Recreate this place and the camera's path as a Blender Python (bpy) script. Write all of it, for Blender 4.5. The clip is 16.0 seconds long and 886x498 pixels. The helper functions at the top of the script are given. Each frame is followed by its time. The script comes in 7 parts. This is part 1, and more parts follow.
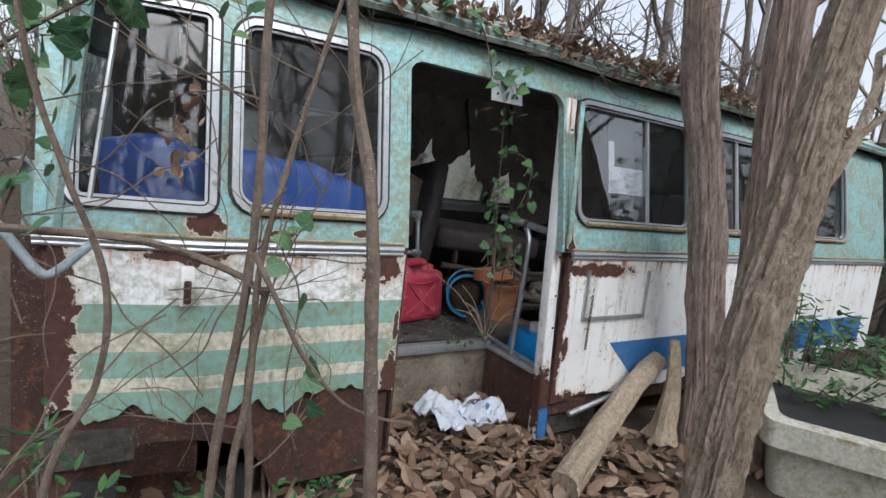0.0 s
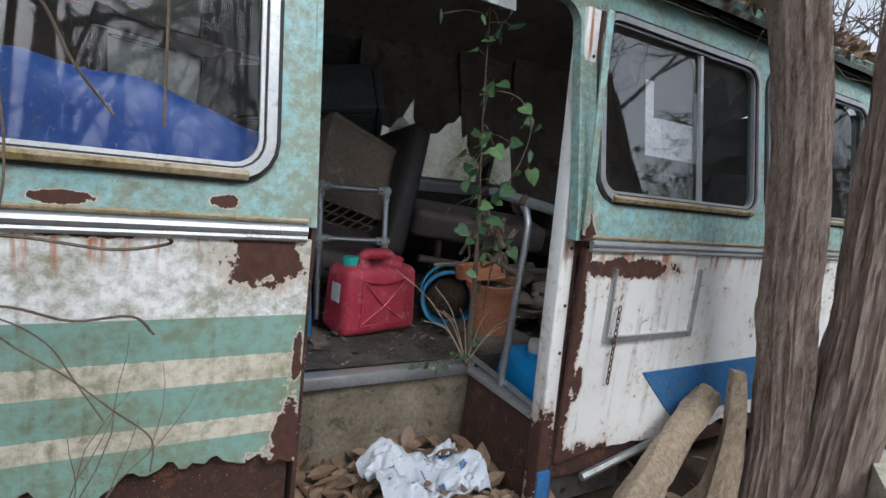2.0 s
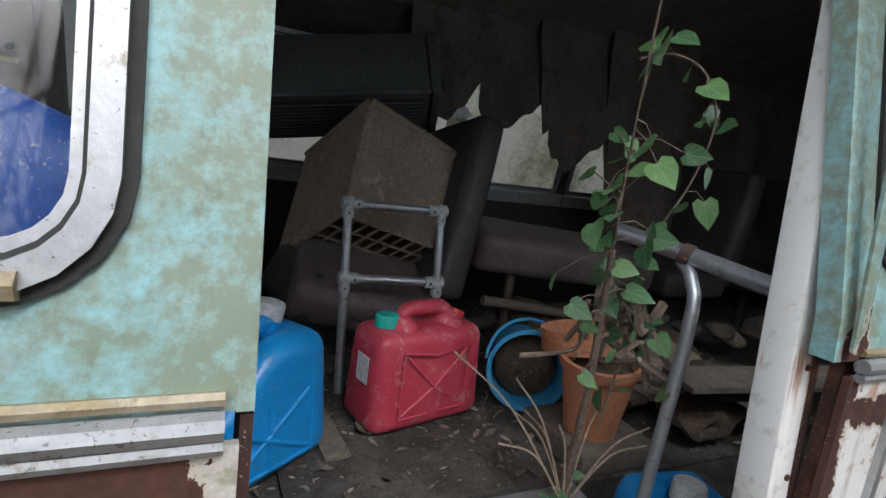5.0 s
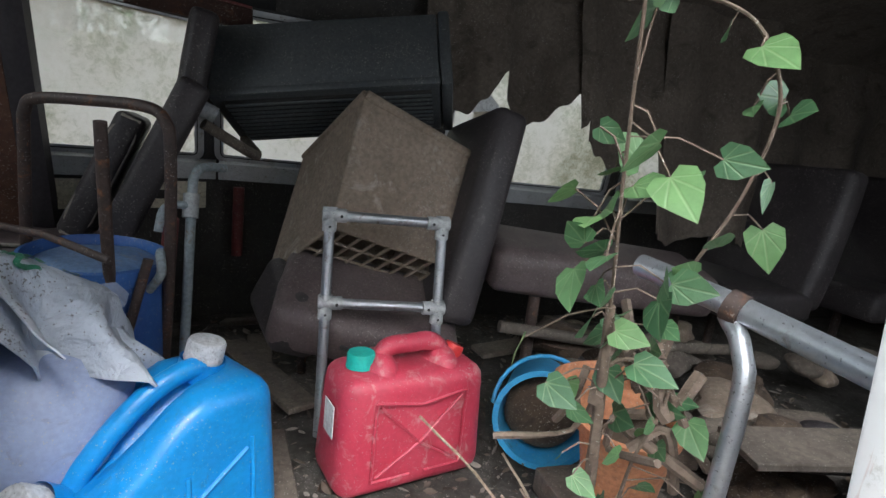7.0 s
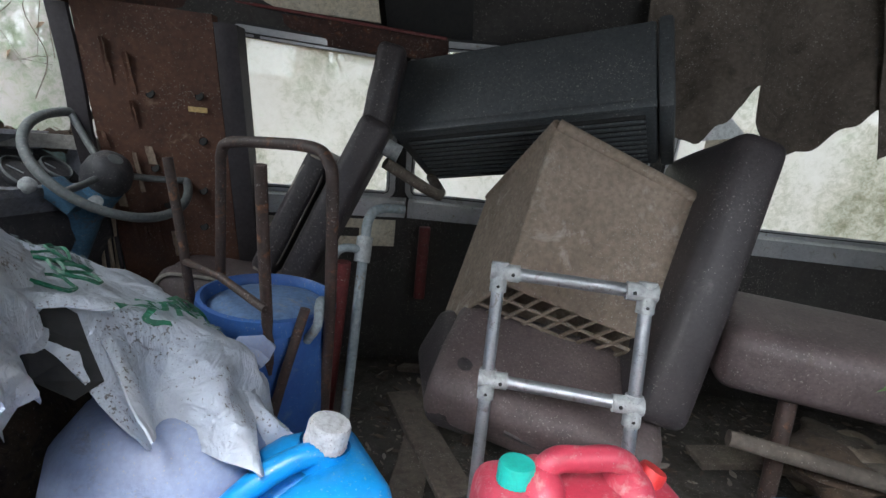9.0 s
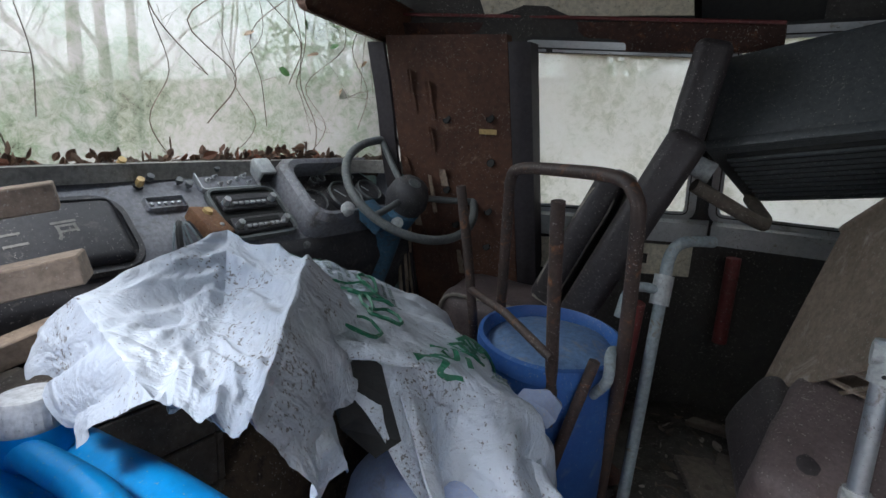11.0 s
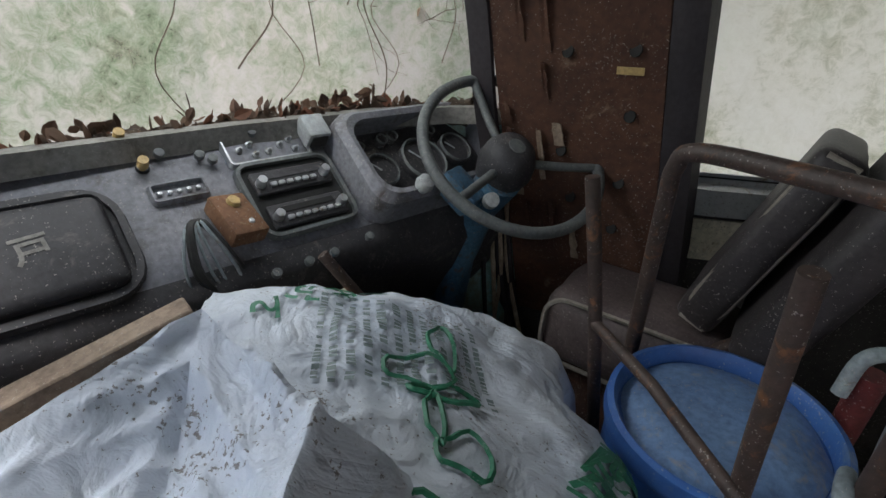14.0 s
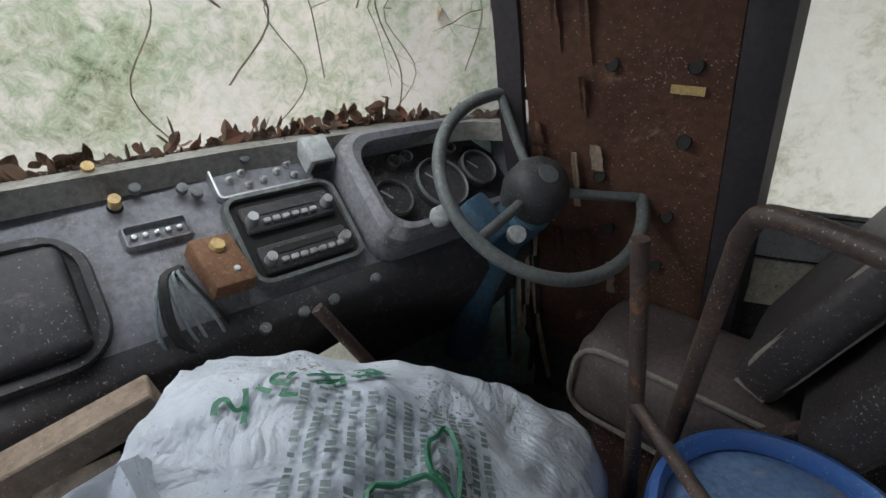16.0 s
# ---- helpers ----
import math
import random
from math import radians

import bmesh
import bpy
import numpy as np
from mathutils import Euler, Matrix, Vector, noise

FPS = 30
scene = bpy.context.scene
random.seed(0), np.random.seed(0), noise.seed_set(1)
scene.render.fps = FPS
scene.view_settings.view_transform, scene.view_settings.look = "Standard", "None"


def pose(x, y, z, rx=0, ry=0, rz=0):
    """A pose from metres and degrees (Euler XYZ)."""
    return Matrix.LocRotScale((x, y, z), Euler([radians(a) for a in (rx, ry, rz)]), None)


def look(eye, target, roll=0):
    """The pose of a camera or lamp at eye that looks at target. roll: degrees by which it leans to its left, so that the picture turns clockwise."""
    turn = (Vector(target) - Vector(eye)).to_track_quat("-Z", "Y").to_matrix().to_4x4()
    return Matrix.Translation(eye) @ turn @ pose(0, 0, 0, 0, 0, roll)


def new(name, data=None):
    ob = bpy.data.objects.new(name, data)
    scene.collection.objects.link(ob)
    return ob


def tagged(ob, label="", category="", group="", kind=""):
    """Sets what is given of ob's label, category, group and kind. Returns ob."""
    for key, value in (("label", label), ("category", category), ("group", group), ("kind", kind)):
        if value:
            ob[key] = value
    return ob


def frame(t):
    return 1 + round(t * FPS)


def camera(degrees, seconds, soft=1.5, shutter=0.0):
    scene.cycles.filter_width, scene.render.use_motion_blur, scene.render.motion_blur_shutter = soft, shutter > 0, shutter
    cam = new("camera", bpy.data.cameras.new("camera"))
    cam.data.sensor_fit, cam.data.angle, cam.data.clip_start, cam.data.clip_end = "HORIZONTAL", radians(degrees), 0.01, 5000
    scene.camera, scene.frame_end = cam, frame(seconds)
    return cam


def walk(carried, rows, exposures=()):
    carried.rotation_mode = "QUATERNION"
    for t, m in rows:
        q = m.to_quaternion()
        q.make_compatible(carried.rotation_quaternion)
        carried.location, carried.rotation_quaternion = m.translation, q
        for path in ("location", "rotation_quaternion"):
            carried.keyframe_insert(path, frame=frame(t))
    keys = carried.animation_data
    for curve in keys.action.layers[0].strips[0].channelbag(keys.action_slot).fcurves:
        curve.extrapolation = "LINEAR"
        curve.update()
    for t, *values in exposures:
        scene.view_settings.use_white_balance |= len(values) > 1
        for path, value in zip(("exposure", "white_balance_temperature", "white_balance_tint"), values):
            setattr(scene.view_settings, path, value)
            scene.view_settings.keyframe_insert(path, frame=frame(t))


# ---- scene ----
cam = camera(80.9, 16.0)
PATH = [
    (0, (0.012, -0.028, 1.175), (1.059, 1.656, 0.911), 6.3),
    (0.5, (0.131, 0.043, 1.165), (1.135, 1.756, 0.921), 6.5),
    (1, (0.343, 0.259, 1.139), (1.335, 1.978, 0.895), 6.7),
    (1.5, (0.472, 0.424, 1.085), (1.472, 2.139, 0.841), 6.8),
    (2, (0.57, 0.536, 1.065), (1.581, 2.237, 0.774), 6.8),
    (2.5, (0.598, 0.632, 1.12), (1.59, 2.342, 0.82), 6.9),
    (3, (0.649, 0.776, 1.091), (1.603, 2.506, 0.782), 7.0),
    (3.5, (0.682, 0.924, 1.154), (1.634, 2.655, 0.841), 7.4),
    (4, (0.738, 1.025, 1.155), (1.689, 2.756, 0.84), 7.4),
    (4.2, (0.754, 1.088, 1.132), (1.695, 2.824, 0.814), 7.4),
    (6.3, (1.146, 1.355, 1.126), (1.782, 3.208, 0.722), 6.8),
    (6.5, (1.176, 1.377, 1.128), (1.793, 3.238, 0.73), 6.5),
    (7, (1.156, 1.46, 1.167), (1.757, 3.326, 0.77), 6.6),
    (7.5, (1.114, 1.534, 1.142), (1.675, 3.417, 0.767), 6.5),
    (8, (1.214, 1.637, 1.13), (1.65, 3.557, 0.78), 6.5),
    (8.5, (1.286, 1.685, 1.164), (1.454, 3.646, 0.812), 6.1),
    (9, (1.275, 1.753, 1.195), (1.066, 3.707, 0.823), 5.6),
    (9.5, (1.227, 1.809, 1.229), (0.612, 3.672, 0.839), 4.7),
    (9.6, (1.225, 1.809, 1.223), (0.537, 3.654, 0.87), 4.1),
    (10, (1.195, 1.852, 1.248), (0.287, 3.591, 0.859), 4.0),
    (10.2, (1.175, 1.864, 1.246), (0.2, 3.566, 0.856), 3.7),
    (12.5, (1.079, 1.97, 1.275), (-0.122, 3.415, 0.591), 2.4),
    (13, (0.985, 2.042, 1.307), (-0.254, 3.416, 0.548), 2.2),
    (13.5, (0.892, 2.132, 1.325), (-0.378, 3.459, 0.535), 1.9),
    (14, (0.836, 2.235, 1.331), (-0.454, 3.536, 0.528), 1.5),
    (14.5, (0.742, 2.353, 1.366), (-0.556, 3.623, 0.528), 1.4),
    (15, (0.676, 2.426, 1.406), (-0.661, 3.639, 0.544), 1.0),
    (15.5, (0.669, 2.438, 1.402), (-0.665, 3.647, 0.532), 1.1),
    (16, (0.722, 2.38, 1.385), (-0.622, 3.574, 0.509), 1.2),
]
walk(cam, [(t, look(eye, target, roll)) for t, eye, target, roll in PATH],
     [(0.0, 0.72, 6000, 10), (2.0, 0.62, 6000, 10), (4.2, 0.62, 6050, 10), (6.3, 1.5, 6200, 10), (7.4, 2.15, 6150, 10), (8.2, 2.35, 6250, 10), (9.0, 2.6, 6100, 10), (9.6, 2.5, 6000, 10), (10.2, 2.3, 6000, 10), (12.5, 2.08, 6150, 10), (15.0, 2.34, 6450, 10), (16.0, 2.42, 6350, 10)])

# ---- light ----
world = bpy.data.worlds.new("woodland_sky")
scene.world = world
world.use_nodes = True
wn = world.node_tree
sky = wn.nodes.new("ShaderNodeTexSky")
sky.sky_type = "NISHITA"
sky.sun_disc = False
sky.sun_elevation = radians(42)
sky.sun_rotation = radians(200)
sky.air_density, sky.dust_density, sky.ozone_density = 1.0, 4.0, 1.0
pale = wn.nodes.new("ShaderNodeHueSaturation")
pale.inputs["Saturation"].default_value = 0.25
wn.links.new(sky.outputs[0], pale.inputs["Color"])
wn.links.new(pale.outputs[0], wn.nodes["Background"].inputs[0])
wn.nodes["Background"].inputs[1].default_value = 0.15
sun = new("sun", bpy.data.lights.new("sun", "SUN"))
sun.data.energy = 1.0
sun.data.angle = radians(14)
sun.data.color = (1.0, 0.97, 0.93)
sun.matrix_world = look((0, 0, 10), (-1.2, 5.5, 2.5))


def opening_fill(name, eye, target, w, h, power):
    """Adds a fill lamp inside an opening to brighten the interior as skylight would."""
    o = new(name, bpy.data.lights.new(name, "AREA"))
    o.data.shape, o.data.size, o.data.size_y, o.data.energy = "RECTANGLE", w, h, power
    o.data.color = (0.95, 0.98, 1.0)
    o.matrix_world = look(eye, target)


opening_fill("windscreen_light", (-0.13, 2.50, 1.645), (0.22, 2.52, 1.10), 0.95, 0.16, 0.9)
opening_fill("window_light", (2.18, 1.84, 1.34), (2.16, 3.0, 1.18), 0.78, 0.44, 1.3)
opening_fill("window_light", (3.10, 1.84, 1.34), (3.06, 3.0, 1.18), 0.78, 0.44, 0.25)
opening_fill("window_light", (0.06, 1.83, 1.30), (0.16, 3.0, 1.22), 0.30, 0.48, 0.03)


# ---- materials ----
def nodes_of(name):
    m = bpy.data.materials.new(name)
    m.use_nodes = True
    t = m.node_tree
    return m, t, t.nodes["Principled BSDF"]


def noise_node(t, scale, detail=6, rough=0.6, vec=None, dist=0.0):
    n = t.nodes.new("ShaderNodeTexNoise")
    n.inputs["Scale"].default_value = scale
    n.inputs["Detail"].default_value = detail
    n.inputs["Roughness"].default_value = rough
    n.inputs["Distortion"].default_value = dist
    if vec is None:
        g = t.nodes.new("ShaderNodeNewGeometry")
        vec = g.outputs["Position"]
    t.links.new(vec, n.inputs["Vector"])
    return n.outputs["Fac"]


def ramp(t, fac, stops):
    r = t.nodes.new("ShaderNodeValToRGB")
    while len(r.color_ramp.elements) < len(stops):
        r.color_ramp.elements.new(0.5)
    for e, (p, c) in zip(r.color_ramp.elements, stops):
        e.position = p
        e.color = (*c, 1) if len(c) == 3 else c
    t.links.new(fac, r.inputs["Fac"])
    return r.outputs["Color"]


def mixc(t, fac, a, b, mode="MIX"):
    m = t.nodes.new("ShaderNodeMix")
    m.data_type = "RGBA"
    m.blend_type = mode
    for v, i in ((fac, 0), (a, 6), (b, 7)):
        if isinstance(v, (int, float)):
            m.inputs[i].default_value = v
        elif isinstance(v, tuple):
            m.inputs[i].default_value = (*v, 1)
        else:
            t.links.new(v, m.inputs[i])
    return m.outputs[2]


def calc(t, op, a, b=0.0, c=0.0):
    m = t.nodes.new("ShaderNodeMath")
    m.operation = op
    for i, v in enumerate((a, b, c)):
        if isinstance(v, (int, float)):
            m.inputs[i].default_value = v
        else:
            t.links.new(v, m.inputs[i])
    return m.outputs[0]


def step_up(t, v, lo, hi):
    n = t.nodes.new("ShaderNodeMapRange")
    n.inputs["From Min"].default_value = lo
    n.inputs["From Max"].default_value = hi
    t.links.new(v, n.inputs["Value"])
    return n.outputs["Result"]


def bump_to(t, b, height, strength, distance=0.01):
    n = t.nodes.new("ShaderNodeBump")
    n.inputs["Strength"].default_value = strength
    n.inputs["Distance"].default_value = distance
    t.links.new(height, n.inputs["Height"])
    t.links.new(n.outputs["Normal"], b.inputs["Normal"])


def worn(name, c1, c2, dirt=None, dirty=0.5, scale=8.0, fine=90.0, rough=0.6, metal=0.0, bump=0.25, spread=0.0, spec=0.5):
    """A surface in two close colours, with stains in a third."""
    m, t, b = nodes_of(name)
    big = noise_node(t, scale)
    small = noise_node(t, fine, 4)
    col = ramp(t, big, [(0.3, c1), (0.7, c2)])
    col = mixc(t, 0.5 if rough >= 0.5 else 0.2, col, ramp(t, small, [(0.30, (0.3, 0.3, 0.3)), (0.62, (1, 1, 1))]), "MULTIPLY")
    if dirt:
        d = noise_node(t, scale * 2.3, 9, 0.7, dist=0.6)
        mask = step_up(t, d, 0.78 - 0.5 * dirty, 0.92 - 0.5 * dirty)
        col = mixc(t, mask, col, dirt)
        # scattered specks: droppings and dust on dark things, soil on pale ones
        fleck = step_up(t, calc(t, "ADD", noise_node(t, 210, 2), calc(t, "MULTIPLY", noise_node(t, 6, 4), 0.25)), 0.785, 0.83)
        col = mixc(t, calc(t, "MULTIPLY", fleck, 0.6), col, (0.42, 0.40, 0.36) if sum(c2) < 1.3 else (0.06, 0.05, 0.04))
    if spread:
        o = t.nodes.new("ShaderNodeObjectInfo")
        h = t.nodes.new("ShaderNodeHueSaturation")
        t.links.new(step_rand(t, o.outputs["Random"], 1 - spread, 1 + spread), h.inputs["Value"])
        t.links.new(col, h.inputs["Color"])
        col = h.outputs[0]
    t.links.new(col, b.inputs["Base Color"])
    b.inputs["Roughness"].default_value = rough
    b.inputs["Metallic"].default_value = metal
    b.inputs["Specular IOR Level"].default_value = spec
    bump_to(t, b, mixc(t, 0.5, big, small), bump, 0.006)
    return m


def step_rand(t, v, lo, hi):
    n = t.nodes.new("ShaderNodeMapRange")
    n.inputs["To Min"].default_value = lo
    n.inputs["To Max"].default_value = hi
    t.links.new(v, n.inputs["Value"])
    return n.outputs["Result"]


def island_leaf(name, cols, rough=0.5, trans=0.3, vein=False):
    m, t, b = nodes_of(name)
    g = t.nodes.new("ShaderNodeNewGeometry")
    col = ramp(t, g.outputs["Random Per Island"], [(i / (len(cols) - 1), c) for i, c in enumerate(cols)])
    col = mixc(t, 0.5, col, ramp(t, noise_node(t, 60, 4), [(0.3, (0.45, 0.45, 0.45)), (0.7, (1, 1, 1))]), "MULTIPLY")
    t.links.new(col, b.inputs["Base Color"])
    b.inputs["Roughness"].default_value = rough
    tr = t.nodes.new("ShaderNodeBsdfTranslucent")
    t.links.new(col, tr.inputs[0])
    mx = t.nodes.new("ShaderNodeMixShader")
    mx.inputs[0].default_value = trans
    t.links.new(b.outputs[0], mx.inputs[1])
    t.links.new(tr.outputs[0], mx.inputs[2])
    t.links.new(mx.outputs[0], t.nodes["Material Output"].inputs[0])
    bump_to(t, b, noise_node(t, 140, 3), 0.3, 0.002)
    return m


def bark(name, c1, c2, c3, stretch=0.12, scale=26.0, deep=1.0):
    """Bark with long upright fissures."""
    m, t, b = nodes_of(name)
    g = t.nodes.new("ShaderNodeNewGeometry")
    mp = t.nodes.new("ShaderNodeMapping")
    mp.inputs["Scale"].default_value = (1, 1, stretch)
    t.links.new(g.outputs["Position"], mp.inputs[0])
    f1 = noise_node(t, scale, 8, 0.7, mp.outputs[0], 0.5)
    f2 = noise_node(t, scale * 4, 5, 0.7, mp.outputs[0], 0.3)
    n3 = noise_node(t, 5, 5)
    h = calc(t, "ADD", calc(t, "MULTIPLY", f1, 0.65), calc(t, "MULTIPLY", f2, 0.35))
    col = ramp(t, h, [(0.30, c1), (0.43, c2), (0.58, c3)])
    col = mixc(t, calc(t, "MULTIPLY", step_up(t, n3, 0.55, 0.8), 0.25), col, c1)
    t.links.new(col, b.inputs["Base Color"])
    b.inputs["Roughness"].default_value = 0.95
    b.inputs["Specular IOR Level"].default_value = 0.2
    bump_to(t, b, h, deep, 0.035)
    return m


TURQ, TURQ2, MOSS = (0.25, 0.50, 0.53), (0.38, 0.64, 0.68), (0.20, 0.20, 0.10)
WHITE, CREAM, RUST, RUST2 = (0.82, 0.84, 0.84), (0.66, 0.62, 0.52), (0.050, 0.022, 0.018), (0.40, 0.13, 0.03)
GREEN = (0.23, 0.40, 0.35)


def bus_paint(name, striped=False, rusty=(), rust_amount=0.0, moss=0.0, blue=False):
    """Old coach paint: bands of colour by height, peeling to rust at noise and at given spots (x, z, rx, rz)."""
    m, t, b = nodes_of(name)
    g = t.nodes.new("ShaderNodeNewGeometry")
    sep = t.nodes.new("ShaderNodeSeparateXYZ")
    t.links.new(g.outputs["Position"], sep.inputs[0])
    x, z = sep.outputs[0], sep.outputs[2]
    n1 = noise_node(t, 7, 8, 0.65)
    n2 = noise_node(t, 45, 6, 0.7)
    n3 = noise_node(t, 18, 7, 0.7)
    if striped:
        zz = calc(t, "ADD", z, calc(t, "MULTIPLY", calc(t, "SUBTRACT", n2, 0.5), 0.006))
        col = ramp(t, step_up(t, zz, 0.30, 0.95), [(0.0, GREEN), ((0.445 - 0.3) / 0.65, CREAM), ((0.49 - 0.3) / 0.65, GREEN), ((0.57 - 0.3) / 0.65, CREAM), ((0.63 - 0.3) / 0.65, GREEN), ((0.715 - 0.3) / 0.65, WHITE)])
        r = t.nodes[-1]
        r.color_ramp.interpolation = "CONSTANT"
    else:
        col = ramp(t, n1, [(0.35, TURQ), (0.65, TURQ2)])
        if blue:
            col = ramp(t, n1, [(0.3, WHITE), (0.7, (0.80, 0.79, 0.75))])
    # rain streaks and grey film
    mp = t.nodes.new("ShaderNodeMapping")
    mp.inputs["Scale"].default_value = (30, 30, 2.2)
    t.links.new(g.outputs["Position"], mp.inputs[0])
    st = noise_node(t, 1.0, 5, 0.6, mp.outputs[0])
    col = mixc(t, calc(t, "MULTIPLY", step_up(t, st, 0.54, 0.78), 0.34), col, (0.27, 0.23, 0.16))
    col = mixc(t, calc(t, "MULTIPLY", step_up(t, n1, 0.5, 0.8), 0.16 if striped or blue else 0.35), col, (0.30, 0.29, 0.25))
    if moss:
        mm = step_up(t, calc(t, "ADD", n2, calc(t, "MULTIPLY", n1, 0.8)), 1.05 - moss * 0.4, 1.35 - moss * 0.4)
        col = mixc(t, calc(t, "MULTIPLY", mm, 0.75), col, MOSS)
    mould = calc(t, "MULTIPLY", step_up(t, noise_node(t, 1.0, 6, 0.65, mp.outputs[0], 0.3), 0.56, 0.70), step_up(t, n2, 0.40, 0.60))
    col = mixc(t, calc(t, "MULTIPLY", mould, 0.5), col, (0.11, 0.12, 0.07))
    # black specks
    col = mixc(t, step_up(t, calc(t, "MULTIPLY", noise_node(t, 160, 3), step_up(t, noise_node(t, 5, 5, 0.6, dist=0.4), 0.42, 0.72)), 0.44, 0.56), col, (0.035, 0.04, 0.03))
    total = calc(t, "ADD", calc(t, "MULTIPLY", n1, 0.35 if blue else 0.6), calc(t, "MULTIPLY", n2, 0.65 if blue else 0.4))
    mask = step_up(t, total, 0.70 - rust_amount, 0.715 - rust_amount)
    halo = step_up(t, total, 0.62 - rust_amount, 0.72 - rust_amount)
    rim = None
    for cx, cz, rx, rz in rusty:
        dx = calc(t, "POWER", calc(t, "ABSOLUTE", calc(t, "DIVIDE", calc(t, "SUBTRACT", x, cx), rx)), 2.0)
        dz = calc(t, "POWER", calc(t, "ABSOLUTE", calc(t, "DIVIDE", calc(t, "SUBTRACT", z, cz), rz)), 2.0)
        d = calc(t, "ADD", calc(t, "ADD", dx, dz), calc(t, "MULTIPLY", calc(t, "SUBTRACT", total, 0.5), 4.0))
        d = calc(t, "ADD", d, calc(t, "MULTIPLY", calc(t, "SUBTRACT", n3, 0.5), 4.5))
        mask = calc(t, "MAXIMUM", mask, calc(t, "LESS_THAN", d, 1.0))
        edge = calc(t, "LESS_THAN", d, 1.35)
        rim = edge if rim is None else calc(t, "MAXIMUM", rim, edge)
        halo = calc(t, "MAXIMUM", halo, calc(t, "SUBTRACT", 1.0, step_up(t, d, 0.9, 2.0)))
    col = mixc(t, calc(t, "MULTIPLY", halo, calc(t, "MULTIPLY", step_up(t, st, 0.35, 0.65), 0.8)), col, RUST2)
    if striped or blue:
        run = calc(t, "MULTIPLY", step_up(t, calc(t, "ADD", z, calc(t, "MULTIPLY", n1, 0.12)), 0.86, 0.935), step_up(t, st, 0.52, 0.60))
        col = mixc(t, calc(t, "MULTIPLY", run, 0.9), col, RUST2)
    rustc = ramp(t, n2, [(0.3, RUST), (0.7, (0.10, 0.042, 0.028))])
    if rim is not None:
        col = mixc(t, calc(t, "MULTIPLY", rim, 0.8), col, (0.55, 0.52, 0.44))
    col = mixc(t, mask, col, rustc)
    t.links.new(col, b.inputs["Base Color"])
    t.links.new(step_rand(t, mask, 0.45, 0.9), b.inputs["Roughness"])
    bump_to(t, b, calc(t, "ADD", calc(t, "MULTIPLY", mask, -1.0), calc(t, "MULTIPLY", n2, 0.25)), 0.6, 0.004)
    return m


def dirty_glass(name, film, film_amount, gloss=1.0, tint=(0.75, 0.8, 0.8), trans=0.0, streak=3.0):
    """Glass with a film of dirt that lets some light through."""
    m, t, b = nodes_of(name)
    t.nodes.remove(b)
    clear = t.nodes.new("ShaderNodeBsdfTransparent")
    clear.inputs[0].default_value = (*tint, 1)
    gl = t.nodes.new("ShaderNodeBsdfGlossy")
    gl.inputs["Roughness"].default_value = 0.03
    fr = t.nodes.new("ShaderNodeFresnel")
    fr.inputs[0].default_value = 1.6
    a = t.nodes.new("ShaderNodeMixShader")
    t.links.new(calc(t, "MULTIPLY", fr.outputs[0], gloss), a.inputs[0])
    t.links.new(clear.outputs[0], a.inputs[1])
    t.links.new(gl.outputs[0], a.inputs[2])
    g = t.nodes.new("ShaderNodeNewGeometry")
    n1 = noise_node(t, streak, 8, 0.65)
    n2 = noise_node(t, 38, 9, 0.8, dist=0.6)
    both = calc(t, "ADD", calc(t, "MULTIPLY", n1, 0.6), calc(t, "MULTIPLY", n2, 0.4))
    col = ramp(t, both, film)
    df = t.nodes.new("ShaderNodeBsdfDiffuse")
    tl = t.nodes.new("ShaderNodeBsdfTranslucent")
    t.links.new(col, df.inputs[0])
    t.links.new(col, tl.inputs[0])
    d = t.nodes.new("ShaderNodeMixShader")
    d.inputs[0].default_value = trans
    t.links.new(df.outputs[0], d.inputs[1])
    t.links.new(tl.outputs[0], d.inputs[2])
    e = t.nodes.new("ShaderNodeMixShader")
    t.links.new(calc(t, "MULTIPLY", step_rand(t, both, 0.55, 1.45), film_amount), e.inputs[0])
    t.links.new(a.outputs[0], e.inputs[1])
    t.links.new(d.outputs[0], e.inputs[2])
    t.links.new(e.outputs[0], t.nodes["Material Output"].inputs[0])
    return m


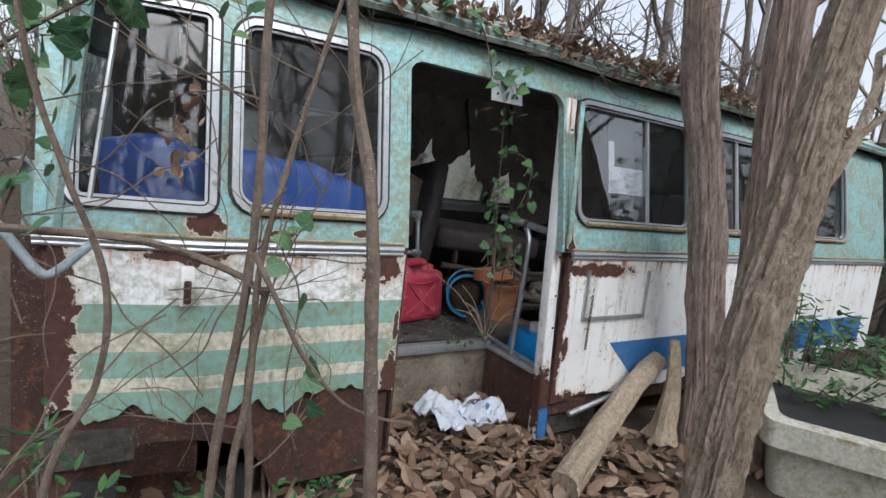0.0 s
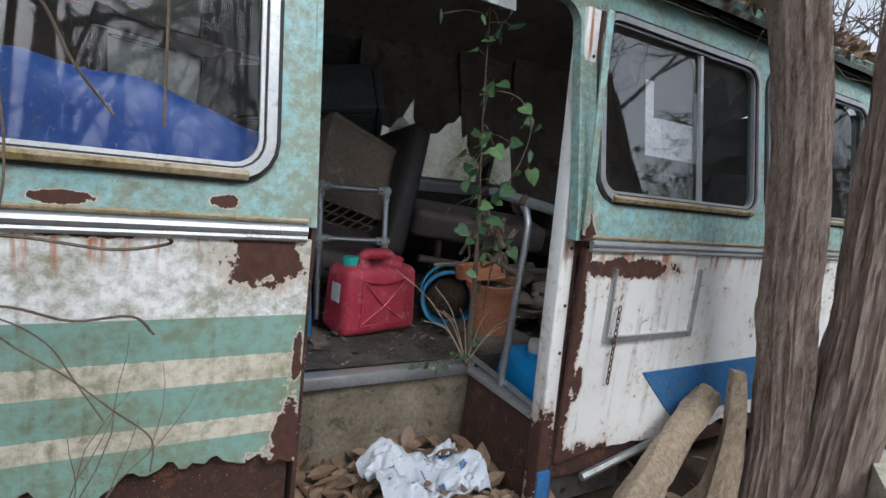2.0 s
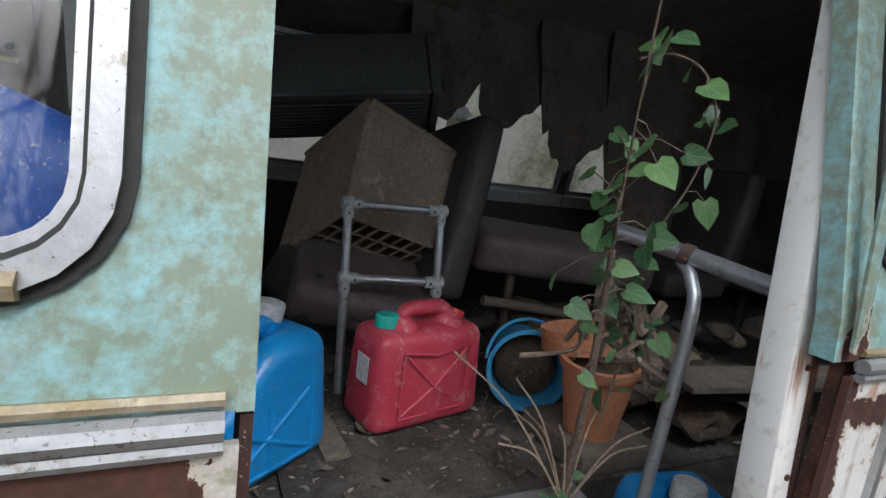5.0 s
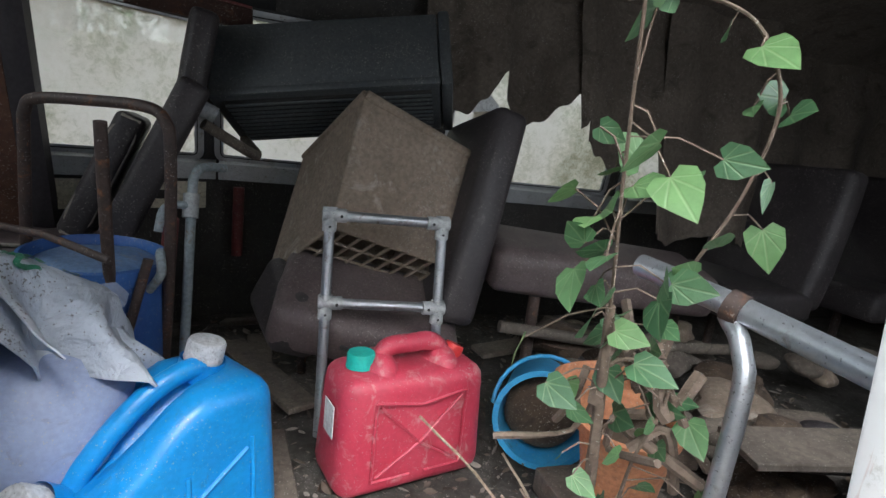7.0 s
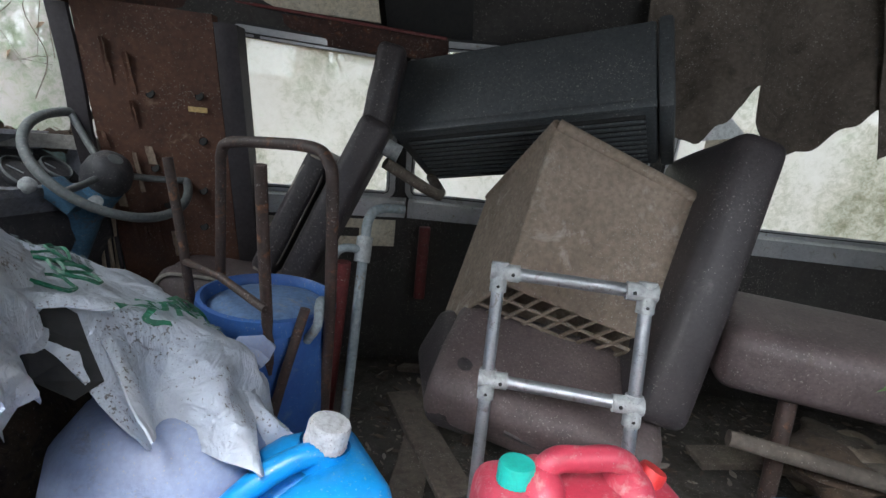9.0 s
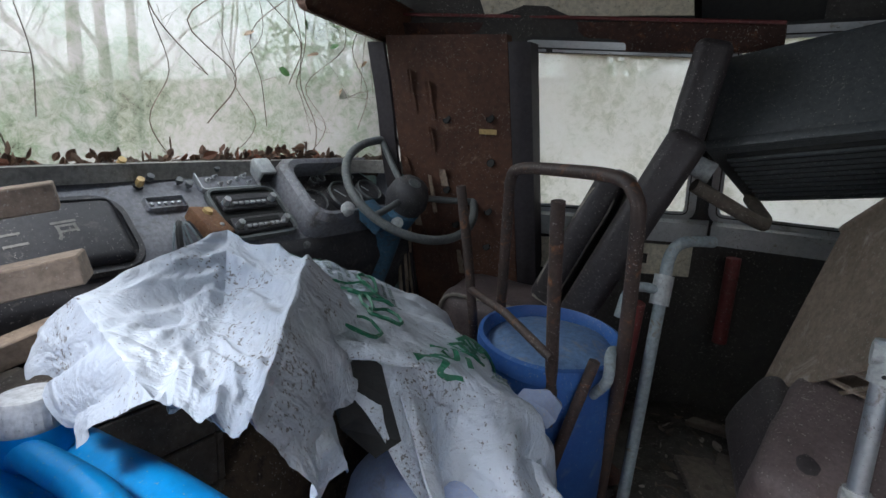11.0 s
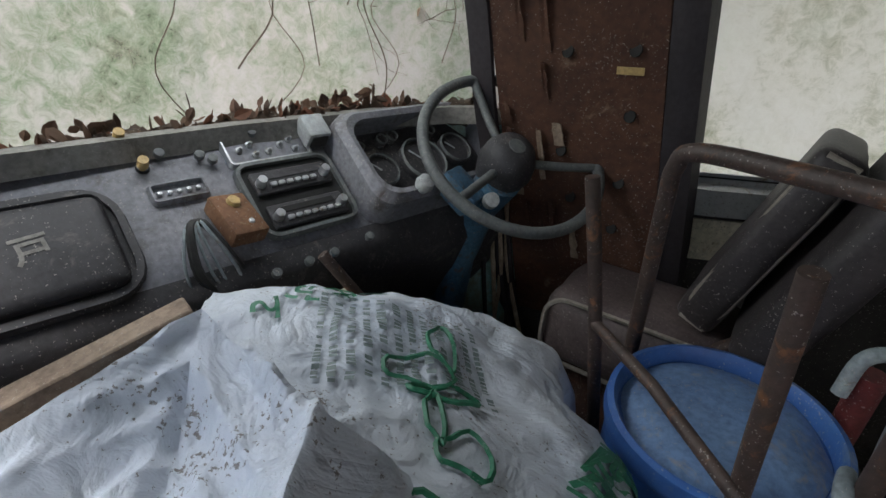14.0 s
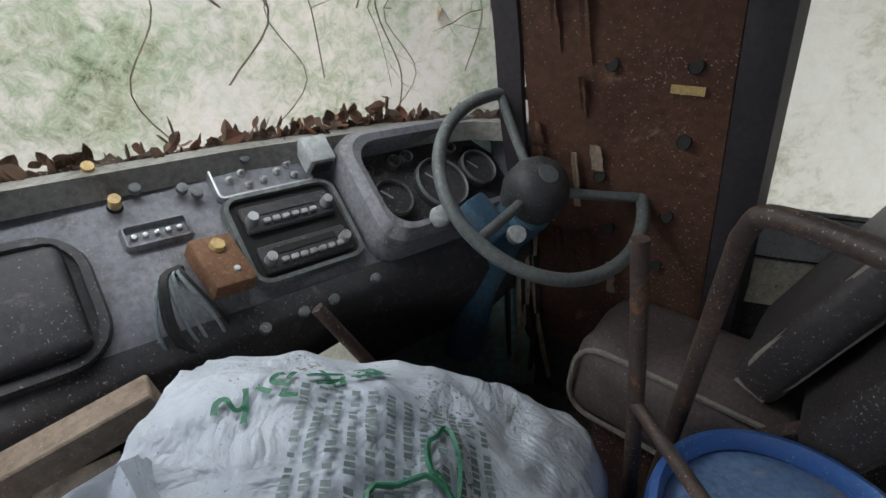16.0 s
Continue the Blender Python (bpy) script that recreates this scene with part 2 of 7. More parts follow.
def sack_film():
    """Woven plastic film, creased, with soil scattered in patches."""
    m, t, b = nodes_of("white_sack")
    big, mid, small = noise_node(t, 4, 6), noise_node(t, 26, 7, 0.65, dist=0.8), noise_node(t, 95, 4)
    col = ramp(t, big, [(0.3, (0.45, 0.50, 0.58)), (0.7, (0.55, 0.59, 0.64))])
    col = mixc(t, calc(t, "MULTIPLY", step_up(t, mid, 0.5, 0.78), 0.35), col, (0.34, 0.36, 0.38))
    patch = step_up(t, noise_node(t, 7, 6, 0.65), 0.50, 0.66)
    grit = step_up(t, calc(t, "ADD", noise_node(t, 170, 3), calc(t, "MULTIPLY", patch, 0.16)), 0.66, 0.72)
    col = mixc(t, calc(t, "MULTIPLY", grit, 0.8), col, (0.09, 0.065, 0.045))
    stain = step_up(t, noise_node(t, 11, 8, 0.7, dist=0.5), 0.63, 0.75)
    col = mixc(t, calc(t, "MULTIPLY", stain, 0.55), col, (0.22, 0.17, 0.12))
    t.links.new(col, b.inputs["Base Color"])
    b.inputs["Roughness"].default_value = 0.42
    crease = calc(t, "ABSOLUTE", calc(t, "SUBTRACT", noise_node(t, 9, 4, 0.5, dist=1.2), 0.5))
    bump_to(t, b, calc(t, "ADD", calc(t, "MULTIPLY", crease, 1.6), calc(t, "ADD", calc(t, "MULTIPLY", mid, 0.35), calc(t, "MULTIPLY", small, 0.08))), 0.7, 0.02)
    return m


M = {}
M["skirt"] = bus_paint("striped_paint", True, [(0.805, 0.842, 0.10, 0.055), (0.875, 0.40, 0.03, 0.14), (0.885, 0.62, 0.012, 0.06), (0.5, 0.885, 0.1, 0.012), (0.05, 0.885, 0.1, 0.012), (0.17, 0.88, 0.12, 0.035), (0.9, 0.30, 0.2, 0.08), (-0.16, 0.62, 0.06, 0.3)], 0.005, 0.68)
M["turq"] = bus_paint("turquoise_paint", False, [(0.72, 0.955, 0.03, 0.014), (0.22, 0.96, 0.05, 0.035), (0.45, 0.945, 0.04, 0.012), (1.735, 0.9, 0.03, 0.1)], -0.01, 0.85)
M["rear"] = bus_paint("white_paint", False, [(1.735, 0.5, 0.03, 0.5), (1.95, 0.83, 0.22, 0.03), (1.85, 0.17, 0.15, 0.06), (1.78, 0.45, 0.02, 0.05)], 0.085, 0.1, True)
M["rust"] = worn("rusted_steel", (0.04, 0.02, 0.016), (0.075, 0.034, 0.024), (0.14, 0.055, 0.025), 0.5, 9, 70, 0.9, 0, 0.5)
M["bluepaint"] = worn("blue_paint", (0.03, 0.14, 0.36), (0.05, 0.19, 0.42), (0.1, 0.12, 0.14), 0.45, 9, 80, 0.5)
M["alu"] = worn("dull_aluminium", (0.42, 0.44, 0.46), (0.55, 0.57, 0.58), (0.2, 0.15, 0.08), 0.4, 10, 90, 0.42, 0.7, 0.2)
M["yellowed"] = worn("stained_aluminium", (0.30, 0.22, 0.09), (0.45, 0.40, 0.30), (0.14, 0.09, 0.03), 0.5, 12, 90, 0.6, 0.2, 0.3)
M["rubber"] = worn("black_rubber", (0.02, 0.02, 0.02), (0.035, 0.035, 0.033), None, 0, 12, 90, 0.7)
M["jamb"] = bus_paint("jamb_paint", False, [(1.69, 0.2, 0.05, 0.15)], 0.01, 0.25, True)
M["floor"] = worn("dirty_floor", (0.04, 0.036, 0.032), (0.10, 0.092, 0.08), (0.03, 0.024, 0.018), 0.6, 6, 60, 0.9, 0, 0.6)
M["soil"] = worn("leaf_soil", (0.045, 0.03, 0.02), (0.10, 0.07, 0.045), (0.02, 0.014, 0.01), 0.5, 5, 50, 0.95, 0, 0.8)
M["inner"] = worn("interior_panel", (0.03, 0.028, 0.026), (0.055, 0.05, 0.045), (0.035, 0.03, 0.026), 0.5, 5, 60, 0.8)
M["lining"] = worn("torn_lining", (0.085, 0.07, 0.056), (0.14, 0.115, 0.092), (0.05, 0.04, 0.03), 0.5, 4, 70, 0.9)
M["roof"] = worn("weathered_roof", (0.30, 0.36, 0.33), (0.48, 0.52, 0.49), (0.09, 0.08, 0.05), 0.6, 4, 60, 0.7)
M["leaf_dry"] = island_leaf("dry_leaf", [(0.13, 0.075, 0.045), (0.25, 0.16, 0.10), (0.40, 0.29, 0.20), (0.19, 0.11, 0.07), (0.34, 0.26, 0.19)], 0.7, 0.12)
M["leaf_dark"] = island_leaf("rotting_leaf", [(0.05, 0.03, 0.02), (0.10, 0.06, 0.04), (0.16, 0.09, 0.055), (0.07, 0.045, 0.03), (0.24, 0.10, 0.06)], 0.8, 0.06)
M["grit"] = island_leaf("crumbled_litter", [(0.05, 0.038, 0.028), (0.11, 0.085, 0.062), (0.20, 0.16, 0.125), (0.34, 0.31, 0.27), (0.08, 0.06, 0.045)], 0.85, 0.05)
M["ivy"] = island_leaf("ivy_leaf", [(0.05, 0.12, 0.05), (0.09, 0.21, 0.08), (0.14, 0.27, 0.10), (0.11, 0.22, 0.12)], 0.4, 0.3)
M["shrub"] = island_leaf("shrub_leaf", [(0.03, 0.09, 0.03), (0.06, 0.16, 0.05), (0.10, 0.22, 0.07)], 0.45, 0.25)
M["bark"] = bark("grey_bark", (0.085, 0.062, 0.045), (0.29, 0.225, 0.165), (0.48, 0.40, 0.31), 0.55, 52, 1.0)
M["cedar"] = bark("red_brown_bark", (0.09, 0.055, 0.042), (0.31, 0.225, 0.185), (0.54, 0.45, 0.39), 0.09, 46, 1.0)
M["twig"] = worn("thin_bark", (0.11, 0.08, 0.06), (0.22, 0.17, 0.13), (0.06, 0.045, 0.035), 0.4, 14, 90, 0.9, 0, 0.6)
M["farwood"] = worn("distant_bark", (0.10, 0.085, 0.075), (0.17, 0.15, 0.135), None, 0, 3, 20, 0.95)
M["deadwood"] = bark("dead_wood", (0.15, 0.105, 0.07), (0.36, 0.28, 0.20), (0.54, 0.45, 0.34), 0.4, 60, 0.8)
M["plank"] = worn("dusty_plank", (0.09, 0.075, 0.062), (0.18, 0.15, 0.12), (0.07, 0.055, 0.045), 0.5, 7, 60, 0.85, 0, 0.4)
M["cutwood"] = worn("sawn_timber", (0.26, 0.19, 0.14), (0.36, 0.28, 0.21), (0.14, 0.1, 0.075), 0.4, 9, 80, 0.85, 0, 0.3)
M["redcan"] = worn("red_plastic", (0.46, 0.035, 0.07), (0.54, 0.07, 0.11), (0.52, 0.27, 0.27), 0.46, 9, 90, 0.42, 0, 0.12)
M["bluecan"] = worn("blue_plastic", (0.01, 0.22, 0.58), (0.015, 0.29, 0.68), (0.05, 0.12, 0.2), 0.3, 7, 90, 0.35, 0, 0.1)
M["deepblue"] = worn("faded_blue_plastic", (0.03, 0.09, 0.30), (0.05, 0.15, 0.42), (0.14, 0.2, 0.3), 0.4, 6, 90, 0.45, 0, 0.1)
M["drumlid"] = worn("weathered_blue_lid", (0.10, 0.20, 0.42), (0.20, 0.32, 0.52), (0.34, 0.30, 0.22), 0.46, 5, 80, 0.5, 0, 0.2)
M["bucket"] = worn("bucket_blue", (0.03, 0.25, 0.50), (0.05, 0.33, 0.60), (0.05, 0.07, 0.08), 0.4, 8, 80, 0.45)
M["teal"] = worn("teal_plastic", (0.02, 0.42, 0.36), (0.03, 0.5, 0.42), None, 0, 14, 100, 0.45)
M["redcap"] = worn("red_cap", (0.55, 0.03, 0.03), (0.62, 0.05, 0.05), None, 0, 14, 100, 0.45)
M["whitecap"] = worn("white_plastic", (0.52, 0.54, 0.56), (0.66, 0.67, 0.68), (0.3, 0.3, 0.28), 0.4, 14, 100, 0.5)
M["pot"] = worn("orange_pot", (0.48, 0.19, 0.09), (0.58, 0.26, 0.13), (0.3, 0.2, 0.13), 0.4, 10, 90, 0.7)
M["jug"] = worn("cloudy_plastic", (0.22, 0.27, 0.42), (0.33, 0.39, 0.55), (0.2, 0.2, 0.2), 0.4, 6, 90, 0.45)
M["sack"] = sack_film()
M["print"] = worn("green_print", (0.02, 0.15, 0.08), (0.03, 0.20, 0.11), (0.4, 0.42, 0.4), 0.3, 20, 90, 0.5)
M["printdark"] = worn("grey_print", (0.12, 0.17, 0.17), (0.20, 0.25, 0.25), (0.4, 0.42, 0.42), 0.3, 20, 90, 0.5)
M["pipe"] = worn("galvanised_pipe", (0.36, 0.39, 0.42), (0.48, 0.51, 0.54), (0.2, 0.18, 0.16), 0.45, 12, 90, 0.4, 0.75)
M["joint"] = worn("grey_plastic_joint", (0.36, 0.39, 0.40), (0.48, 0.50, 0.50), (0.3, 0.29, 0.27), 0.4, 14, 90, 0.55)
M["rustpipe"] = worn("brown_painted_pipe", (0.045, 0.032, 0.028), (0.085, 0.055, 0.045), (0.20, 0.09, 0.04), 0.45, 14, 90, 0.6, 0, 0.4)
M["greypipe"] = worn("blue_grey_pipe", (0.22, 0.27, 0.29), (0.33, 0.38, 0.40), (0.17, 0.12, 0.08), 0.45, 14, 90, 0.55, 0, 0.3)
M["redpole"] = worn("red_pole", (0.11, 0.02, 0.02), (0.18, 0.032, 0.03), (0.1, 0.05, 0.04), 0.4, 14, 90, 0.6)
M["crate"] = worn("brown_plastic", (0.19, 0.145, 0.105), (0.29, 0.23, 0.175), (0.40, 0.36, 0.31), 0.42, 5, 70, 0.75, 0, 0.2)
M["vinyl"] = worn("dark_vinyl", (0.030, 0.026, 0.028), (0.052, 0.044, 0.046), (0.15, 0.14, 0.13), 0.32, 8, 110, 0.55, 0, 0.3)
M["vinylseat"] = worn("mauve_vinyl", (0.085, 0.064, 0.064), (0.145, 0.112, 0.108), (0.09, 0.07, 0.06), 0.4, 8, 110, 0.6, 0, 0.3)
M["cabinet"] = worn("charcoal_casing", (0.062, 0.070, 0.074), (0.085, 0.093, 0.098), (0.15, 0.15, 0.15), 0.3, 3, 90, 0.5, 0, 0.12)
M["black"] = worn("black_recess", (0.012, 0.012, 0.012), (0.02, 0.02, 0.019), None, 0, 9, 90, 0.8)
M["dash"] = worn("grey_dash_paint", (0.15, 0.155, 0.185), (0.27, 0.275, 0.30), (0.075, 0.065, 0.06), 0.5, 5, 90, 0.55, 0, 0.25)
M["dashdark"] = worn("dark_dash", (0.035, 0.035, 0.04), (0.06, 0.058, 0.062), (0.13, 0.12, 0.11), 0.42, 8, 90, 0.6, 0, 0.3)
M["wheel"] = worn("grey_wheel_rim", (0.09, 0.10, 0.105), (0.16, 0.175, 0.17), (0.06, 0.06, 0.06), 0.4, 12, 100, 0.5, 0, 0.2)
M["column"] = worn("blue_column", (0.05, 0.13, 0.22), (0.09, 0.20, 0.30), (0.12, 0.08, 0.05), 0.5, 14, 90, 0.55, 0, 0.3)
M["pillar"] = worn("brown_hardboard", (0.055, 0.023, 0.014), (0.12, 0.052, 0.029), (0.26, 0.18, 0.12), 0.36, 5, 60, 0.75, 0, 0.3)
M["rubberpillar"] = worn("purple_grey_rubber", (0.022, 0.019, 0.022), (0.042, 0.035, 0.04), None, 0, 9, 90, 0.6)
M["rustbox"] = worn("rusty_case", (0.15, 0.07, 0.035), (0.24, 0.12, 0.06), (0.3, 0.22, 0.12), 0.4, 20, 120, 0.8, 0, 0.4)
M["ledge"] = worn("dusty_grey_ledge", (0.20, 0.195, 0.18), (0.32, 0.31, 0.285), (0.09, 0.08, 0.065), 0.46, 6, 80, 0.7, 0, 0.3)
M["riser"] = worn("stained_riser", (0.15, 0.12, 0.085), (0.30, 0.26, 0.20), (0.06, 0.06, 0.035), 0.5, 7, 70, 0.9, 0, 0.4)
M["knob"] = worn("yellowed_knob", (0.5, 0.34, 0.12), (0.62, 0.45, 0.2), None, 0, 20, 120, 0.5)
M["trough"] = worn("stained_trough", (0.45, 0.44, 0.36), (0.60, 0.59, 0.50), (0.25, 0.2, 0.1), 0.5, 4, 60, 0.7)
M["paper"] = worn("yellowed_paper", (0.62, 0.56, 0.42), (0.74, 0.69, 0.56), (0.35, 0.28, 0.18), 0.4, 9, 80, 0.9)
M["notice"] = worn("white_card", (0.68, 0.72, 0.72), (0.76, 0.79, 0.79), (0.4, 0.4, 0.38), 0.3, 9, 80, 0.7)
M["piping"] = worn("pale_piping", (0.26, 0.235, 0.20), (0.36, 0.33, 0.28), (0.15, 0.13, 0.11), 0.4, 12, 100, 0.6)
M["tarp"] = worn("blue_tarpaulin", (0.01, 0.08, 0.36), (0.02, 0.13, 0.46), (0.1, 0.15, 0.25), 0.35, 3, 60, 0.45)
M["dead"] = worn("dead_ivy_litter", (0.05, 0.035, 0.025), (0.11, 0.075, 0.05), (0.02, 0.015, 0.012), 0.5, 12, 70, 0.95, 0, 0.8)
FILM = [(0.36, (0.08, 0.10, 0.06)), (0.44, (0.27, 0.31, 0.22)), (0.51, (0.43, 0.43, 0.38)), (0.58, (0.50, 0.47, 0.45)), (0.66, (0.22, 0.34, 0.17))]
M["screen"] = dirty_glass("dirty_windscreen", FILM, 0.60, 0.4, (0.55, 0.57, 0.54), 0.85, 3.0)
# Grime film made paler than the windscreen's, so the shaded side looks brighter lit.
BRIGHT_SIDE_FILM = [(0.36, (0.26, 0.28, 0.17)), (0.45, (0.60, 0.61, 0.47)), (0.52, (0.80, 0.79, 0.68)), (0.60, (0.82, 0.81, 0.72)), (0.72, (0.52, 0.60, 0.40))]
M["sidescreen"] = dirty_glass("brightened_grimy_window", BRIGHT_SIDE_FILM, 0.84, 0.4, (0.75, 0.77, 0.72), 0.92, 2.2)
M["glass"] = dirty_glass("dusty_window", [(0.3, (0.06, 0.065, 0.065)), (0.7, (0.16, 0.16, 0.15))], 0.12, 0.95, (0.58, 0.64, 0.72))


# Second glass with the sky reflection turned down, so these windows stay dark.
M["dullglass"] = dirty_glass("weak_reflection_window", [(0.3, (0.035, 0.037, 0.036)), (0.7, (0.09, 0.088, 0.08))], 0.09, 0.28, (0.82, 0.85, 0.88))


# ---- mesh helpers ----
def part(name, bm, material, parent=None, label="", smooth=True):
    me = bpy.data.meshes.new(name)
    bmesh.ops.recalc_face_normals(bm, faces=bm.faces)
    for f in bm.faces:
        f.smooth = smooth
    bm.to_mesh(me)
    bm.free()
    me.materials.append(M[material])
    if smooth:
        me.set_sharp_from_angle(angle=radians(38))
    ob = new(name, me)
    if parent is not None:
        ob.parent = parent
    if label:
        ob["label"] = label
    return ob


def thing(name, label, category, m=None, group="", kind=""):
    ob = new(name)
    if m is not None:
        ob.matrix_world = m
    return tagged(ob, label, category, group, kind)


def box(bm, x0, x1, y0, y1, z0, z1, bevel=0.0, seg=2, m=None):
    r = bmesh.ops.create_cube(bm, size=1)
    vs = r["verts"]
    for v in vs:
        v.co = Vector(((x0 + x1) / 2 + v.co.x * (x1 - x0), (y0 + y1) / 2 + v.co.y * (y1 - y0), (z0 + z1) / 2 + v.co.z * (z1 - z0)))
    if bevel:
        es = list({e for v in vs for e in v.link_edges})
        r = bmesh.ops.bevel(bm, geom=es, offset=bevel, segments=seg, profile=0.5, affect="EDGES")
        vs = list({v for f in r["faces"] for v in f.verts} | {v for v in vs if v.is_valid})
    if m is not None:
        bmesh.ops.transform(bm, matrix=m, verts=vs)
    return bm


def boxed(*a, **k):
    return box(bmesh.new(), *a, **k)


def smooth_path(pts, n=6):
    """A soft curve through points."""
    p = [Vector(q) for q in pts]
    p = [p[0] * 2 - p[1]] + p + [p[-1] * 2 - p[-2]]
    out = []
    for i in range(1, len(p) - 2):
        a, b, c, d = p[i - 1:i + 3]
        for k in range(n):
            s = k / n
            out.append(0.5 * ((2 * b) + (c - a) * s + (2 * a - 5 * b + 4 * c - d) * s * s + (3 * b - a - 3 * c + d) * s ** 3))
    return out + [p[-2]]


def tube(bm, pts, r, n=8, wob=0.0, caps=True):
    """A pipe along points; r is a number or a list of radii from end to end."""
    pts = [Vector(p) for p in pts]
    rings = []
    up = None
    for i, p in enumerate(pts):
        d = (pts[min(i + 1, len(pts) - 1)] - pts[max(i - 1, 0)]).normalized()
        if up is None:
            up = d.orthogonal().normalized()
        up = (up - d * up.dot(d)).normalized()
        side = d.cross(up)
        f = i / max(1, len(pts) - 1)
        rr = r if isinstance(r, (int, float)) else r[0] + (r[1] - r[0]) * f
        ring = []
        for k in range(n):
            a = 2 * math.pi * k / n
            q = rr * (1 + wob * noise.noise(p * 14 + Vector((k * 1.7, 0, 0))))
            ring.append(bm.verts.new(p + (up * math.cos(a) + side * math.sin(a)) * q))
        rings.append(ring)
    for a, b in zip(rings, rings[1:]):
        for k in range(n):
            bm.faces.new((a[k], a[(k + 1) % n], b[(k + 1) % n], b[k]))
    if caps:
        bm.faces.new(rings[0])
        bm.faces.new(rings[-1])
    return bm


def piped(pts, r, n=10, soft=0, wob=0.0):
    return tube(bmesh.new(), smooth_path(pts, soft) if soft else pts, r, n, wob)


def lathe(bm, prof, n=28, m=None):
    """A turned shape from (radius, height) pairs."""
    rings = []
    for r, z in prof:
        if r < 1e-5:
            rings.append([bm.verts.new((0, 0, z))] * n)
        else:
            rings.append([bm.verts.new((r * math.cos(2 * math.pi * k / n), r * math.sin(2 * math.pi * k / n), z)) for k in range(n)])
    for a, b in zip(rings, rings[1:]):
        for k in range(n):
            vs = []
            for v in (a[k], a[(k + 1) % n], b[(k + 1) % n], b[k]):
                if v not in vs:
                    vs.append(v)
            if len(vs) > 2:
                bm.faces.new(vs)
    if m is not None:
        bmesh.ops.transform(bm, matrix=m, verts=list({v for r in rings for v in r}))
    return bm


def turned(prof, n=28, m=None):
    return lathe(bmesh.new(), prof, n, m)


def grid(fn, nu, nv, thick=0.0):
    """A sheet from fn(u, v), with a second face a little behind it."""
    bm = bmesh.new()
    g = [[bm.verts.new(fn(i / nu, j / nv)) for j in range(nv + 1)] for i in range(nu + 1)]
    for i in range(nu):
        for j in range(nv):
            bm.faces.new((g[i][j], g[i + 1][j], g[i + 1][j + 1], g[i][j + 1]))
    if thick:
        bm.normal_update()
        bmesh.ops.solidify(bm, geom=bm.faces[:], thickness=thick)
    return bm


def shell(xs, zs, holes, surf, thick, low=None):
    """A wall skin over breaks xs, zs with rectangular holes (x0, x1, z0, z1); surf(x, z, depth) gives the place."""
    bm = bmesh.new()
    fv, bv = {}, {}
    nx, nz = len(xs) - 1, len(zs) - 1

    def vert(store, i, j, depth):
        if (i, j) not in store:
            z = zs[j]
            if low is not None and j == 0:
                z = low(xs[i])
            store[(i, j)] = bm.verts.new(surf(xs[i], z, depth))
        return store[(i, j)]

    def solid(i, j):
        if not (0 <= i < nx and 0 <= j < nz):
            return False
        cx, cz = (xs[i] + xs[i + 1]) / 2, (zs[j] + zs[j + 1]) / 2
        return not any(a < cx < b and c < cz < d for a, b, c, d in holes)

    for i in range(nx):
        for j in range(nz):
            if not solid(i, j):
                continue
            ids = ((i, j), (i + 1, j), (i + 1, j + 1), (i, j + 1))
            bm.faces.new([vert(fv, *q, 0.0) for q in ids])
            bm.faces.new([vert(bv, *q, thick) for q in reversed(ids)])
            for (di, dj), (p, q) in (((0, -1), (0, 1)), ((1, 0), (1, 2)), ((0, 1), (2, 3)), ((-1, 0), (3, 0))):
                if not solid(i + di, j + dj):
                    p, q = ids[p], ids[q]
                    bm.faces.new((vert(fv, *p, 0), vert(fv, *q, 0), vert(bv, *q, thick), vert(bv, *p, thick)))
    return bm


def breaks(lo, hi, step, *extra):
    v = {round(lo + (hi - lo) * i / max(1, round((hi - lo) / step)), 4) for i in range(max(1, round((hi - lo) / step)) + 1)}
    ex = [e for e in extra if lo <= e <= hi]
    v = {q for q in v if all(abs(q - e) > step * 0.3 for e in ex) or q in (lo, hi)} | set(ex)
    return sorted(v)


def rounded(x0, x1, z0, z1, r, n=5):
    out = []
    for cx, cz, a0 in ((x1 - r, z0 + r, -90), (x1 - r, z1 - r, 0), (x0 + r, z1 - r, 90), (x0 + r, z0 + r, 180)):
        for k in range(n + 1):
            a = radians(a0 + 90 * k / n)
            out.append((cx + r * math.cos(a), cz + r * math.sin(a)))
    return out


def ring_loop(bm, loops):
    """Closed strip between successive closed loops of points."""
    vs = [[bm.verts.new(p) for p in l] for l in loops]
    n = len(vs[0])
    for a, b in zip(vs, vs[1:]):
        for k in range(n):
            bm.faces.new((a[k], a[(k + 1) % n], b[(k + 1) % n], b[k]))
    return bm


# ---- the bus shell ----
def lean_in(z):
    return max(0.0, z - 0.95) * 0.19 + max(0.0, z - 1.6) ** 2 * 1.5


def door_side(x, z, d):
    return Vector((x, 1.655 + max(0.0, 0.22 - x) * 0.2 + lean_in(z) + d, z))


FAR = [(-0.30, 3.20), (-0.05, 3.44), (0.40, 3.52), (0.62, 3.66), (0.90, 3.80), (1.3, 3.84), (5.2, 3.84)]


def far_y(x):
    for (a, ya), (b, yb) in zip(FAR, FAR[1:]):
        if x <= b:
            return ya + (yb - ya) * (x - a) / (b - a)
    return FAR[-1][1]


def far_side(x, z, d):
    return Vector((x, far_y(x) + 0.03 - lean_in(z) - d, z))


SCREEN = [(-0.17, 1.74), (-0.25, 1.95), (-0.30, 2.3), (-0.32, 2.7), (-0.30, 3.05), (-0.22, 3.28), (-0.05, 3.45)]


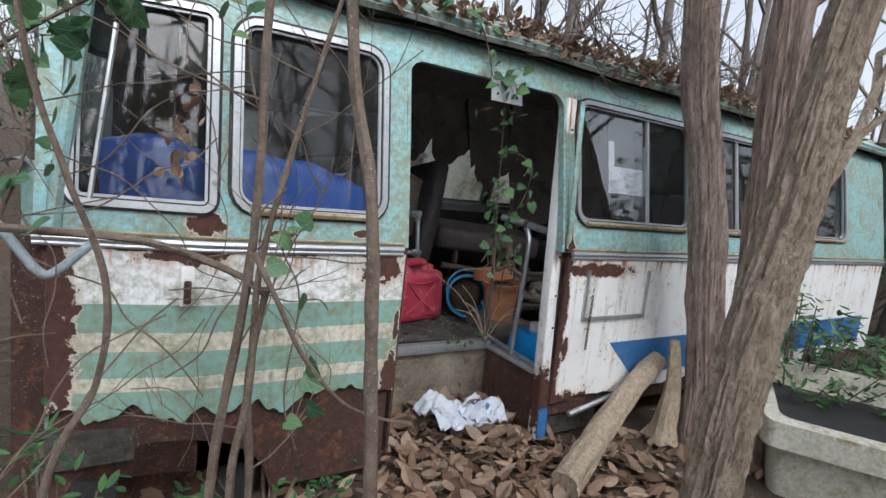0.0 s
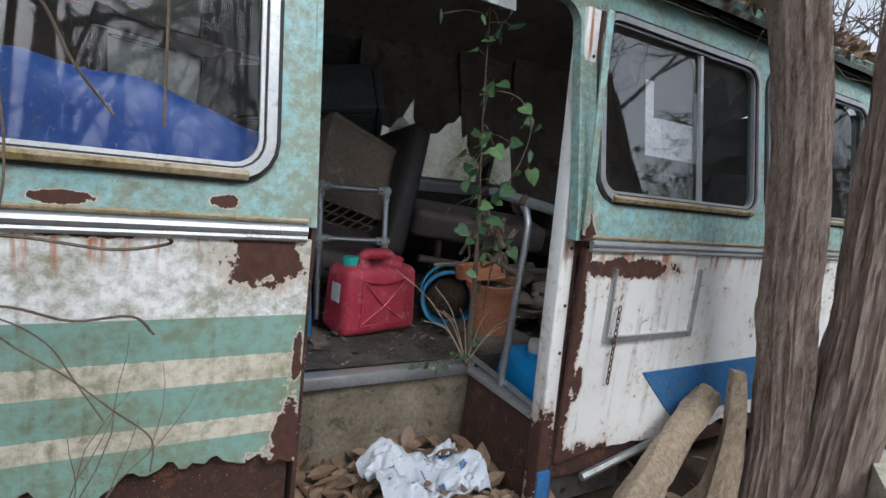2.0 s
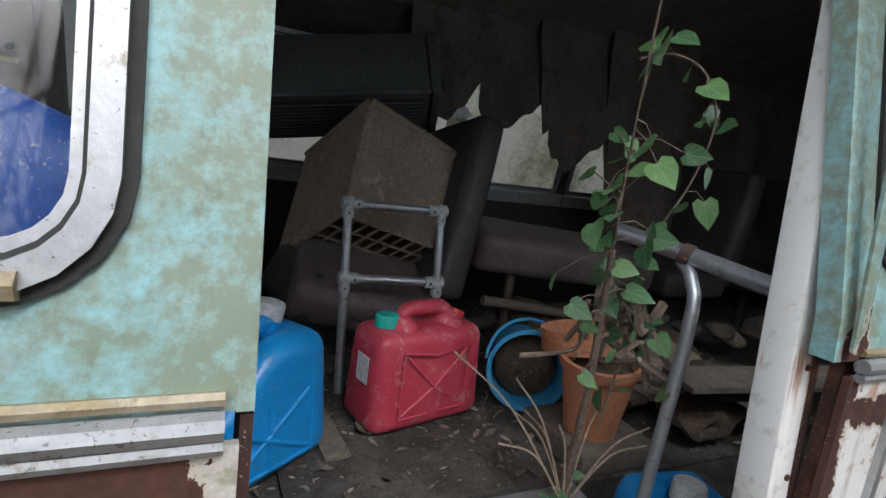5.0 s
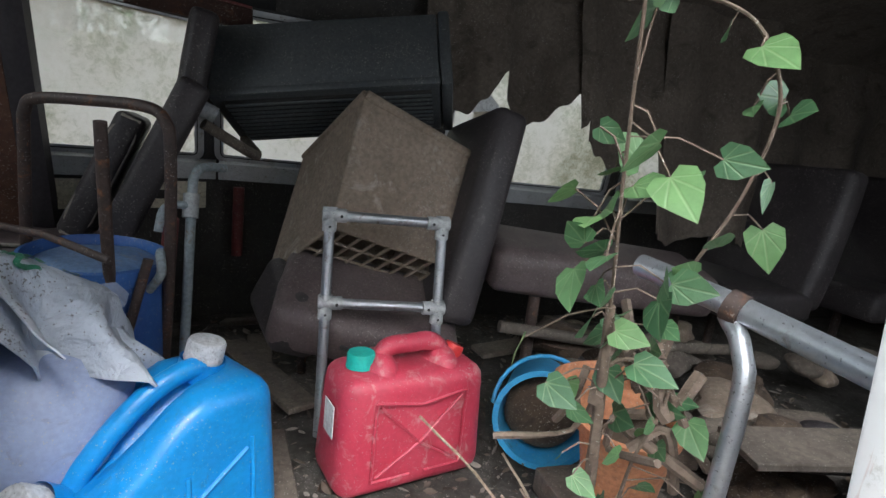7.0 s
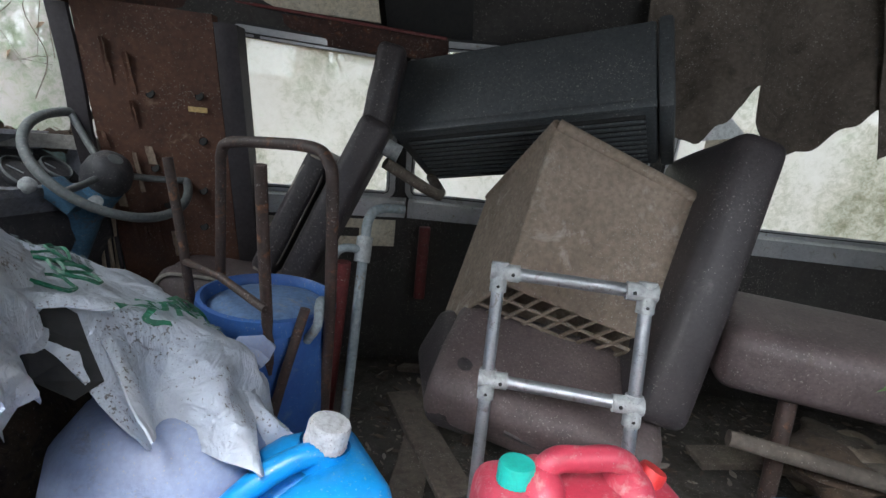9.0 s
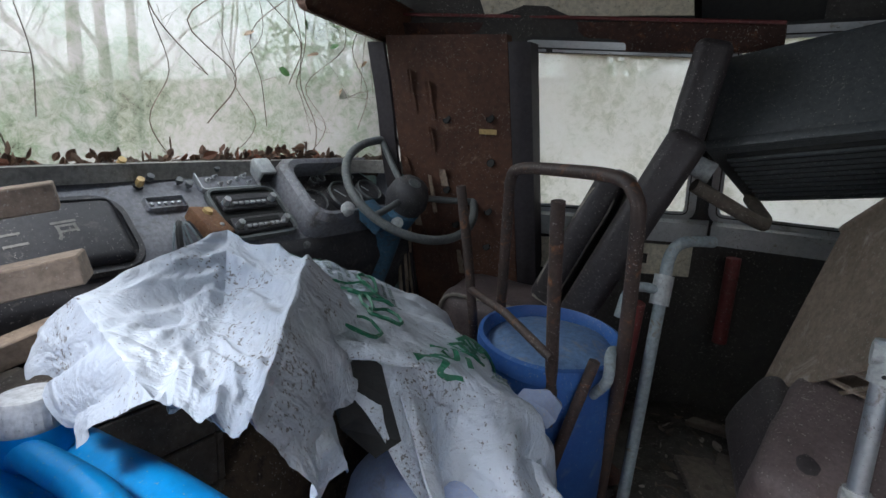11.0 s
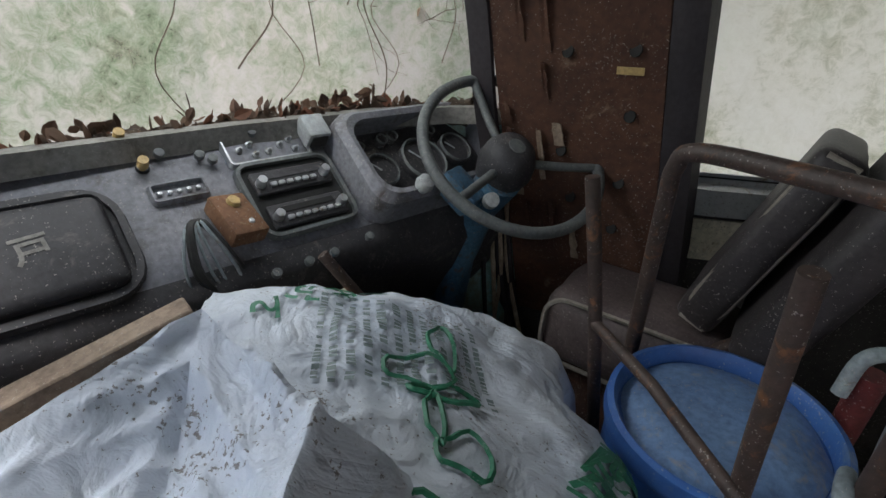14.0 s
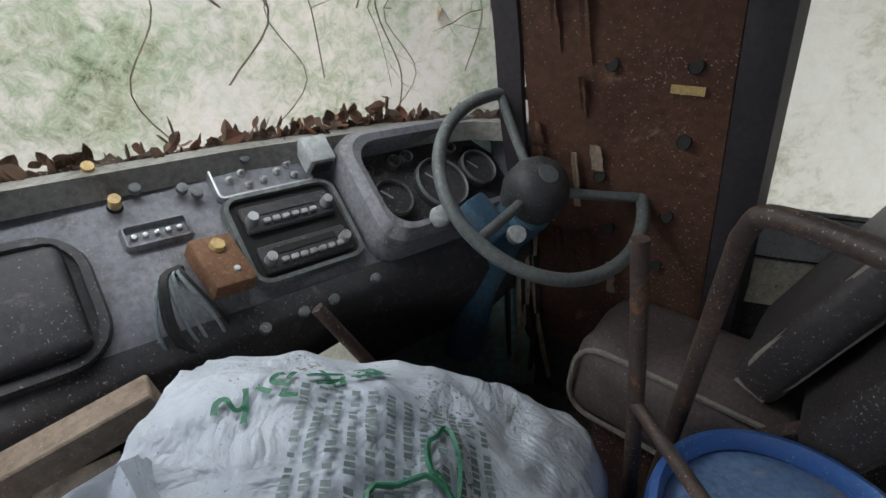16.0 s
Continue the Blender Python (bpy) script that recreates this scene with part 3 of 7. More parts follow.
def screen_at(s):
    f = s * (len(SCREEN) - 1)
    i = min(int(f), len(SCREEN) - 2)
    (a, b), (c, d) = SCREEN[i], SCREEN[i + 1]
    return Vector((a + (c - a) * (f - i), b + (d - b) * (f - i), 0))


def front_face(s, z, d):
    p = screen_at(s)
    q = screen_at(min(1, s + 0.02)) - screen_at(max(0, s - 0.02))
    nrm = Vector((q.y, -q.x, 0)).normalized()
    return p + Vector((max(0, z - 1.1) * 0.12, 0, z)) + nrm * d


def jag(x):
    return 0.37 + 0.05 * noise.noise(Vector((x * 9, 0.3, 0))) + 0.035 * noise.noise(Vector((x * 31, 2.3, 0)))


def jag_rear(x):
    return 0.20 + 0.03 * noise.noise(Vector((x * 13, 5.3, 0)))


def arch(x):
    d = 0.30 ** 2 - (x - 0.16) ** 2
    return 0.05 + (math.sqrt(d) * 0.75 if d > 0 else 0.0)


W0, W1, DOOR, W2, W3, W4 = (-0.12, 0.235, 1.01, 1.60), (0.30, 0.80, 1.015, 1.60), (0.905, 1.685, -0.2, 1.605), (1.775, 2.62, 1.05, 1.60), (2.70, 3.55, 1.05, 1.60), (3.63, 4.5, 1.05, 1.60)
wall_door_side = thing("wall_door_side", "peeling turquoise and white side wall of a derelict bus", "bus wall", kind="structure")
HOLES = (W0, W1, DOOR, W2, W3, W4)
part("upper_skin", shell(breaks(-0.2, 5.2, 0.07, *[h for w in HOLES for h in w[:2]]), breaks(0.912, 1.78, 0.06, 1.01, 1.015, 1.05, 1.60, 1.605), HOLES, door_side, 0.035), "turq", wall_door_side, "faded turquoise painted panel, mossy and chipped")
part("front_lower_skin", shell(breaks(-0.17, 0.897, 0.012), breaks(0.36, 0.885, 0.06), [], lambda x, z, d: door_side(x, z, d - 0.006), 0.01, jag), "skirt", wall_door_side, "white panel with green bands and a torn rusty hem")
part("rear_lower_skin", shell(breaks(1.735, 5.2, 0.03), breaks(0.2, 0.885, 0.07), [], lambda x, z, d: door_side(x, z, d - 0.004), 0.012, jag_rear), "rear", wall_door_side, "white painted panel peeling in flakes")
part("rust_backing", shell(breaks(-0.25, 0.885, 0.03), breaks(0.06, 0.9, 0.1), [], lambda x, z, d: door_side(x, z, d + 0.012), 0.02, arch), "rust", wall_door_side, "bare rusted inner panel")
part("rear_backing", shell(breaks(1.75, 5.2, 0.2), breaks(0.12, 0.9, 0.2), [], lambda x, z, d: door_side(x, z, d + 0.016), 0.02), "rust", wall_door_side)


def corner_fill(w, r, surf, thick, top=False):
    bm = bmesh.new()
    x0, x1, z0, z1 = w
    for cx, cz, sx, sz in ((x0, z0, 1, 1), (x1, z0, -1, 1), (x1, z1, -1, -1), (x0, z1, 1, -1))[2 if top else 0:]:
        arc = []
        for k in range(7):
            a = radians(90 * k / 6)
            arc.append((cx + sx * r * (1 - math.cos(a)), cz + sz * r * (1 - math.sin(a))))
        f0, b0 = bm.verts.new(surf(cx, cz, 0.001)), bm.verts.new(surf(cx, cz, thick))
        fa = [bm.verts.new(surf(px, pz, 0.001)) for px, pz in arc]
        ba = [bm.verts.new(surf(px, pz, thick)) for px, pz in arc]
        for k in range(6):
            bm.faces.new((f0, fa[k], fa[k + 1]))
            bm.faces.new((b0, ba[k + 1], ba[k]))
            bm.faces.new((fa[k], ba[k], ba[k + 1], fa[k + 1]))
    return bm


for w in (W1, W2, W3, W4):
    part("corner_fillet", corner_fill(w, 0.07, door_side, 0.034), "turq", wall_door_side)
part("corner_fillet", corner_fill((0.905, 1.685, 0.8, 1.605), 0.06, door_side, 0.034, True), "turq", wall_door_side)


def bus_window(name, w, label, surf, r=0.07, split=None, glass="glass", sill=True, proud=1):
    win = thing(name, label, "bus window", kind="structure")
    x0, x1, z0, z1 = w

    def loops(a, b, da, db):
        return [[surf(x, z, d) for x, z in rounded(x0 - g, x1 + g, z0 - g, z1 + g, r + g)] for g, d in ((a, da), (a, db), (b, db), (b, da), (a, da))]

    part("rubber_seal", ring_loop(bmesh.new(), loops(-0.012, 0.022, 0.006, -0.006)), "rubber", win, "perished black rubber")
    part("window_frame", ring_loop(bmesh.new(), loops(-0.008, 0.012, -0.004, -0.014)), "alu", win, "dull aluminium trim")
    inner = ring_loop(bmesh.new(), loops(-0.02, -0.008, 0.012, -0.002))
    part("inner_frame", inner, "alu", win)
    if sill:
        part("window_sill", tube(bmesh.new(), [surf(x0 + r * 0.6 + (x1 - x0 - r * 1.2) * k / 8, z0 - 0.004, -0.012) for k in range(9)], 0.011, 6), "yellowed", win, "yellow-stained lower trim")
    spans = [(x0, x1)] if split is None else [(x0, split), (split, x1)]
    for a, b in spans:
        bm = bmesh.new()
        pts = [(a, z0), (b, z0), (b, (z0 + z1) / 2), (b, z1), (a, z1), (a, (z0 + z1) / 2)]
        bm.faces.new([bm.verts.new(surf(px, pz, 0.02)) for px, pz in pts])
        p = part("pane", bm, glass, win, "dusty window glass", False)
        p.visible_shadow = False
    if split is not None:
        part("window_post", tube(bmesh.new(), [surf(split, z0, 0.012), surf(split, z1, 0.012)], 0.011, 6), "alu", win)
    return win


bus_window("window_1", W1, "fixed bus window with rounded aluminium frame and dusty glass", door_side)
bus_window("window_2", W2, "sliding bus window with a torn notice behind dusty glass", door_side, split=2.28, glass="dullglass")
bus_window("window_3", W3, "dusty sliding bus window behind a tree", door_side, split=3.1, glass="dullglass")
bus_window("window_4", W4, "dusty sliding bus window near the rear", door_side, split=4.05, glass="dullglass")
win0 = bus_window("window_5", W0, "front quarter window, dark glass overgrown with dead ivy", door_side, 0.03, sill=False)
part("slanted_bar", piped([(-0.07, 1.665, 1.02), (-0.02, 1.74, 1.5)], 0.007, 6), "alu", win0)

belt = thing("trim", "aluminium belt moulding along the bus side", "trim", kind="structure")
for a, b in ((-0.2, 0.885), (1.745, 5.2)):
    bm = bmesh.new()
    for z, r in ((0.905, 0.012), (0.888, 0.008)):
        tube(bm, [door_side(a + (b - a) * k / 10, z, -0.008) for k in range(11)], r, 8)
    part("moulding", bm, "alu", belt, "scratched aluminium strip")
    part("upper_strip", tube(bmesh.new(), [door_side(a + (b - a) * k / 10, 0.925, -0.004) for k in range(11)], 0.006, 6), "yellowed", belt)
bm = boxed(1.86, 2.31, 1.640, 1.652, 0.585, 0.605)
box(bm, 1.86, 1.875, 1.640, 1.652, 0.605, 0.83)
box(bm, 2.295, 2.31, 1.640, 1.652, 0.605, 0.83)
part("hatch_frame", bm, "alu", belt, "grey frame of a small side hatch")

# blue arrow painted on the rear panel
bm = bmesh.new()
arrow = [(2.09, 0.462), (2.29, 0.275), (5.0, 0.275), (5.0, 0.475)]
f = [bm.verts.new(door_side(x, z, -0.009)) for x, z in arrow]
b_ = [bm.verts.new(door_side(x, z, -0.0045)) for x, z in arrow]
bm.faces.new(f)
bm.faces.new(list(reversed(b_)))
for k in range(4):
    bm.faces.new((f[k], f[(k + 1) % 4], b_[(k + 1) % 4], b_[k]))
part("arrow_stripe", bm, "bluepaint", wall_door_side, "blue painted arrow band")

# door frame
door_1 = thing("door_1", "open door frame of the bus with peeling white jambs", "door frame", kind="structure")
def straight_post(x0, x1, y0, y1, z0, z1, tilt):
    bm = boxed(x0, x1, y0, y1, z0, z1, 0.006)
    for v in bm.verts:
        v.co.y += tilt * (v.co.z - z0)
        v.co.x += 0.02 * (v.co.z - z0)
    return bm


part("door_jamb", straight_post(1.668, 1.7225, 1.642, 1.70, 0.02, 1.60, 0.075), "jamb", door_1, "white jamb with rust streaks")
part("door_jamb", straight_post(1.723, 1.742, 1.648, 1.69, 0.05, 1.60, 0.07), "rust", door_1, "rust-eaten seam beside the jamb")
part("door_jamb", shell([0.893, 0.907], [0.912, 1.3, 1.6], [], lambda x, z, d: door_side(x, z, d - 0.003), 0.06), "turq", door_1)
part("door_jamb", shell([0.897, 0.907], [0.1, 0.5, 0.908], [], lambda x, z, d: door_side(x, z, d), 0.06), "rust", door_1, "rusted lower jamb")
part("turquoise_edge", straight_post(1.694, 1.722, 1.6385, 1.646, 0.93, 1.58, 0.075), "turq", door_1)
part("blue_foot", straight_post(1.669, 1.722, 1.6365, 1.64, 0.03, 0.17, 0.075), "bluepaint", door_1, "blue painted foot")
for z in (0.35, 0.55, 0.7, 0.88, 1.0, 1.12, 1.25, 1.36, 1.46):
    p = Vector((1.706 + 0.02 * z, 1.640 + 0.075 * z, z))
    part("bolt", turned([(0, 0.004), (0.005, 0.003), (0.006, 0)], 8, Matrix.Translation(p) @ pose(0, 0, 0, 90)), "rust", door_1)

plate = thing("sign_plate", "small pale blue metal plate with bolts over the door", "plate")
part("plate", shell([1.27, 1.35, 1.43], [1.515, 1.56, 1.61], [], lambda x, z, d: door_side(x, z, d - 0.014), 0.006), "alu", plate, "pale grey-blue metal plate")
for x, z in ((1.30, 1.545), (1.35, 1.545), (1.40, 1.545), (1.30, 1.58), (1.40, 1.58)):
    part("bolt", turned([(0, 0.003), (0.005, 0.002), (0.006, 0)], 8, Matrix.Translation(door_side(x, z, -0.015)) @ pose(0, 0, 0, 90)), "rust", plate)

# far side, front, rear, roof, floor
FW = ((0.36, 0.84, 1.0, 1.51), (0.90, 1.78, 1.0, 1.56), (1.86, 2.75, 1.0, 1.56), (2.83, 3.72, 1.0, 1.56), (3.8, 4.6, 1.0, 1.56))
wall_far_side = thing("wall_far_side", "dark inner side wall of the bus with a row of windows", "bus wall", kind="structure")
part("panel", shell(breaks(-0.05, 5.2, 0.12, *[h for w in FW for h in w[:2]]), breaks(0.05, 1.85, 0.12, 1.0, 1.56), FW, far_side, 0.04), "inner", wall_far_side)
for i, w in enumerate(FW):
    bus_window("window_%d" % (6 + i), w, "side window with dirty frosted glass", lambda x, z, d: far_side(x, z, 0.04 - d * 0.5), 0.03, None, "sidescreen", False)
part("window_panel", shell(breaks(0.40, 0.86, 0.04), breaks(0.80, 0.905, 0.03), [(0.52, 0.60, 0.82, 0.88), (0.66, 0.72, 0.83, 0.88)], lambda x, z, d: far_side(x, z, 0.052 + 0.003 * noise.noise(Vector((x * 12, z * 12, 0))) - d), 0.008), "paper", wall_far_side, "dirty cream panel with cut-outs under the window")
rail = thing("baseboard", "aluminium window ledge along the inner wall", "window ledge", kind="structure")
for a, b in ((0.36, 0.9), (0.9, 1.82), (1.82, 2.8), (2.8, 5.1)):
    bm = bmesh.new()
    prof = ((0.92, 0.045), (0.92, 0.075), (0.985, 0.075), (0.997, 0.045))
    rows = [[bm.verts.new(far_side(a + 0.006 + (b - a - 0.012) * k / 6, z, d)) for z, d in prof] for k in range(7)]
    for p, q in zip(rows, rows[1:]):
        for k in range(4):
            bm.faces.new((p[k], p[(k + 1) % 4], q[(k + 1) % 4], q[k]))
    bm.faces.new(rows[0])
    bm.faces.new(rows[-1])
    part("ledge", bm, "alu", rail, "dusty aluminium ledge")

wall_front = thing("wall_front", "front of the bus below the windscreen", "bus front", kind="structure")
part("front_panel", shell([k / 24 for k in range(25)], breaks(0.05, 1.10, 0.15), [], lambda s, z, d: front_face(s, z, d), 0.04), "turq", wall_front)
part("header_panel", shell([k / 24 for k in range(25)], breaks(1.62, 1.85, 0.1), [], lambda s, z, d: front_face(s, z, d), 0.04), "turq", wall_front)
windscreen = thing("window_12", "dirty frosted windscreen with dead leaves along its base", "windscreen", kind="structure")
ws = grid(lambda u, v: front_face(u, 1.10 + 0.53 * v, 0.02), 24, 4)
p = part("pane", ws, "screen", windscreen, "glass clouded with grime and lichen")
p.visible_shadow = False
for z, r in ((1.105, 0.018), (1.62, 0.018)):
    part("rubber_seal", tube(bmesh.new(), [front_face(k / 24, z, 0.03) for k in range(25)], r, 8), "rubber", windscreen)
part("screen_ledge", shell([k / 24 for k in range(1, 24)], [1.085, 1.128], [], lambda s, z, d: front_face(s, z, d + 0.058), 0.045), "ledge", windscreen, "pale ledge under the windscreen")
part("corner_post", piped([(-0.155, 1.735, 0.92), (-0.13, 1.76, 1.2), (-0.08, 1.83, 1.7)], 0.022, 8, 3), "turq", windscreen, "turquoise corner post")
part("corner_post", piped([(-0.04, 3.44, 0.3), (-0.03, 3.43, 1.1), (0.03, 3.40, 1.66)], 0.02, 8, 3), "rubberpillar", windscreen)

wall_rear = thing("wall_rear", "dark rear wall of the bus", "bus wall", kind="structure")
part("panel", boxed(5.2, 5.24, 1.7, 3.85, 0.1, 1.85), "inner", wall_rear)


def roof_at(u, v, d=0.0):
    y = 1.74 + (3.76 - 1.74) * v
    a = (v - 0.5) * 2
    z = 1.75 + 0.30 * (1 - abs(a) ** 2.6) + 0.012 * noise.noise(Vector((u * 11, v * 4, 0)))
    return Vector((-0.22 + 5.5 * u + 0.0, y, z - d))


roof = thing("roof", "weathered pale bus roof covered in leaf litter", "roof", kind="structure")
part("roof_sheet", grid(lambda u, v: roof_at(u, v), 44, 22, 0.02), "roof", roof)
part("gutter", tube(bmesh.new(), [(-0.2 + 0.55 * k, 1.765, 1.775) for k in range(11)], 0.02, 6), "turq", roof, "rusty turquoise rain gutter")
ceiling = part("ceiling", grid(lambda u, v: roof_at(u, 0.03 + 0.94 * v, 0.06) + Vector((0, 0, -0.03 * max(0, noise.noise(Vector((u * 9, v * 3, 4)))))), 40, 16, 0.006), "lining")
tagged(ceiling, "stained sagging brown ceiling lining", "ceiling", kind="structure")

floor = thing("floor", "filthy bus floor strewn with debris", "floor", kind="structure")
part("deck", boxed(-0.2, 0.905, 1.70, 3.84, 0.22, 0.325), "floor", floor)
part("deck", boxed(0.905, 5.2, 2.20, 3.84, 0.22, 0.33), "floor", floor)
part("deck", boxed(2.12, 5.2, 1.70, 2.197, 0.22, 0.325), "floor", floor)
part("deck", boxed(1.74, 2.117, 1.70, 2.197, 0.0, 0.10), "floor", floor)
part("step_riser", boxed(0.9, 1.74, 2.165, 2.197, -0.05, 0.29), "riser", floor, "stained step riser")
part("step_edge", boxed(0.89, 1.735, 2.14, 2.199, 0.292, 0.34, 0.008), "alu", floor, "worn aluminium step edge")
part("step_side", boxed(1.70, 1.737, 1.71, 2.13, -0.05, 0.30), "rust", floor)
part("step_side_edge", boxed(1.69, 1.75, 1.72, 2.13, 0.302, 0.325, 0.005), "alu", floor, "dented metal edge")

# ---- the ground and the woods ----
def ground_z(x, y):
    base = 0.04 * noise.noise(Vector((x * 1.3, y * 1.3, 0))) + 0.02 * noise.noise(Vector((x * 5, y * 5, 3)))
    r = math.hypot(x - 1.5, y - 1.5)
    return base - 0.02 + max(0, r - 5) * 0.03 + max(0.0, y - 6) * 0.10


bm = bmesh.new()
ticks = sorted({round(v, 3) for v in [-80, -50, -30, -20, -14, -10, -8] + [-6 + 0.15 * k for k in range(81)] + [8, 10, 14, 20, 30, 50, 80]})
gv = [[bm.verts.new((x + 1.5, y + 1.5, ground_z(x + 1.5, y + 1.5))) for y in ticks] for x in ticks]
for i in range(len(ticks) - 1):
    for j in range(len(ticks) - 1):
        bm.faces.new((gv[i][j], gv[i + 1][j], gv[i + 1][j + 1], gv[i][j + 1]))
ground = part("ground", bm, "soil")
tagged(ground, "brown woodland soil under fallen leaves", "ground", kind="structure")


def leaf_shape(bm, m, length, width, curl=0.2):
    """A dry leaf: a folded blade with a midrib."""
    pts = [(0, 0), (0.25, 0.42), (0.55, 0.5), (0.82, 0.28), (1, 0)]
    mid = [bm.verts.new(m @ Vector((x * length, 0, curl * length * (x - 0.5) ** 2))) for x, w in pts]
    for s in (1, -1):
        e = [bm.verts.new(m @ Vector((x * length, s * w * width, curl * length * ((x - 0.5) ** 2 + w * 0.6)))) for x, w in pts[1:-1]]
        bm.faces.new((mid[0], mid[1], e[0]))
        bm.faces.new((mid[1], mid[2], e[1], e[0]))
        bm.faces.new((mid[2], mid[3], e[2], e[1]))
        bm.faces.new((mid[3], mid[4], e[2]))


rng = random.Random(5)
bm = bmesh.new()
for k in range(3600):
    x, y = rng.uniform(-2.2, 5.0), rng.uniform(-1.6, 2.15)
    if k > 1900:
        x, y = rng.gauss(1.35, 0.5), rng.gauss(1.55, 0.4)
    if y > 2.13 or (y > 1.62 and not 0.9 < x < 1.69 and rng.random() < 0.8):
        continue
    z = ground_z(x, y) + rng.uniform(0.004, 0.035) + (0.05 * max(0, 1 - abs(x - 1.45) / 0.35) if y > 1.5 else 0)
    m = pose(x, y, z, rng.uniform(-35, 35), rng.uniform(-35, 35), rng.uniform(0, 360))
    s = rng.uniform(0.05, 0.12)
    leaf_shape(bm, m, s, s * rng.uniform(0.35, 0.6), rng.uniform(-0.4, 0.6))
leaves = part("leaf_litter", bm, "leaf_dry", None, "", False)
tagged(leaves, "curled dry brown fallen leaves on the ground", "leaves", kind="stuff")


def trunk_mesh(pts, r0, r1, n=18, rough=0.10, ridge=0.10, seed=0):
    """A tapered trunk with fissured bark."""
    near = n > 24
    path = smooth_path(pts, 44 if near else 14)
    bm = bmesh.new()
    rings = []
    for i, p in enumerate(path):
        f = i / (len(path) - 1)
        r = r0 + (r1 - r0) * f + r0 * 0.5 * max(0, 0.12 - f) / 0.12
        ring = []
        for k in range(n):
            a = 2 * math.pi * k / n
            c = Vector((math.cos(a), math.sin(a), 0))
            q = r * (1 + rough * noise.noise(Vector((c.x * 2 + seed, c.y * 2, p.z * 1.5))) + ridge * noise.noise(Vector((c.x * 9 + seed, c.y * 9, p.z * 3.0))))
            if near:
                w = p.z + 0.15 * noise.noise(Vector((c.x * 3, c.y * 3, p.z * 4)))
                q += r * (0.30 * abs(noise.noise(Vector((c.x * 5 + seed, c.y * 5, w * (2.2 if n > 80 else 8.0))))) + 0.16 * abs(noise.noise(Vector((c.x * 13, c.y * 13 + seed, w * (5.0 if n > 80 else 16.0))))) - 0.10)
            ring.append(bm.verts.new(p + c * q))
        rings.append(ring)
    for a, b in zip(rings, rings[1:]):
        for k in range(n):
            bm.faces.new((a[k], a[(k + 1) % n], b[(k + 1) % n], b[k]))
    bm.faces.new(rings[-1])
    return bm


def grow(bm, p, d, length, r, depth, rg, spread=0.7):
    """Twigs that fork."""
    pts = [Vector(p)]
    for k in range(4):
        d = (d + Vector((rg.uniform(-1, 1), rg.uniform(-1, 1), rg.uniform(-0.6, 0.9))) * 0.22).normalized()
        pts.append(pts[-1] + d * length / 4)
    tube(bm, pts, [r, r * 0.55], 5, 0, False)
    if depth:
        for k in range(rg.choice((2, 3))):
            q = pts[rg.choice((2, 3, 4))]
            nd = (d + Vector((rg.uniform(-1, 1), rg.uniform(-1, 1), rg.uniform(-0.4, 0.8))) * spread).normalized()
            grow(bm, q, nd, length * rg.uniform(0.55, 0.8), r * 0.55, depth - 1, rg, spread)


def tree(label, pts, r0, r1, mat, seed, limbs=(), group="", n=18, ridge=0.10):
    t = thing("tree", label, "tree", group=group)
    part("trunk", trunk_mesh(pts, r0, r1, n, 0.10, ridge, seed), mat, t)
    rg = random.Random(seed)
    for p, d, ln, r in limbs:
        bm = bmesh.new()
        grow(bm, p, Vector(d).normalized(), ln, r, 3, rg)
        part("limb", bm, mat, t)
    return t


tree("old red-brown cedar trunk with shredding bark beside the bus", [(2.56, 1.36, -0.1), (2.47, 1.37, 0.4), (2.36, 1.37, 0.8), (2.20, 1.36, 1.3), (2.04, 1.36, 1.7), (1.88, 1.33, 2.3), (1.6, 1.25, 4.5)], 0.085, 0.06, "cedar", 3, [((1.95, 1.345, 2.0), (-0.5, 0.3, 0.6), 1.2, 0.02)], "cedar stems", 84, 0.12)
tree("old red-brown cedar trunk with shredding bark beside the bus", [(2.57, 1.24, -0.1), (2.56, 1.22, 0.5), (2.51, 1.22, 1.0), (2.42, 1.22, 1.6), (2.34, 1.20, 2.3), (2.2, 1.1, 4.5)], 0.105, 0.06, "cedar", 8, [((2.38, 1.21, 2.0), (0.3, -0.6, 0.5), 1.2, 0.02)], "cedar stems", 84, 0.12)
tree("leaning grey-brown trunk with fissured scaly bark", [(1.20, 0.60, -0.1), (1.23, 0.60, 0.45), (1.28, 0.60, 0.85), (1.37, 0.60, 1.25), (1.44, 0.60, 1.6), (1.60, 0.58, 2.4), (1.9, 0.5, 4.5)], 0.062, 0.048, "bark", 5, [((1.37, 0.60, 1.18), (0.9, 0.0, 0.42), 0.9, 0.02), ((1.42, 0.6, 1.55), (0.7, 0.1, 0.7), 0.8, 0.016)], "", 72, 0.12)

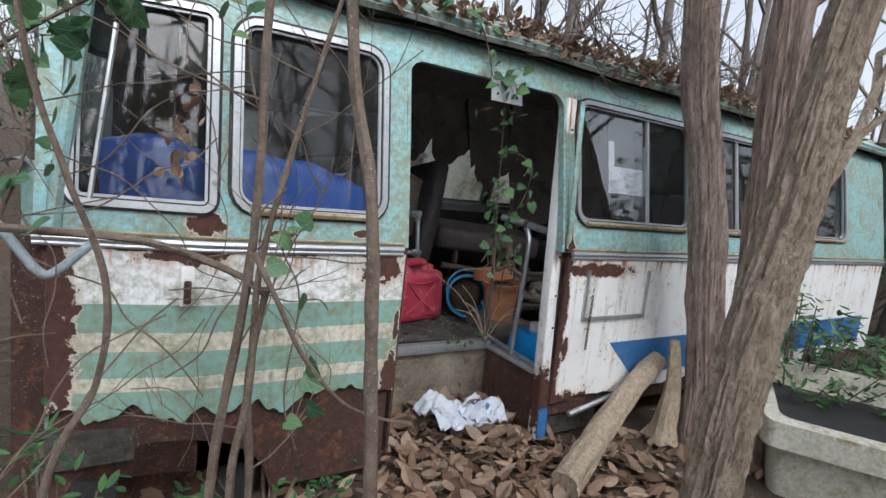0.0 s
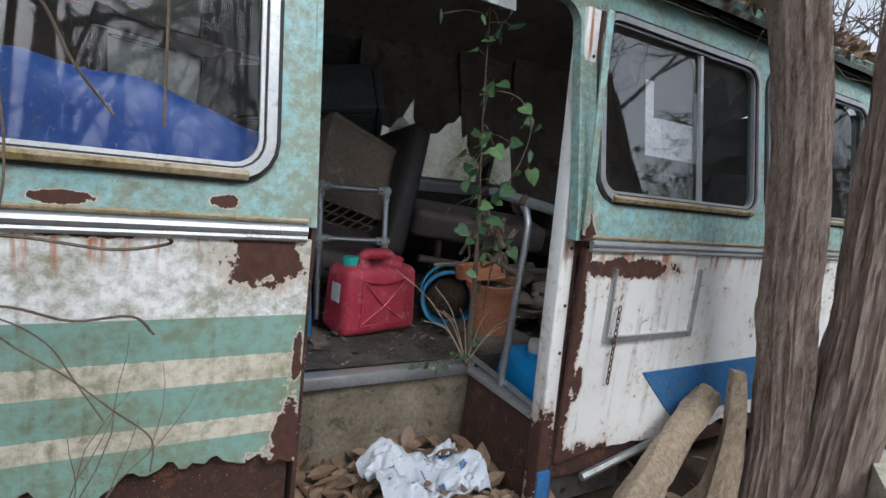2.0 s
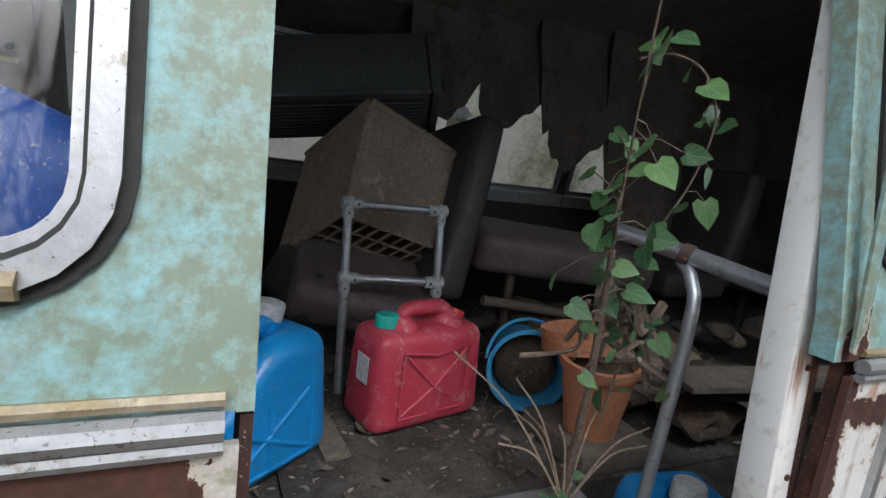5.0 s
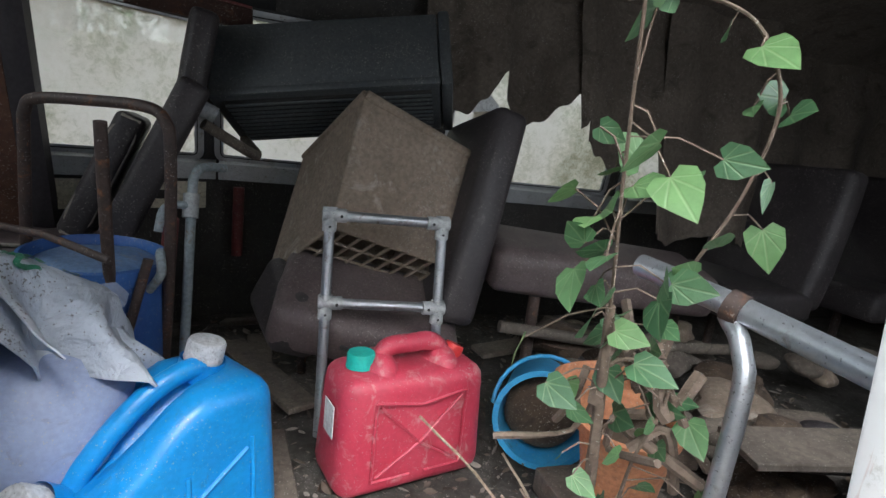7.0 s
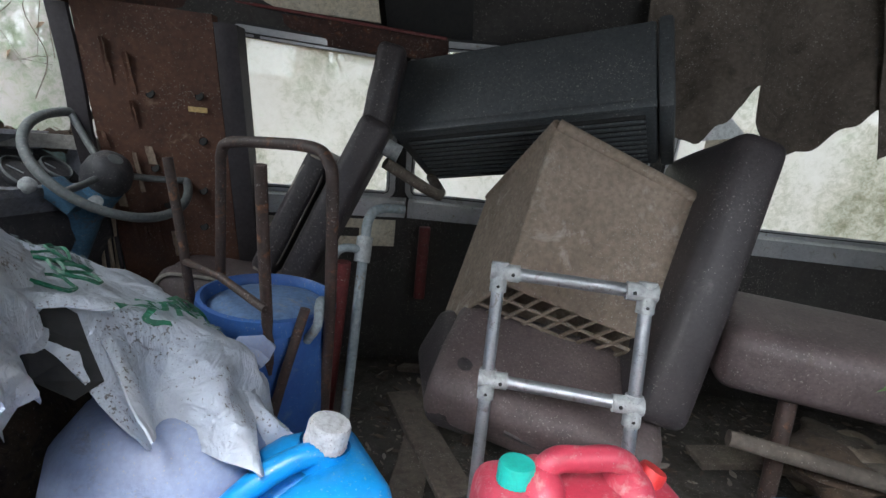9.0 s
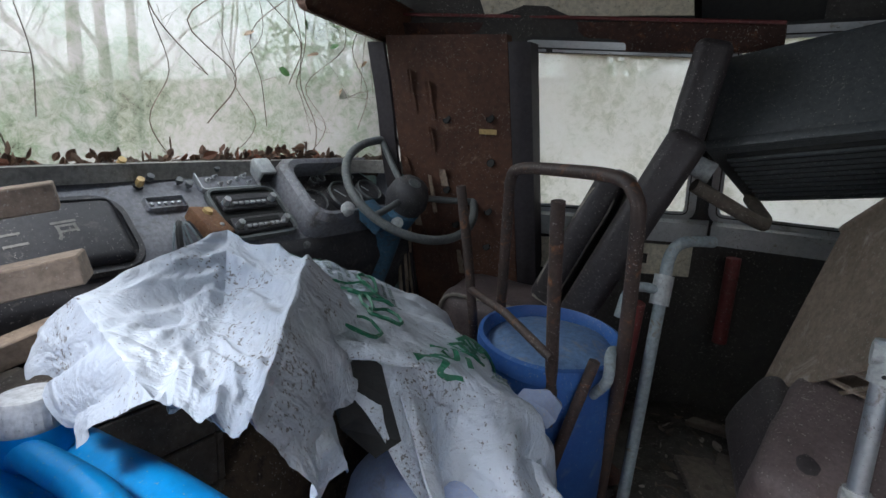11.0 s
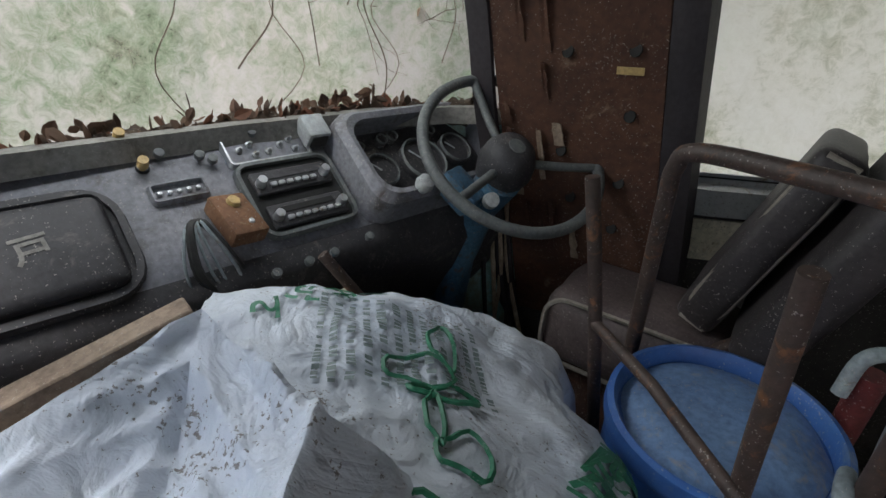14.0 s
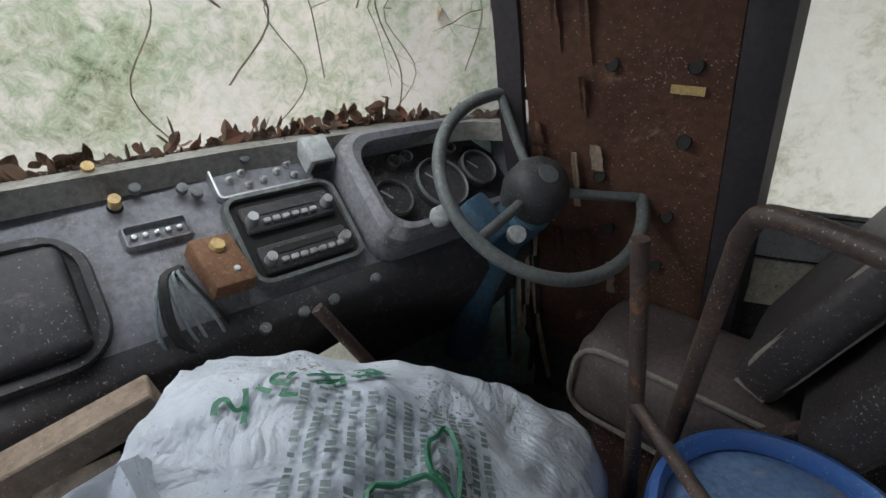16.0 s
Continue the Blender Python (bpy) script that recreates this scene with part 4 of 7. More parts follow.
rg = random.Random(11)
for k in range(105):
    a = rg.uniform(-2.2, 2.9) if k < 70 else rg.uniform(-2.4, -0.7)
    d = rg.uniform(5.5, 22) if k < 70 else rg.uniform(4.2, 10)
    x, y = 1.5 + d * math.cos(a), 1.0 + d * math.sin(a)
    if abs(y - 2.7) < 2.0 and -1.5 < x < 6:
        continue
    z = ground_z(x, y)
    r = rg.uniform(0.05, 0.16)
    h = rg.uniform(5, 9)
    lean = rg.uniform(-0.8, 0.8)
    limbs = [((x + lean * 0.4, y, z + h * 0.45), (rg.uniform(-1, 1), rg.uniform(-1, 1), 0.7), 1.8, r * 0.4), ((x + lean * 0.7, y, z + h * 0.7), (rg.uniform(-1, 1), rg.uniform(-1, 1), 0.6), 1.6, r * 0.35), ((x + lean * 0.2, y, z + h * 0.25), (rg.uniform(-1, 1), rg.uniform(-1, 1), 0.6), 1.4, r * 0.3)]
    tree("bare grey woodland tree in the distance", [(x, y, z - 0.2), (x + lean * 0.3, y, z + h * 0.35), (x + lean, y, z + h)], r, r * 0.3, "farwood", k, limbs, "woodland trees", 8)


# ---- things in the bus ----
def ribbed_cap(r, hh, m):
    bm = turned([(0, hh), (r * 0.9, hh), (r, hh - 0.006), (r, 0.006), (r * 1.04, 0), (r * 0.8, -0.02)], 48)
    for v in bm.verts:
        q = math.hypot(v.co.x, v.co.y)
        if q > r * 0.95 and round(math.atan2(v.co.y, v.co.x) / (math.pi / 24)) % 2:
            v.co.x *= 0.955
            v.co.y *= 0.955
    bmesh.ops.transform(bm, matrix=m, verts=bm.verts)
    return bm


def jerrycan(label, mat, m, caps, w=0.36, d=0.19, h=0.36):
    """A moulded fuel can with a handle over a hollow, and screw caps."""
    t = thing("jerrycan", label, "jerrycan", m)
    bm = boxed(-w / 2, w / 2, -d / 2, d / 2, 0, h * 0.80, 0.045, 4)
    for v in bm.verts:
        if v.co.z > h * 0.66:
            v.co.x *= 0.95
            v.co.y *= 0.9
    part("body", bm, mat, t)
    bm = tube(bmesh.new(), smooth_path([(-w * 0.22, 0, h * 0.70), (-w * 0.19, 0, h * 0.84), (-w * 0.13, 0, h * 0.91), (0, 0, h * 0.915), (w * 0.13, 0, h * 0.92), (w * 0.22, 0, h * 0.86), (w * 0.27, 0, h * 0.70)], 5), 0.024, 12)
    for sx in (-0.20, 0.22):
        bmesh.ops.create_uvsphere(bm, u_segments=16, v_segments=10, radius=1, matrix=Matrix.Translation((w * sx, 0, h * 0.76)) @ Matrix.Diagonal((0.045, d * 0.36, 0.05, 1)))
    part("handle", bm, mat, t, "moulded carrying handle")
    s = -d / 2 - 0.001
    rel = bmesh.new()
    for a, b in (((-0.11, 0.06), (0.11, 0.24)), ((-0.11, 0.24), (0.11, 0.06)), ((-0.12, 0.05), (-0.12, 0.25)), ((0.12, 0.05), (0.12, 0.25)), ((-0.12, 0.05), (-0.02, 0.05)), ((0.02, 0.05), (0.12, 0.05)), ((-0.12, 0.25), (0.12, 0.25))):
        tube(rel, [(a[0], s, a[1]), ((a[0] + b[0]) / 2, s, (a[1] + b[1]) / 2 - (0.02 if a[0] * b[0] < 0 else 0)), (b[0], s, b[1])], 0.004, 6)
    part("moulded_ribs", rel, mat, t)
    for x, r, hh, cm, lab, tilt in caps:
        bm = ribbed_cap(r, hh, pose(x, 0, h * 0.80, 0, tilt))
        part("cap", bm, cm, t, lab)
    return t


red = jerrycan("dusty red plastic fuel can with a teal cap", "redcan", pose(1.475, 2.635, 0.331, 0, 0, 14), [(-0.125, 0.034, 0.035, "teal", "teal screw cap", 0), (0.125, 0.026, 0.03, "redcap", "ribbed red spout cap", 25)], 0.40, 0.2, 0.375)
part("sticker", boxed(-0.2025, -0.2005, -0.05, 0.01, 0.15, 0.23), "notice", red, "white paper sticker")


def water_can(label, m, lids, size=(0.21, 0.14, 0.33), low=0.50):
    """A moulded water can: a shoulder that slopes to one end, a grip over a hand hole, ribs and screw lids."""
    t = thing("jerrycan", label, "jerrycan", m)
    hx, hy, hz = size

    def top(x):
        k = min(1.0, max(0.0, (x / hx + 0.95) / 1.25))
        return hz * (low + (1 - low) * k * k * (3 - 2 * k))

    bm = boxed(-hx, hx, -hy, hy, 0, hz, 0.05, 4)
    bmesh.ops.subdivide_edges(bm, edges=[e for e in bm.edges if e.calc_length() > 0.09], cuts=5, use_grid_fill=True)
    for v in bm.verts:
        k = v.co.z / hz
        v.co.z *= top(v.co.x) / hz
        v.co.x *= 1 - 0.10 * k
        v.co.y *= 1 - 0.16 * k
        groove = math.exp(-(v.co.y / 0.030) ** 2) * max(0.0, 1 - abs(v.co.x + 0.01) / (hx * 0.62))
        if k > 0.6:
            v.co.z -= 0.075 * groove * (1 if abs(v.co.y) > 0.001 else 1.1)
    part("body", bm, "bluecan", t)
    part("handle", piped([(-hx * 0.72, 0, top(-hx * 0.72) - 0.03), (-hx * 0.55, 0, top(-hx * 0.55) + 0.006), (-hx * 0.1, 0, top(-hx * 0.1) + 0.012), (hx * 0.35, 0, top(hx * 0.35) + 0.008), (hx * 0.62, 0, top(hx * 0.62) - 0.03)], 0.021, 14, 5), "bluecan", t, "moulded blue handle")
    for side in (-1, 1):
        bm = bmesh.new()
        w = hy * 0.985
        for a, b in (((-0.12, 0.05), (0.12, 0.20)), ((-0.12, 0.17), (0.12, 0.05)), ((-0.13, 0.04), (0.13, 0.04)), ((0.13, 0.04), (0.13, 0.22)), ((-0.13, 0.04), (-0.13, 0.14)), ((0.0, 0.04), (0.0, 0.19))):
            tube(bm, [(a[0], side * (w - 0.035 * a[1] * a[1] * 9), a[1]), ((a[0] + b[0]) / 2, side * (w - 0.035 * (a[1] + b[1]) ** 2 * 2.25), (a[1] + b[1]) / 2), (b[0], side * (w - 0.035 * b[1] * b[1] * 9), b[1])], 0.006, 6)
        part("moulded_ribs", bm, "bluecan", t)
    for q in lids:
        part("neck", turned([(0.045, -0.02), (0.045, 0.02)], 20, pose(*q)), "bluecan", t)
        part("cap", ribbed_cap(0.038, 0.04, pose(*q) @ pose(0, 0, 0.02)), "whitecap", t, "grimy white screw cap")
    return t


water_can("bright blue plastic water can, white caps, beside the red one", pose(0.945, 2.475, 0.336, 0, 0, 36), [(0.10, 0.02, 0.325, 6, 10, 0), (-0.19, -0.02, 0.165, 10, -48, 0)])


def plank_box(label, x0, x1, y0, y1, z0, z1):
    """A rough box nailed from boards."""
    t = thing("wooden_box", label, "box")
    n = max(2, round((z1 - z0) / 0.12))
    for k in range(n):
        a, b = z0 + (z1 - z0 - 0.02) * k / n + 0.002, z0 + (z1 - z0 - 0.02) * (k + 1) / n - 0.002
        for q in ((x0, x1, y0, y0 + 0.015), (x0, x1, y1 - 0.015, y1), (x0, x0 + 0.015, y0 + 0.016, y1 - 0.016), (x1 - 0.015, x1, y0 + 0.016, y1 - 0.016)):
            part("board", boxed(*q, a, b, 0.003, 1), "plank", t)
    m2 = max(2, round((y1 - y0) / 0.12))
    for k in range(m2):
        part("top_board", boxed(x0, x1, y0 + (y1 - y0) * k / m2 + 0.002, y0 + (y1 - y0) * (k + 1) / m2 - 0.002, z1 - 0.018, z1, 0.003, 1), "plank", t)
    return t


plank_box("rough dark wooden box inside the doorway", 0.32, 0.84, 1.93, 2.22, 0.326, 0.563)
water_can("blue plastic water can with a dirty white lid on a box", pose(0.515, 2.075, 0.565, 0, 0, 4), [(-0.15, 0.02, 0.262, 0, -4, 0)], (0.225, 0.13, 0.265), 0.92)
water_can("blue plastic can with white lid by the door post", pose(1.92, 1.95, 0.103, 0, 0, 80), [(0.0, 0.04, 0.32, 0, 0, 0)], (0.18, 0.14, 0.32), 0.9)


def pipe_frame():
    t = thing("trolley_frame", "frame of grey metal pipes with plastic corner joints", "trolley")
    tl, tr, ml, mr = Vector((1.285, 2.90, 0.94)), Vector((1.60, 2.87, 0.94)), Vector((1.285, 2.86, 0.70)), Vector((1.60, 2.83, 0.70))
    for a, b in ((tl, tr), (ml, mr)):
        part("crossbar", piped([a, b], 0.0145, 12), "pipe", t)
    for a, b in ((tl, ml), (tr, mr)):
        part("upright", piped([a, b + (b - a) * 1.54], 0.0145, 12), "pipe", t)
    for p, sx in ((tl, 1), (tr, -1), (ml, 1), (mr, -1)):
        bm = tube(bmesh.new(), [p + Vector((-0.02 * sx, 0, 0)), p + Vector((0.045 * sx, 0, 0))], 0.0195, 12)
        tube(bm, [p + Vector((0, 0.005, 0.022)), p + Vector((0, -0.004, -0.045))], 0.0195, 12)
        j = part("joint", bm, "joint", t, "pale grey plastic joint")
        for dx, dz in ((0.03, 0), (0, -0.03)):
            part("screw", turned([(0, 0.003), (0.004, 0.002), (0.005, -0.002)], 8, Matrix.Translation(p + Vector((dx * sx, -0.019, dz))) @ pose(0, 0, 0, 90)), "black", j)
    return t


pipe_frame()


def basis(o, ex, ey, ez):
    m = Matrix.Identity(4)
    for i, c in enumerate((ex, ey, ez, o)):
        for r in range(3):
            m[r][i] = c[r]
    return m


def ac_unit():
    p0, p1 = Vector((0.904, 3.37, 1.228)), Vector((1.66, 3.157, 1.36))
    ex = (p1 - p0).normalized()
    back = Vector((0, 0, 1)).cross(ex).normalized()
    up = ex.cross(back)
    a = radians(28)
    w, u = back * math.cos(a) - up * math.sin(a), up * math.cos(a) + back * math.sin(a)
    t = thing("air_conditioner", "charcoal grey box-shaped cooler unit hanging askew", "air conditioner", basis(p0, ex, w, u))
    L = (p1 - p0).length
    part("casing", boxed(0, L - 0.03, 0, 0.30, 0.0, 0.28, 0.012, 3), "cabinet", t)
    part("end_cap", boxed(L - 0.028, L + 0.012, -0.006, 0.306, -0.006, 0.286, 0.012, 2), "cabinet", t, "darker end moulding")
    part("bottom_lip", boxed(0, L - 0.03, -0.012, -0.001, -0.006, 0.02, 0.004, 2), "cabinet", t)
    part("grille", boxed(0.05, L - 0.06, 0.03, 0.28, -0.012, -0.001), "black", t, "black louvred underside")
    for k in range(10):
        part("louvre", boxed(0.05, L - 0.06, 0.035 + k * 0.025, 0.043 + k * 0.025, -0.020, -0.0125), "cabinet", t)
    part("bracket", piped([(0.02, 0.28, -0.004), (0.10, 0.2, -0.12), (0.0, 0.0, -0.10)], 0.018, 10, 3), "plank", t, "pale bracket arm")
    part("pipe_stub", piped([(-0.06, -0.02, -0.02), (0.02, 0.04, -0.05)], 0.028, 12), "joint", t)
    return t


ac_unit()


def bin_crate():
    """A tapered plastic bin lying on a corner: walls, a rolled rim and a lattice base."""
    A, B, C = Vector((1.39, 3.13, 1.285)), Vector((1.80, 3.14, 1.12)), Vector((1.23, 3.40, 1.07))
    A1, B1, C1 = Vector((1.305, 3.04, 0.88)), Vector((1.68, 3.04, 0.775)), Vector((1.13, 3.30, 0.66))
    D, D1 = B + C - A, B1 + C1 - A1
    t = thing("crate", "dusty brown plastic bin tipped on its corner, lattice base showing", "crate")
    for p, q, q1, p1 in ((A, B, B1, A1), (B, D, D1, B1), (D, C, C1, D1), (C, A, A1, C1)):
        part("side", grid(lambda u, v: (p + (q - p) * u) * (1 - v) + (p1 + (q1 - p1) * u) * v + Vector((0, 0.006 * math.sin(u * 3.14) * math.sin(v * 3.14), 0)), 8, 8, 0.006), "crate", t)
    part("rim", tube(bmesh.new(), [A, B, D, C, A], 0.017, 10), "crate", t, "rolled plastic rim")
    for p, q in ((A, A1), (B, B1), (C, C1)):
        part("corner_rib", piped([p, q], 0.006, 8), "crate", t)
    for f in (0.3, 0.62):
        part("side_rib", piped([A + (B - A) * f, A + (B - A) * f + (A1 - A) * 0.2], 0.005, 6), "crate", t)
    for k in range(9):
        f = k / 8
        part("lattice_bar", piped([A1 + (B1 - A1) * f, C1 + (D1 - C1) * f], 0.0055, 6), "crate", t)
    for k in range(6):
        f = k / 5
        part("lattice_bar", piped([A1 + (C1 - A1) * f, B1 + (D1 - B1) * f], 0.0055, 6), "crate", t)
    return t


bin_crate()


def cushion(m, sx, sy, sz, mat, parent, name, lab="", piping=True, belly=0.02):
    bm = boxed(-sx / 2, sx / 2, -sy / 2, sy / 2, -sz / 2, sz / 2, min(sz, sy, sx) * 0.28, 4)
    bmesh.ops.subdivide_edges(bm, edges=[e for e in bm.edges if e.calc_length() > 0.08], cuts=3, use_grid_fill=True)
    for v in bm.verts:
        v.co += v.co.normalized() * (belly * (1 - (2 * v.co.x / sx) ** 2) * (1 - min(1, (2 * v.co.z / sz) ** 2)) + 0.006 * noise.noise(v.co * 13))
    bmesh.ops.transform(bm, matrix=m, verts=bm.verts)
    ob = part(name, bm, mat, parent, lab)
    if piping:
        y = -sy / 2 + 0.004
        pts = [m @ Vector((x, y, z)) for x, z in rounded(-sx / 2 + 0.01, sx / 2 - 0.01, -sz / 2 + 0.01, sz / 2 - 0.01, min(0.06, sz * 0.3))]
        part("piping", tube(bmesh.new(), pts + pts[:1], 0.006, 6), "piping", ob, "pale welted edge")
    return ob


seat = thing("passenger_seat", "torn dark vinyl bus seat collapsed under a plastic bin", "bus seat")
up = Vector((0.24, 0.22, 0.94)).normalized()
ey = Vector((-0.10, 0.97, -0.20))
ey = (ey - up * ey.dot(up)).normalized()
cushion(basis(Vector((1.84, 2.98, 0.945)) + ey * 0.21 - ey.cross(up) * 0.065, ey.cross(up), ey, up), 0.13, 0.42, 0.72, "vinyl", seat, "backrest", "dusty black backrest streaked with droppings", False)
cushion(pose(1.44, 3.07, 0.60, 24, 10, -6), 0.58, 0.34, 0.17, "vinylseat", seat, "seat", "dull brown vinyl cushion", False)
cushion(pose(1.20, 3.13, 0.60, 10, 22, 18), 0.16, 0.34, 0.20, "vinyl", seat, "side_bolster", "torn dark side bolster", False)
part("leg", piped([(1.5, 3.1, 0.33), (1.5, 3.1, 0.56)], 0.015), "rustpipe", seat)
part("leg", piped([(1.25, 3.2, 0.33), (1.25, 3.2, 0.56)], 0.015), "rustpipe", seat)
part("torn_strip", grid(lambda u, v: Vector((1.34 + 0.34 * u, 2.90 + 0.05 * v + 0.03 * u, 0.56 - 0.05 * math.sin(3.1 * u) - 0.05 * v)), 12, 4, 0.006), "vinyl", seat, "loose torn strip of vinyl")

dseat = thing("driver_seat", "worn mauve-brown vinyl driver seat with dark split backrests", "driver seat")
cushion(pose(0.42, 3.345, 0.655, 0, 3, 10), 0.42, 0.28, 0.19, "vinylseat", dseat, "seat", "faded mauve vinyl cushion", True)
cushion(pose(0.605, 3.43, 0.95, 0, 24, 8), 0.085, 0.30, 0.42, "vinyl", dseat, "backrest_pad", "pale-edged dark vinyl pad", True)
cushion(pose(0.76, 3.36, 1.01, 0, 24, 10), 0.095, 0.32, 0.56, "vinyl", dseat, "backrest", "tall dark vinyl backrest", False)
cushion(pose(0.868, 3.40, 1.335, 0, 9, 10), 0.085, 0.25, 0.30, "vinyl", dseat, "headrest", "slim black headrest", False)
part("pedestal", boxed(0.28, 0.55, 3.24, 3.42, 0.326, 0.56, 0.01), "rust", dseat)
part("hinge_bracket", piped([(0.52, 3.22, 0.62), (0.60, 3.21, 0.74), (0.66, 3.22, 0.80)], 0.014, 8, 4), "rustpipe", dseat)

bench = thing("passenger_seat", "overturned dark vinyl bench seat among rubbish", "bus seat")
cushion(pose(2.25, 3.05, 0.78, 10, 4, -6), 0.85, 0.3, 0.16, "vinylseat", bench, "backrest", "dusty mauve vinyl bolster", False)
part("seat_frame", piped([(1.86, 2.95, 0.6), (2.3, 2.9, 0.55), (2.75, 2.85, 0.55)], 0.02, 10), "plank", bench, "wooden rail")
part("leg", piped([(2.0, 3.0, 0.33), (2.0, 3.0, 0.7)], 0.02), "rustpipe", bench)
part("leg", piped([(2.6, 3.0, 0.33), (2.6, 3.0, 0.7)], 0.02), "rustpipe", bench)
for k, (x, y) in enumerate(((3.1, 3.3), (3.9, 3.3), (4.6, 3.3), (3.3, 2.2), (4.1, 2.2))):
    s = thing("passenger_seat", "dark vinyl bus seat in the gloomy rear", "bus seat", group="rear seats")
    cushion(pose(x, y, 0.66, 0, 0, 0), 0.42, 0.6, 0.14, "vinyl", s, "seat", "", False)
    cushion(pose(x + 0.24, y, 0.95, 0, 10, 0), 0.12, 0.6, 0.6, "vinyl", s, "backrest", "", False)
    part("leg", piped([(x, y, 0.33), (x, y, 0.62)], 0.02), "rustpipe", s)

bucket = thing("bucket", "bright blue plastic bucket on its side holding soil", "bucket", basis(Vector((1.87, 2.615, 0.470)), Vector((0.90, -0.44, 0)).normalized(), Vector((0.04, 0.09, 1)).normalized(), Vector((-0.44, -0.90, 0.10)).normalized()))
part("body", turned([(0.0, -0.22), (0.098, -0.22), (0.128, 0.03), (0.137, 0.035), (0.137, 0.045), (0.122, 0.045), (0.094, -0.21), (0, -0.21)], 36), "bucket", bucket)
part("soil", turned([(0, 0.015), (0.05, 0.018), (0.09, 0.0), (0.106, -0.03), (0.095, -0.12), (0, -0.12)], 28, pose(0, -0.012, 0, 8)), "soil", bucket, "dark compost")
part("carry_handle", tube(bmesh.new(), [(0.14 * math.cos(a), 0.14 * math.sin(a) + 0.02, 0.03 - 0.05 * math.sin(a)) for a in [math.pi * k / 14 for k in range(15)]], 0.006, 8), "bucket", bucket)

pot = thing("flower_pot", "orange plastic flower pot full of dead stems", "flower pot", pose(1.925, 2.34, 0.397, 4, -5, 0))
part("body", turned([(0, 0), (0.075, 0), (0.105, 0.205), (0.115, 0.207), (0.119, 0.235), (0.105, 0.235), (0.098, 0.19), (0, 0.185)], 36), "pot", pot)
part("soil", turned([(0, 0.205), (0.06, 0.21), (0.099, 0.2)], 20), "soil", pot)
part("back_lip", turned([(0.105, 0.236), (0.112, 0.30), (0.118, 0.30), (0.117, 0.236)], 36, pose(0, 0.03, -0.01, -14)), "pot", pot, "second pot nested inside")
blk = thing("plank", "mouldering board under the flower pot", "board")
part("board", boxed(1.80, 2.08, 2.21, 2.50, 0.331, 0.396, 0.008), "plank", blk)
rail_t = thing("handrail", "galvanised grab rail inside the bus door", "handrail")
part("top_rail", piped([(1.70, 2.13, 1.015), (1.735, 1.99, 1.0), (1.775, 1.80, 0.975)], 0.018, 12, 3), "pipe", rail_t, "rust-spotted grey tube")
part("post", piped([(1.735, 1.985, 0.985), (1.728, 1.945, 0.95), (1.722, 1.925, 0.85), (1.72, 1.95, 0.33)], 0.013, 12, 4), "pipe", rail_t, "bright curved tube")
part("lower_rail", piped([(1.745, 2.19, 0.345), (1.72, 1.74, 0.335)], 0.012, 10), "pipe", rail_t)
part("collar", piped([(1.732, 1.985, 1.0), (1.74, 1.965, 0.995)], 0.023, 12), "rustpipe", rail_t)


def hoop(label, pts, r, mat, extra=()):
    t = thing("handrail", label, "handrail")
    part("tube", piped(pts, r, 12, 6), mat, t)
    for e in extra:
        part("brace", piped(e, r * 0.8, 10), mat, t)
    for p in (pts[0], pts[-1]):
        if p[2] < 0.4:
            part("foot_flange", turned([(r, 0.03), (r * 1.5, 0.024), (r * 2.4, 0.01), (r * 2.6, 0.004), (r * 2.6, 0.0), (r, 0.0)], 18, pose(p[0], p[1], 0.331)), "rust", t, "rusted foot flange")
    return t


hoop("brown painted steel hoop rail behind the driver", [(0.44, 3.23, 0.33), (0.485, 3.14, 0.75), (0.515, 3.08, 1.06), (0.528, 3.058, 1.13), (0.56, 3.04, 1.162), (0.70, 2.975, 1.172), (0.83, 2.915, 1.172), (0.877, 2.893, 1.145), (0.89, 2.895, 1.07), (0.878, 2.96, 0.75), (0.845, 3.05, 0.33)], 0.0145, "rustpipe")
hoop("rusty upright post beside the driver with a slanting brace", [(0.50, 3.06, 0.33), (0.468, 2.998, 0.84), (0.438, 2.968, 1.112)], 0.0125, "rustpipe", [[(0.468, 2.995, 0.845), (0.62, 2.90, 0.845), (0.78, 2.81, 0.81)]])
hoop("leaning rusty steel rod with worn paint", [(0.775, 2.775, 1.13), (0.77, 2.82, 0.9), (0.765, 2.90, 0.5), (0.76, 2.95, 0.33)], 0.0135, "rustpipe")
hoop("twisted rusty rod standing by the drum", [(0.845, 2.88, 0.80), (0.80, 2.86, 0.60), (0.77, 2.85, 0.45), (0.74, 2.86, 0.33)], 0.012, "rustpipe")
hoop("blue-grey painted grab pole with a bent top", [(0.89, 3.10, 0.33), (0.893, 3.14, 0.6), (0.896, 3.18, 0.9), (0.90, 3.20, 0.985), (0.925, 3.24, 1.01), (0.97, 3.32, 1.005)], 0.0145, "greypipe")
jt = thing("handrail", "pale elbow handle clamped on the pole", "handrail")
part("clamp", piped([(0.894, 3.17, 0.86), (0.894, 3.19, 0.93)], 0.023, 12), "joint", jt)
part("elbow", piped([(0.89, 3.17, 0.895), (0.85, 3.15, 0.90), (0.825, 3.14, 0.88), (0.815, 3.13, 0.82)], 0.012, 10, 4), "greypipe", jt)
hoop("dark red upright pole on the floor", [(0.80, 3.21, 0.33), (0.825, 3.18, 0.6), (0.845, 3.157, 0.857)], 0.022, "redpole")
hoop("red painted strip fixed to the inner wall", [(0.99, 3.70, 0.62), (0.99, 3.70, 0.90)], 0.022, "redpole")

